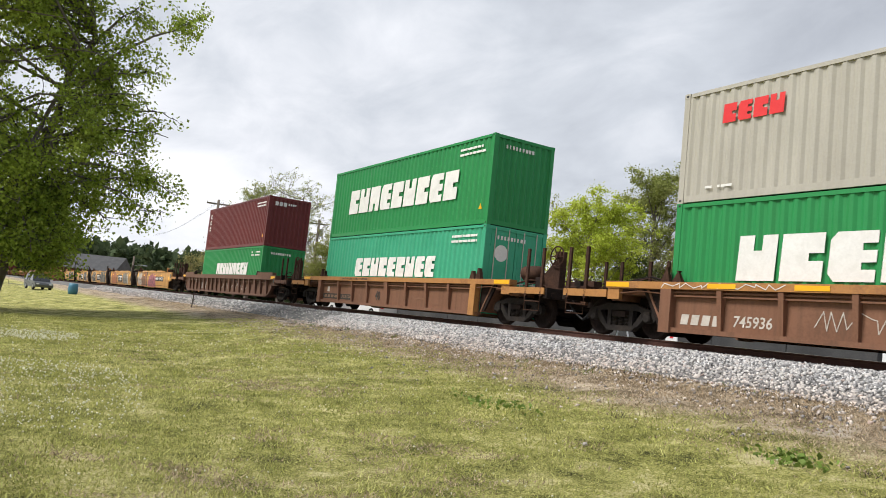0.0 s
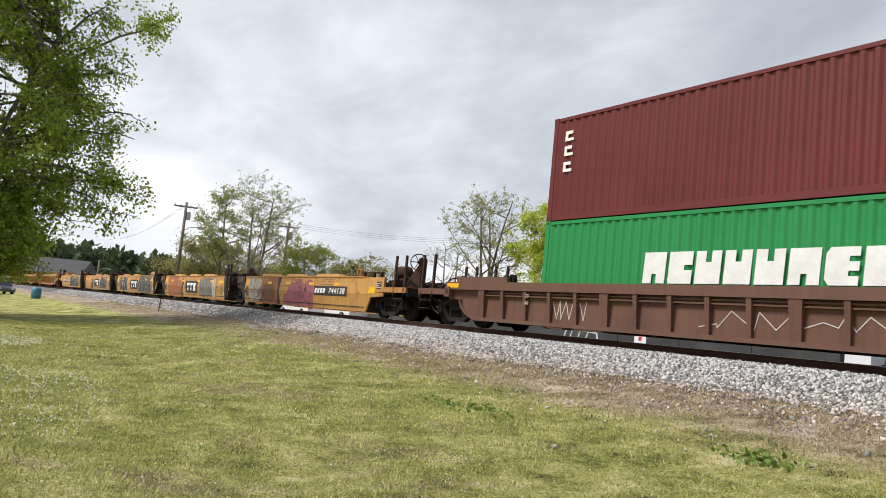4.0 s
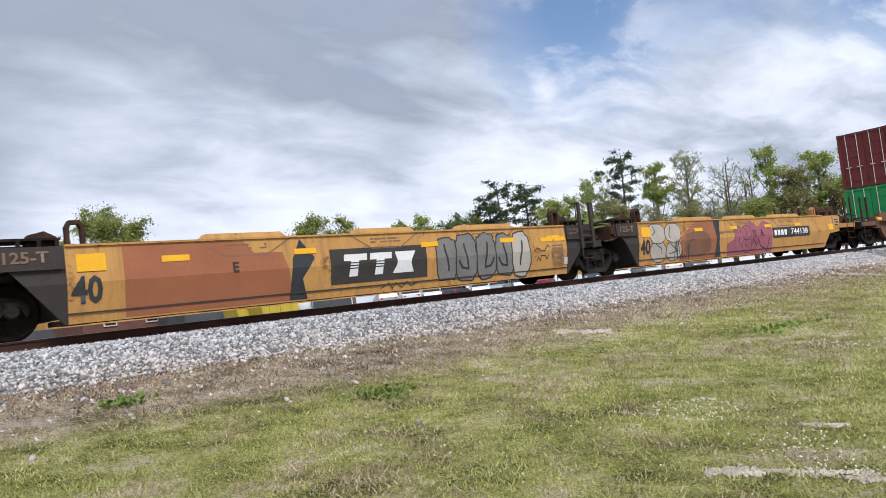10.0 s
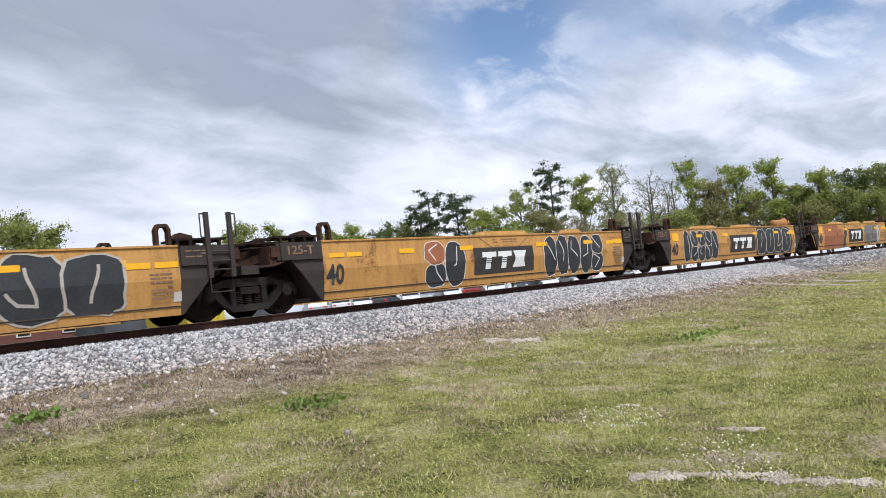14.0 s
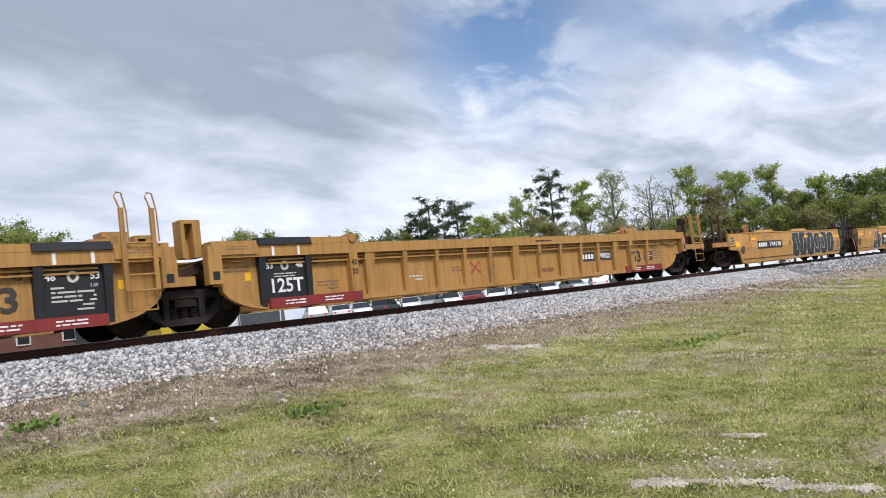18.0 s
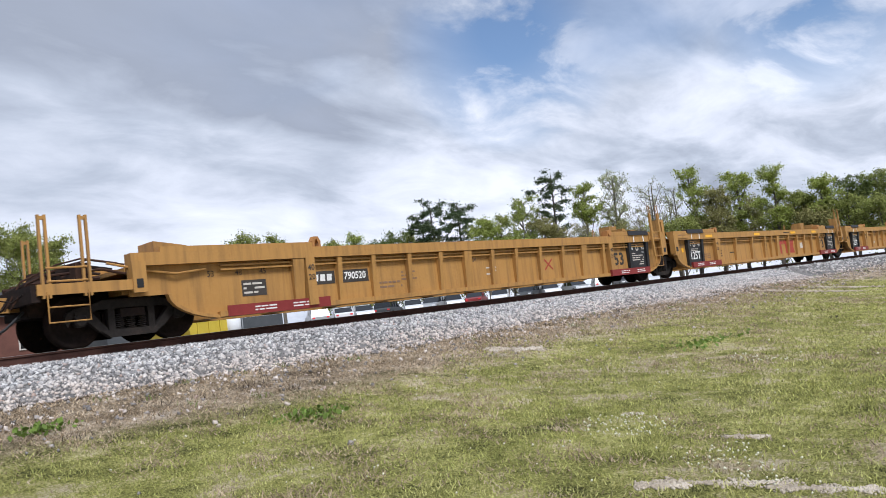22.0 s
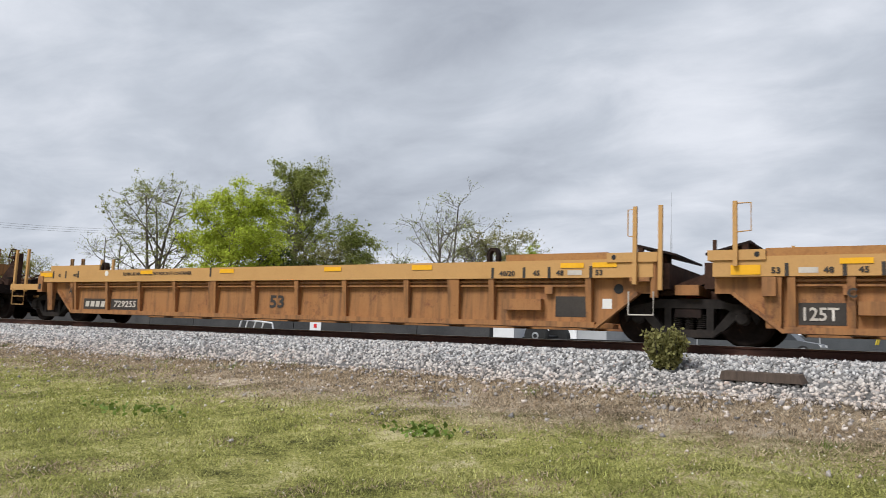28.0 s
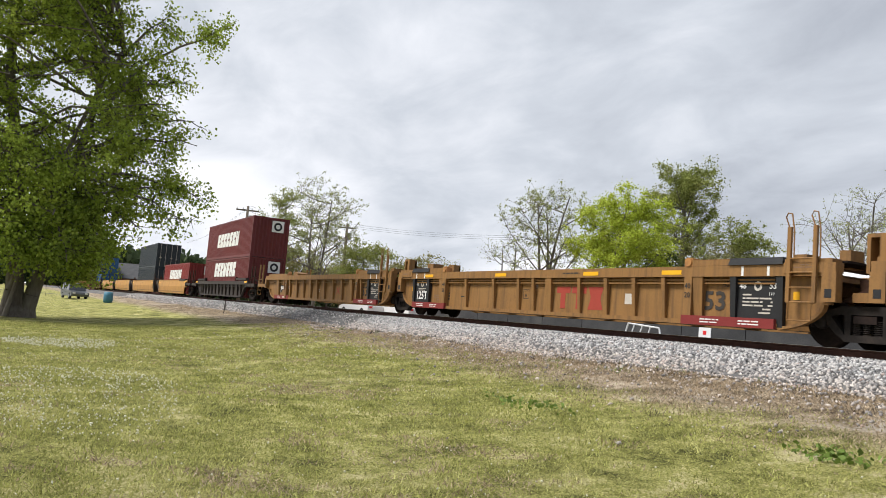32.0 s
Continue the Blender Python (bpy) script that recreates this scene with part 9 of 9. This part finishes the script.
    for k in ("y2", "z2"):
        c = C[k]
        slab_letters(c, 0.62, 2.62, 0.48, 1.08, 3, "markred", 0.006, P, 4, 0.0, False)
        paint(c, stroke([(-0.95, 0.72), (-0.68, 0.72), (-0.68, 0.99), (-0.95, 0.99), (-0.95, 0.72)], 0.014), "plateblack", 0.006, P, "plate_frame")
        side_text(c, "PLATE", -0.815, 0.93, 0.07, "plateblack", 0, 0, 1, P), side_text(c, "H", -0.815, 0.81, 0.13, "plateblack", 0.004, 0, 1, P)
        side_text(c, "20", -0.1, 1.05, 0.15, "plateblack", 0, 0, 1, -1.485)
        paint(c, [rect(3.35, 3.75, 0.66, 0.92)], "oldwhite", 0.005, P, "paper_placard")
        bars(c, 1.4, 1.43, -1.506, 0.7, 0.09, 1, "plateblack", 28, 0.95)
        bars(c, -5.6, 0.72, P - 0.006, 0.6, 0.3, 3, "plateblack", 29, 0.7), bars(c, -4.3, 0.72, P - 0.006, 0.5, 0.1, 1, "plateblack", 30, 0.8)
        for x in (-6.6, -2.0, 2.2, 5.0):
            paint(c, [rect(x - 0.3, x + 0.3, 1.36, 1.46)], "reflector", 0.005, -1.50, "reflector")
    for k in ("y3", "z3"):
        c = C[k]
        number_plate(c, -5.24, -3.46, 0.74, 1.02, "790520" if k == "y3" else "789355", P, rib=-4.33)
        side_text(c, "53", -7.35, 1.1, 0.16, "plateblack", 0, 0, 1, P), side_text(c, "48", -6.75, 1.1, 0.16, "plateblack", 0, 0, 1, P), side_text(c, "45", -6.2, 1.1, 0.16, "plateblack", 0, 0, 1, P)
        bars(c, -2.8, 0.62, P - 0.006, 0.7, 0.2, 2, "brownprint", 31), bars(c, -2.2, 0.8, P - 0.006, 0.5, 0.25, 3, "brownprint", 32), bars(c, 0.8, 0.75, P - 0.006, 0.4, 0.25, 3, "oldwhite", 33)
        side_text(c, "20", 0.0, 1.05, 0.15, "plateblack", 0, 0, 1, -1.485)
        paint(c, stroke([(3.2, 0.66), (3.55, 0.94)], 0.05) + stroke([(3.2, 0.94), (3.55, 0.66)], 0.05), "markred", 0.006, P, "round_mark")
    # rust-brown smooth car
    c = C["b1"]
    for x0, x1 in ((1.75, 4.3), (-4.6, -1.65)):
        paint(c, [rect(x0, x1, 0.42, 1.14)], "plateblack", 0.004, None, "marking_panel", "faded black panel")
    slab_letters(c, 2.0, 3.95, 0.56, 1.02, 3, "white", 0.006, None, 5)
    side_text(c, "646310", -2.5, 0.82, 0.40, "white", 0.008, 0.15, 0.95)
    for i in range(4):
        paint(c, [[(-4.5 + i * 0.28, 0.68), (-4.28 + i * 0.28, 0.68), (-4.24 + i * 0.28, 0.96), (-4.46 + i * 0.28, 0.96)]], "white", 0.009, None, "mark_bar")
    for x0, seed in ((4.8, 1), (-8.4, 2), (-1.3, 3)):
        rng = random.Random(seed)
        w = 0.56
        for i, shape in enumerate(([(0, 1.3), (0, 1.1), (0.2, 1.1), (0.2, 0.25), (0.38, 0.25), (0.38, 1.1), (0.56, 1.15), (0.56, 1.36), (0, 1.3)], [(0, 1.36), (0, 0.5), (0.1, 0.25), (0.4, 0.25), (0.5, 0.5), (0.5, 1.36), (0.34, 1.36), (0.34, 0.6), (0.17, 0.6), (0.17, 1.36), (0, 1.36)],
                                   [(0, 0.25), (0, 1.36), (0.17, 1.36), (0.36, 0.7), (0.36, 1.38), (0.52, 1.38), (0.52, 0.25), (0.36, 0.25), (0.17, 0.85), (0.17, 0.25), (0, 0.25)], [(0, 0.25), (0, 1.4), (0.5, 1.4), (0.5, 1.2), (0.2, 1.15), (0.2, 0.95), (0.4, 0.95), (0.4, 0.75), (0.2, 0.7), (0.2, 0.5), (0.55, 0.5), (0.55, 0.25), (0, 0.25)])):
            paint(c, stroke([(x0 + i * (w + 0.06) + x + rng.uniform(-0.02, 0.02), z + rng.uniform(-0.03, 0.03)) for x, z in shape], 0.015), "whiteline", 0.010 + 0.001 * i, None, "spray_line")
    for x0 in (1.6, -5.0):
        rng = random.Random(int(x0 * 7) + 90)
        ring = [(x0 + 0.75 + 0.68 * math.cos(w), 0.82 + 0.58 * math.sin(w)) for w in np.linspace(0.5, 6.6, 22)]
        paint(c, stroke(ring, 0.11), "teal_spray", 0.011, None, "spray_band")
        paint(c, stroke([(x0 + 0.75 + (x - x0 - 0.75) * 1.16, 0.82 + (z - 0.82) * 1.03) for x, z in ring[4:16]], 0.02), "whiteline", 0.0135, None, "spray_line")
        paint(c, stroke([(x0 + 1.25, 1.30), (x0 + 1.9, 1.40), (x0 + 2.7, 1.32), (x0 + 3.0, 1.12)], 0.13), "teal_spray", 0.014, None, "spray_band")
        for k, (a, b) in enumerate(((1.75, 1.55), (2.15, 2.35), (2.55, 2.05), (2.62, 3.25))):
            path = [(x0 + a + (b - a) * f + 0.07 * math.sin(4 * f + k), 1.34 - 1.06 * f) for f in np.linspace(0, 1, 7)]
            paint(c, stroke(path, 0.11 if k % 2 == 0 else 0.07), "teal_spray", 0.0155 + 0.001 * k, None, "spray_band")
            paint(c, stroke([(x + 0.11, z) for x, z in path], 0.018), "whiteline", 0.020 + 0.001 * k, None, "spray_line")
    scrawl(c, 4.3, 5.0, 1.2, 1.42, 7, "whiteline", 34), scrawl(c, -5.9, -5.1, 1.2, 1.42, 8, "whiteline", 35), scrawl(c, 3.0, 4.2, 1.22, 1.40, 10, "teal_spray", 36)
    reflectors(c, [7.9, -6.3, 5.2, -0.9], 1.12), reflectors(c, [8.35, -8.35], 0.74, 1.05, 0.12)
    side_text(c, "53", -7.7, 0.7, 0.44, "sprayblack", 0.01, 0, 1.1)
    for x in (9.2, -9.2):
        part("paper_placard", Geo().box(x - 0.13, x + 0.13, -1.478, -1.46, 1.15, 1.42), "white", c)
    for x in (8.2, -8.2):
        part("top_beam", Geo().hexa([(x - 1.5, -1.48, 1.53), (x + 1.5, -1.48, 1.53), (x + 1.5, -1.2, 1.53), (x - 1.5, -1.2, 1.53)], [(x - 1.35, -1.46, 1.70), (x + 1.35, -1.46, 1.70), (x + 1.35, -1.22, 1.70), (x - 1.35, -1.22, 1.70)]), "rustbrown", c)
    # faded orange cars
    for k in ("o1", "o2", "o3"):
        c = C[k]
        s0 = 1 if k != "o3" else -1
        number_plate(c, -6.45, -3.93, 0.36, 0.66, "729255", P, "oldwhite", rib=-5.26)
        side_text(c, "53", -0.2 if k == "o1" else 1.2, 0.62, 0.40, "plateblack", 0.012, 0, 1.25, P)
        side_text(c, "52,900 LBS MAX GROSS WT FOR 20 FT CONTAINER", -3.1, 1.33, 0.115, "plateblack", 0.003, 0, 1.06, -1.50)
        side_text(c, {"o1": "B", "o2": "C", "o3": "A"}[k], -6.9, 0.86, 0.2, "plateblack", 0.008, 0, 1, -1.485)
        for sgn in {"o1": (1,), "o2": (), "o3": (-1,)}[k]:
            for i, s_ in enumerate(("53", "48", "45", "40/20")):
                side_text(c, s_, sgn * (8.75 - i * 0.62 - (0.2 if i == 3 else 0)), 1.32, 0.12, "plateblack", 0.003, 0, 1, -1.50)
                paint(c, [rect(sgn * (8.45 - i * 0.62) - 0.03, sgn * (8.45 - i * 0.62) + 0.03, 1.24, 1.45)], "plateblack", 0.005, -1.50, "tick_mark")
        reflectors(c, [-3.5, -0.4, 3.0, 5.4], 1.37, 0.5, 0.10, -1.50)
        paint(c, [blobby(-5.25, 1.36, 0.08, 0.08, random.Random(2), 14, 2)], "white", 0.006, -1.50, "round_mark")
        paint(c, [rect(-1.02, -0.96, 1.23, 1.46)], "plateblack", 0.006, -1.50, "tick_mark")
    scrawl(C["o1"], -3.7, -2.7, 0.32, 0.72, 12, "brownprint", 37, 0.03, P), scrawl(C["o2"], -1.6, -0.4, 0.35, 0.75, 12, "sprayblack", 38, 0.035, P), scrawl(C["o2"], 0.2, 0.9, 0.35, 0.7, 9, "sprayblack", 39, 0.03, P)
    # brown cars
    c = C["lead"]
    side_text(c, "745936", -4.34, 0.50, 0.32, "oldwhite", 0.004, 0.1, 0.95, P)
    for i in range(4):
        paint(c, [[(-6.15 + i * 0.28, 0.38), (-5.95 + i * 0.28, 0.38), (-5.91 + i * 0.28, 0.60), (-6.11 + i * 0.28, 0.60)]], "oldwhite", 0.006, P, "mark_bar")
    scrawl(c, -6.6, -3.4, 1.16, 1.26, 22, "whiteline", 40, 0.02, -1.50), scrawl(c, -3.0, -1.6, 0.45, 0.8, 14, "oldwhite", 41, 0.016, P)
    reflectors(c, [-5.0, -3.0], 1.21, 0.7, 0.10, -1.50)
    c = C["green"]
    side_text(c, "40", -1.15, 0.58, 0.46, "plateblack", 0.01, 0, 0.9, P)
    number_plate(c, -6.4, -3.4, 0.36, 0.58, "753104", P, "brownprint", rib=-4.68)
    side_text(c, "52,900 LBS. MAX. GROSS WT. FOR 20 FT. CONTAINER", -3.1, 1.21, 0.10, "plateblack", 0.002, 0, 1, -1.50)
    paint(c, [rect(-6.0, -5.78, 0.66, 0.88)], "oldwhite", 0.006, P, "paper_placard")
    scrawl(c, 0.8, 3.4, 0.4, 0.7, 10, "sheetbrown", 42, 0.06, P)
    
    c = C["twin"]
    side_text(c, "20", -6.4, 0.95, 0.15, "oldwhite", 0, 0, 1, -1.48), side_text(c, "40", -6.4, 0.76, 0.15, "oldwhite", 0, 0, 1, -1.47)
    scrawl(c, -5.6, -4.2, 0.4, 0.85, 12, "oldwhite", 43, 0.025, P), scrawl(c, -1.0, 4.5, 0.45, 0.8, 20, "oldwhite", 44, 0.02, P)


dress()


# ---------------------------------------------------------------- movement
def motions():
    times = [0.0, 0.1, 0.2] + [float(t) for t in range(1, 32)] + [31.8, 31.9, 32.0]
    for ob, u, z in MOVING:
        walk(ob, [(t, pose(u + V * t, YT, z)) for t in times])
    # the wheel sets roll without slipping
    steps_of_time = [i / 15 for i in range(481)]
    for w in SPIN:
        x, z = w.matrix_local.translation.x, 0.452
        walk(w, [(t, pose(x, 0, z, 0, math.degrees(V * t / z) % 360.0, 0)) for t in steps_of_time])


motions()
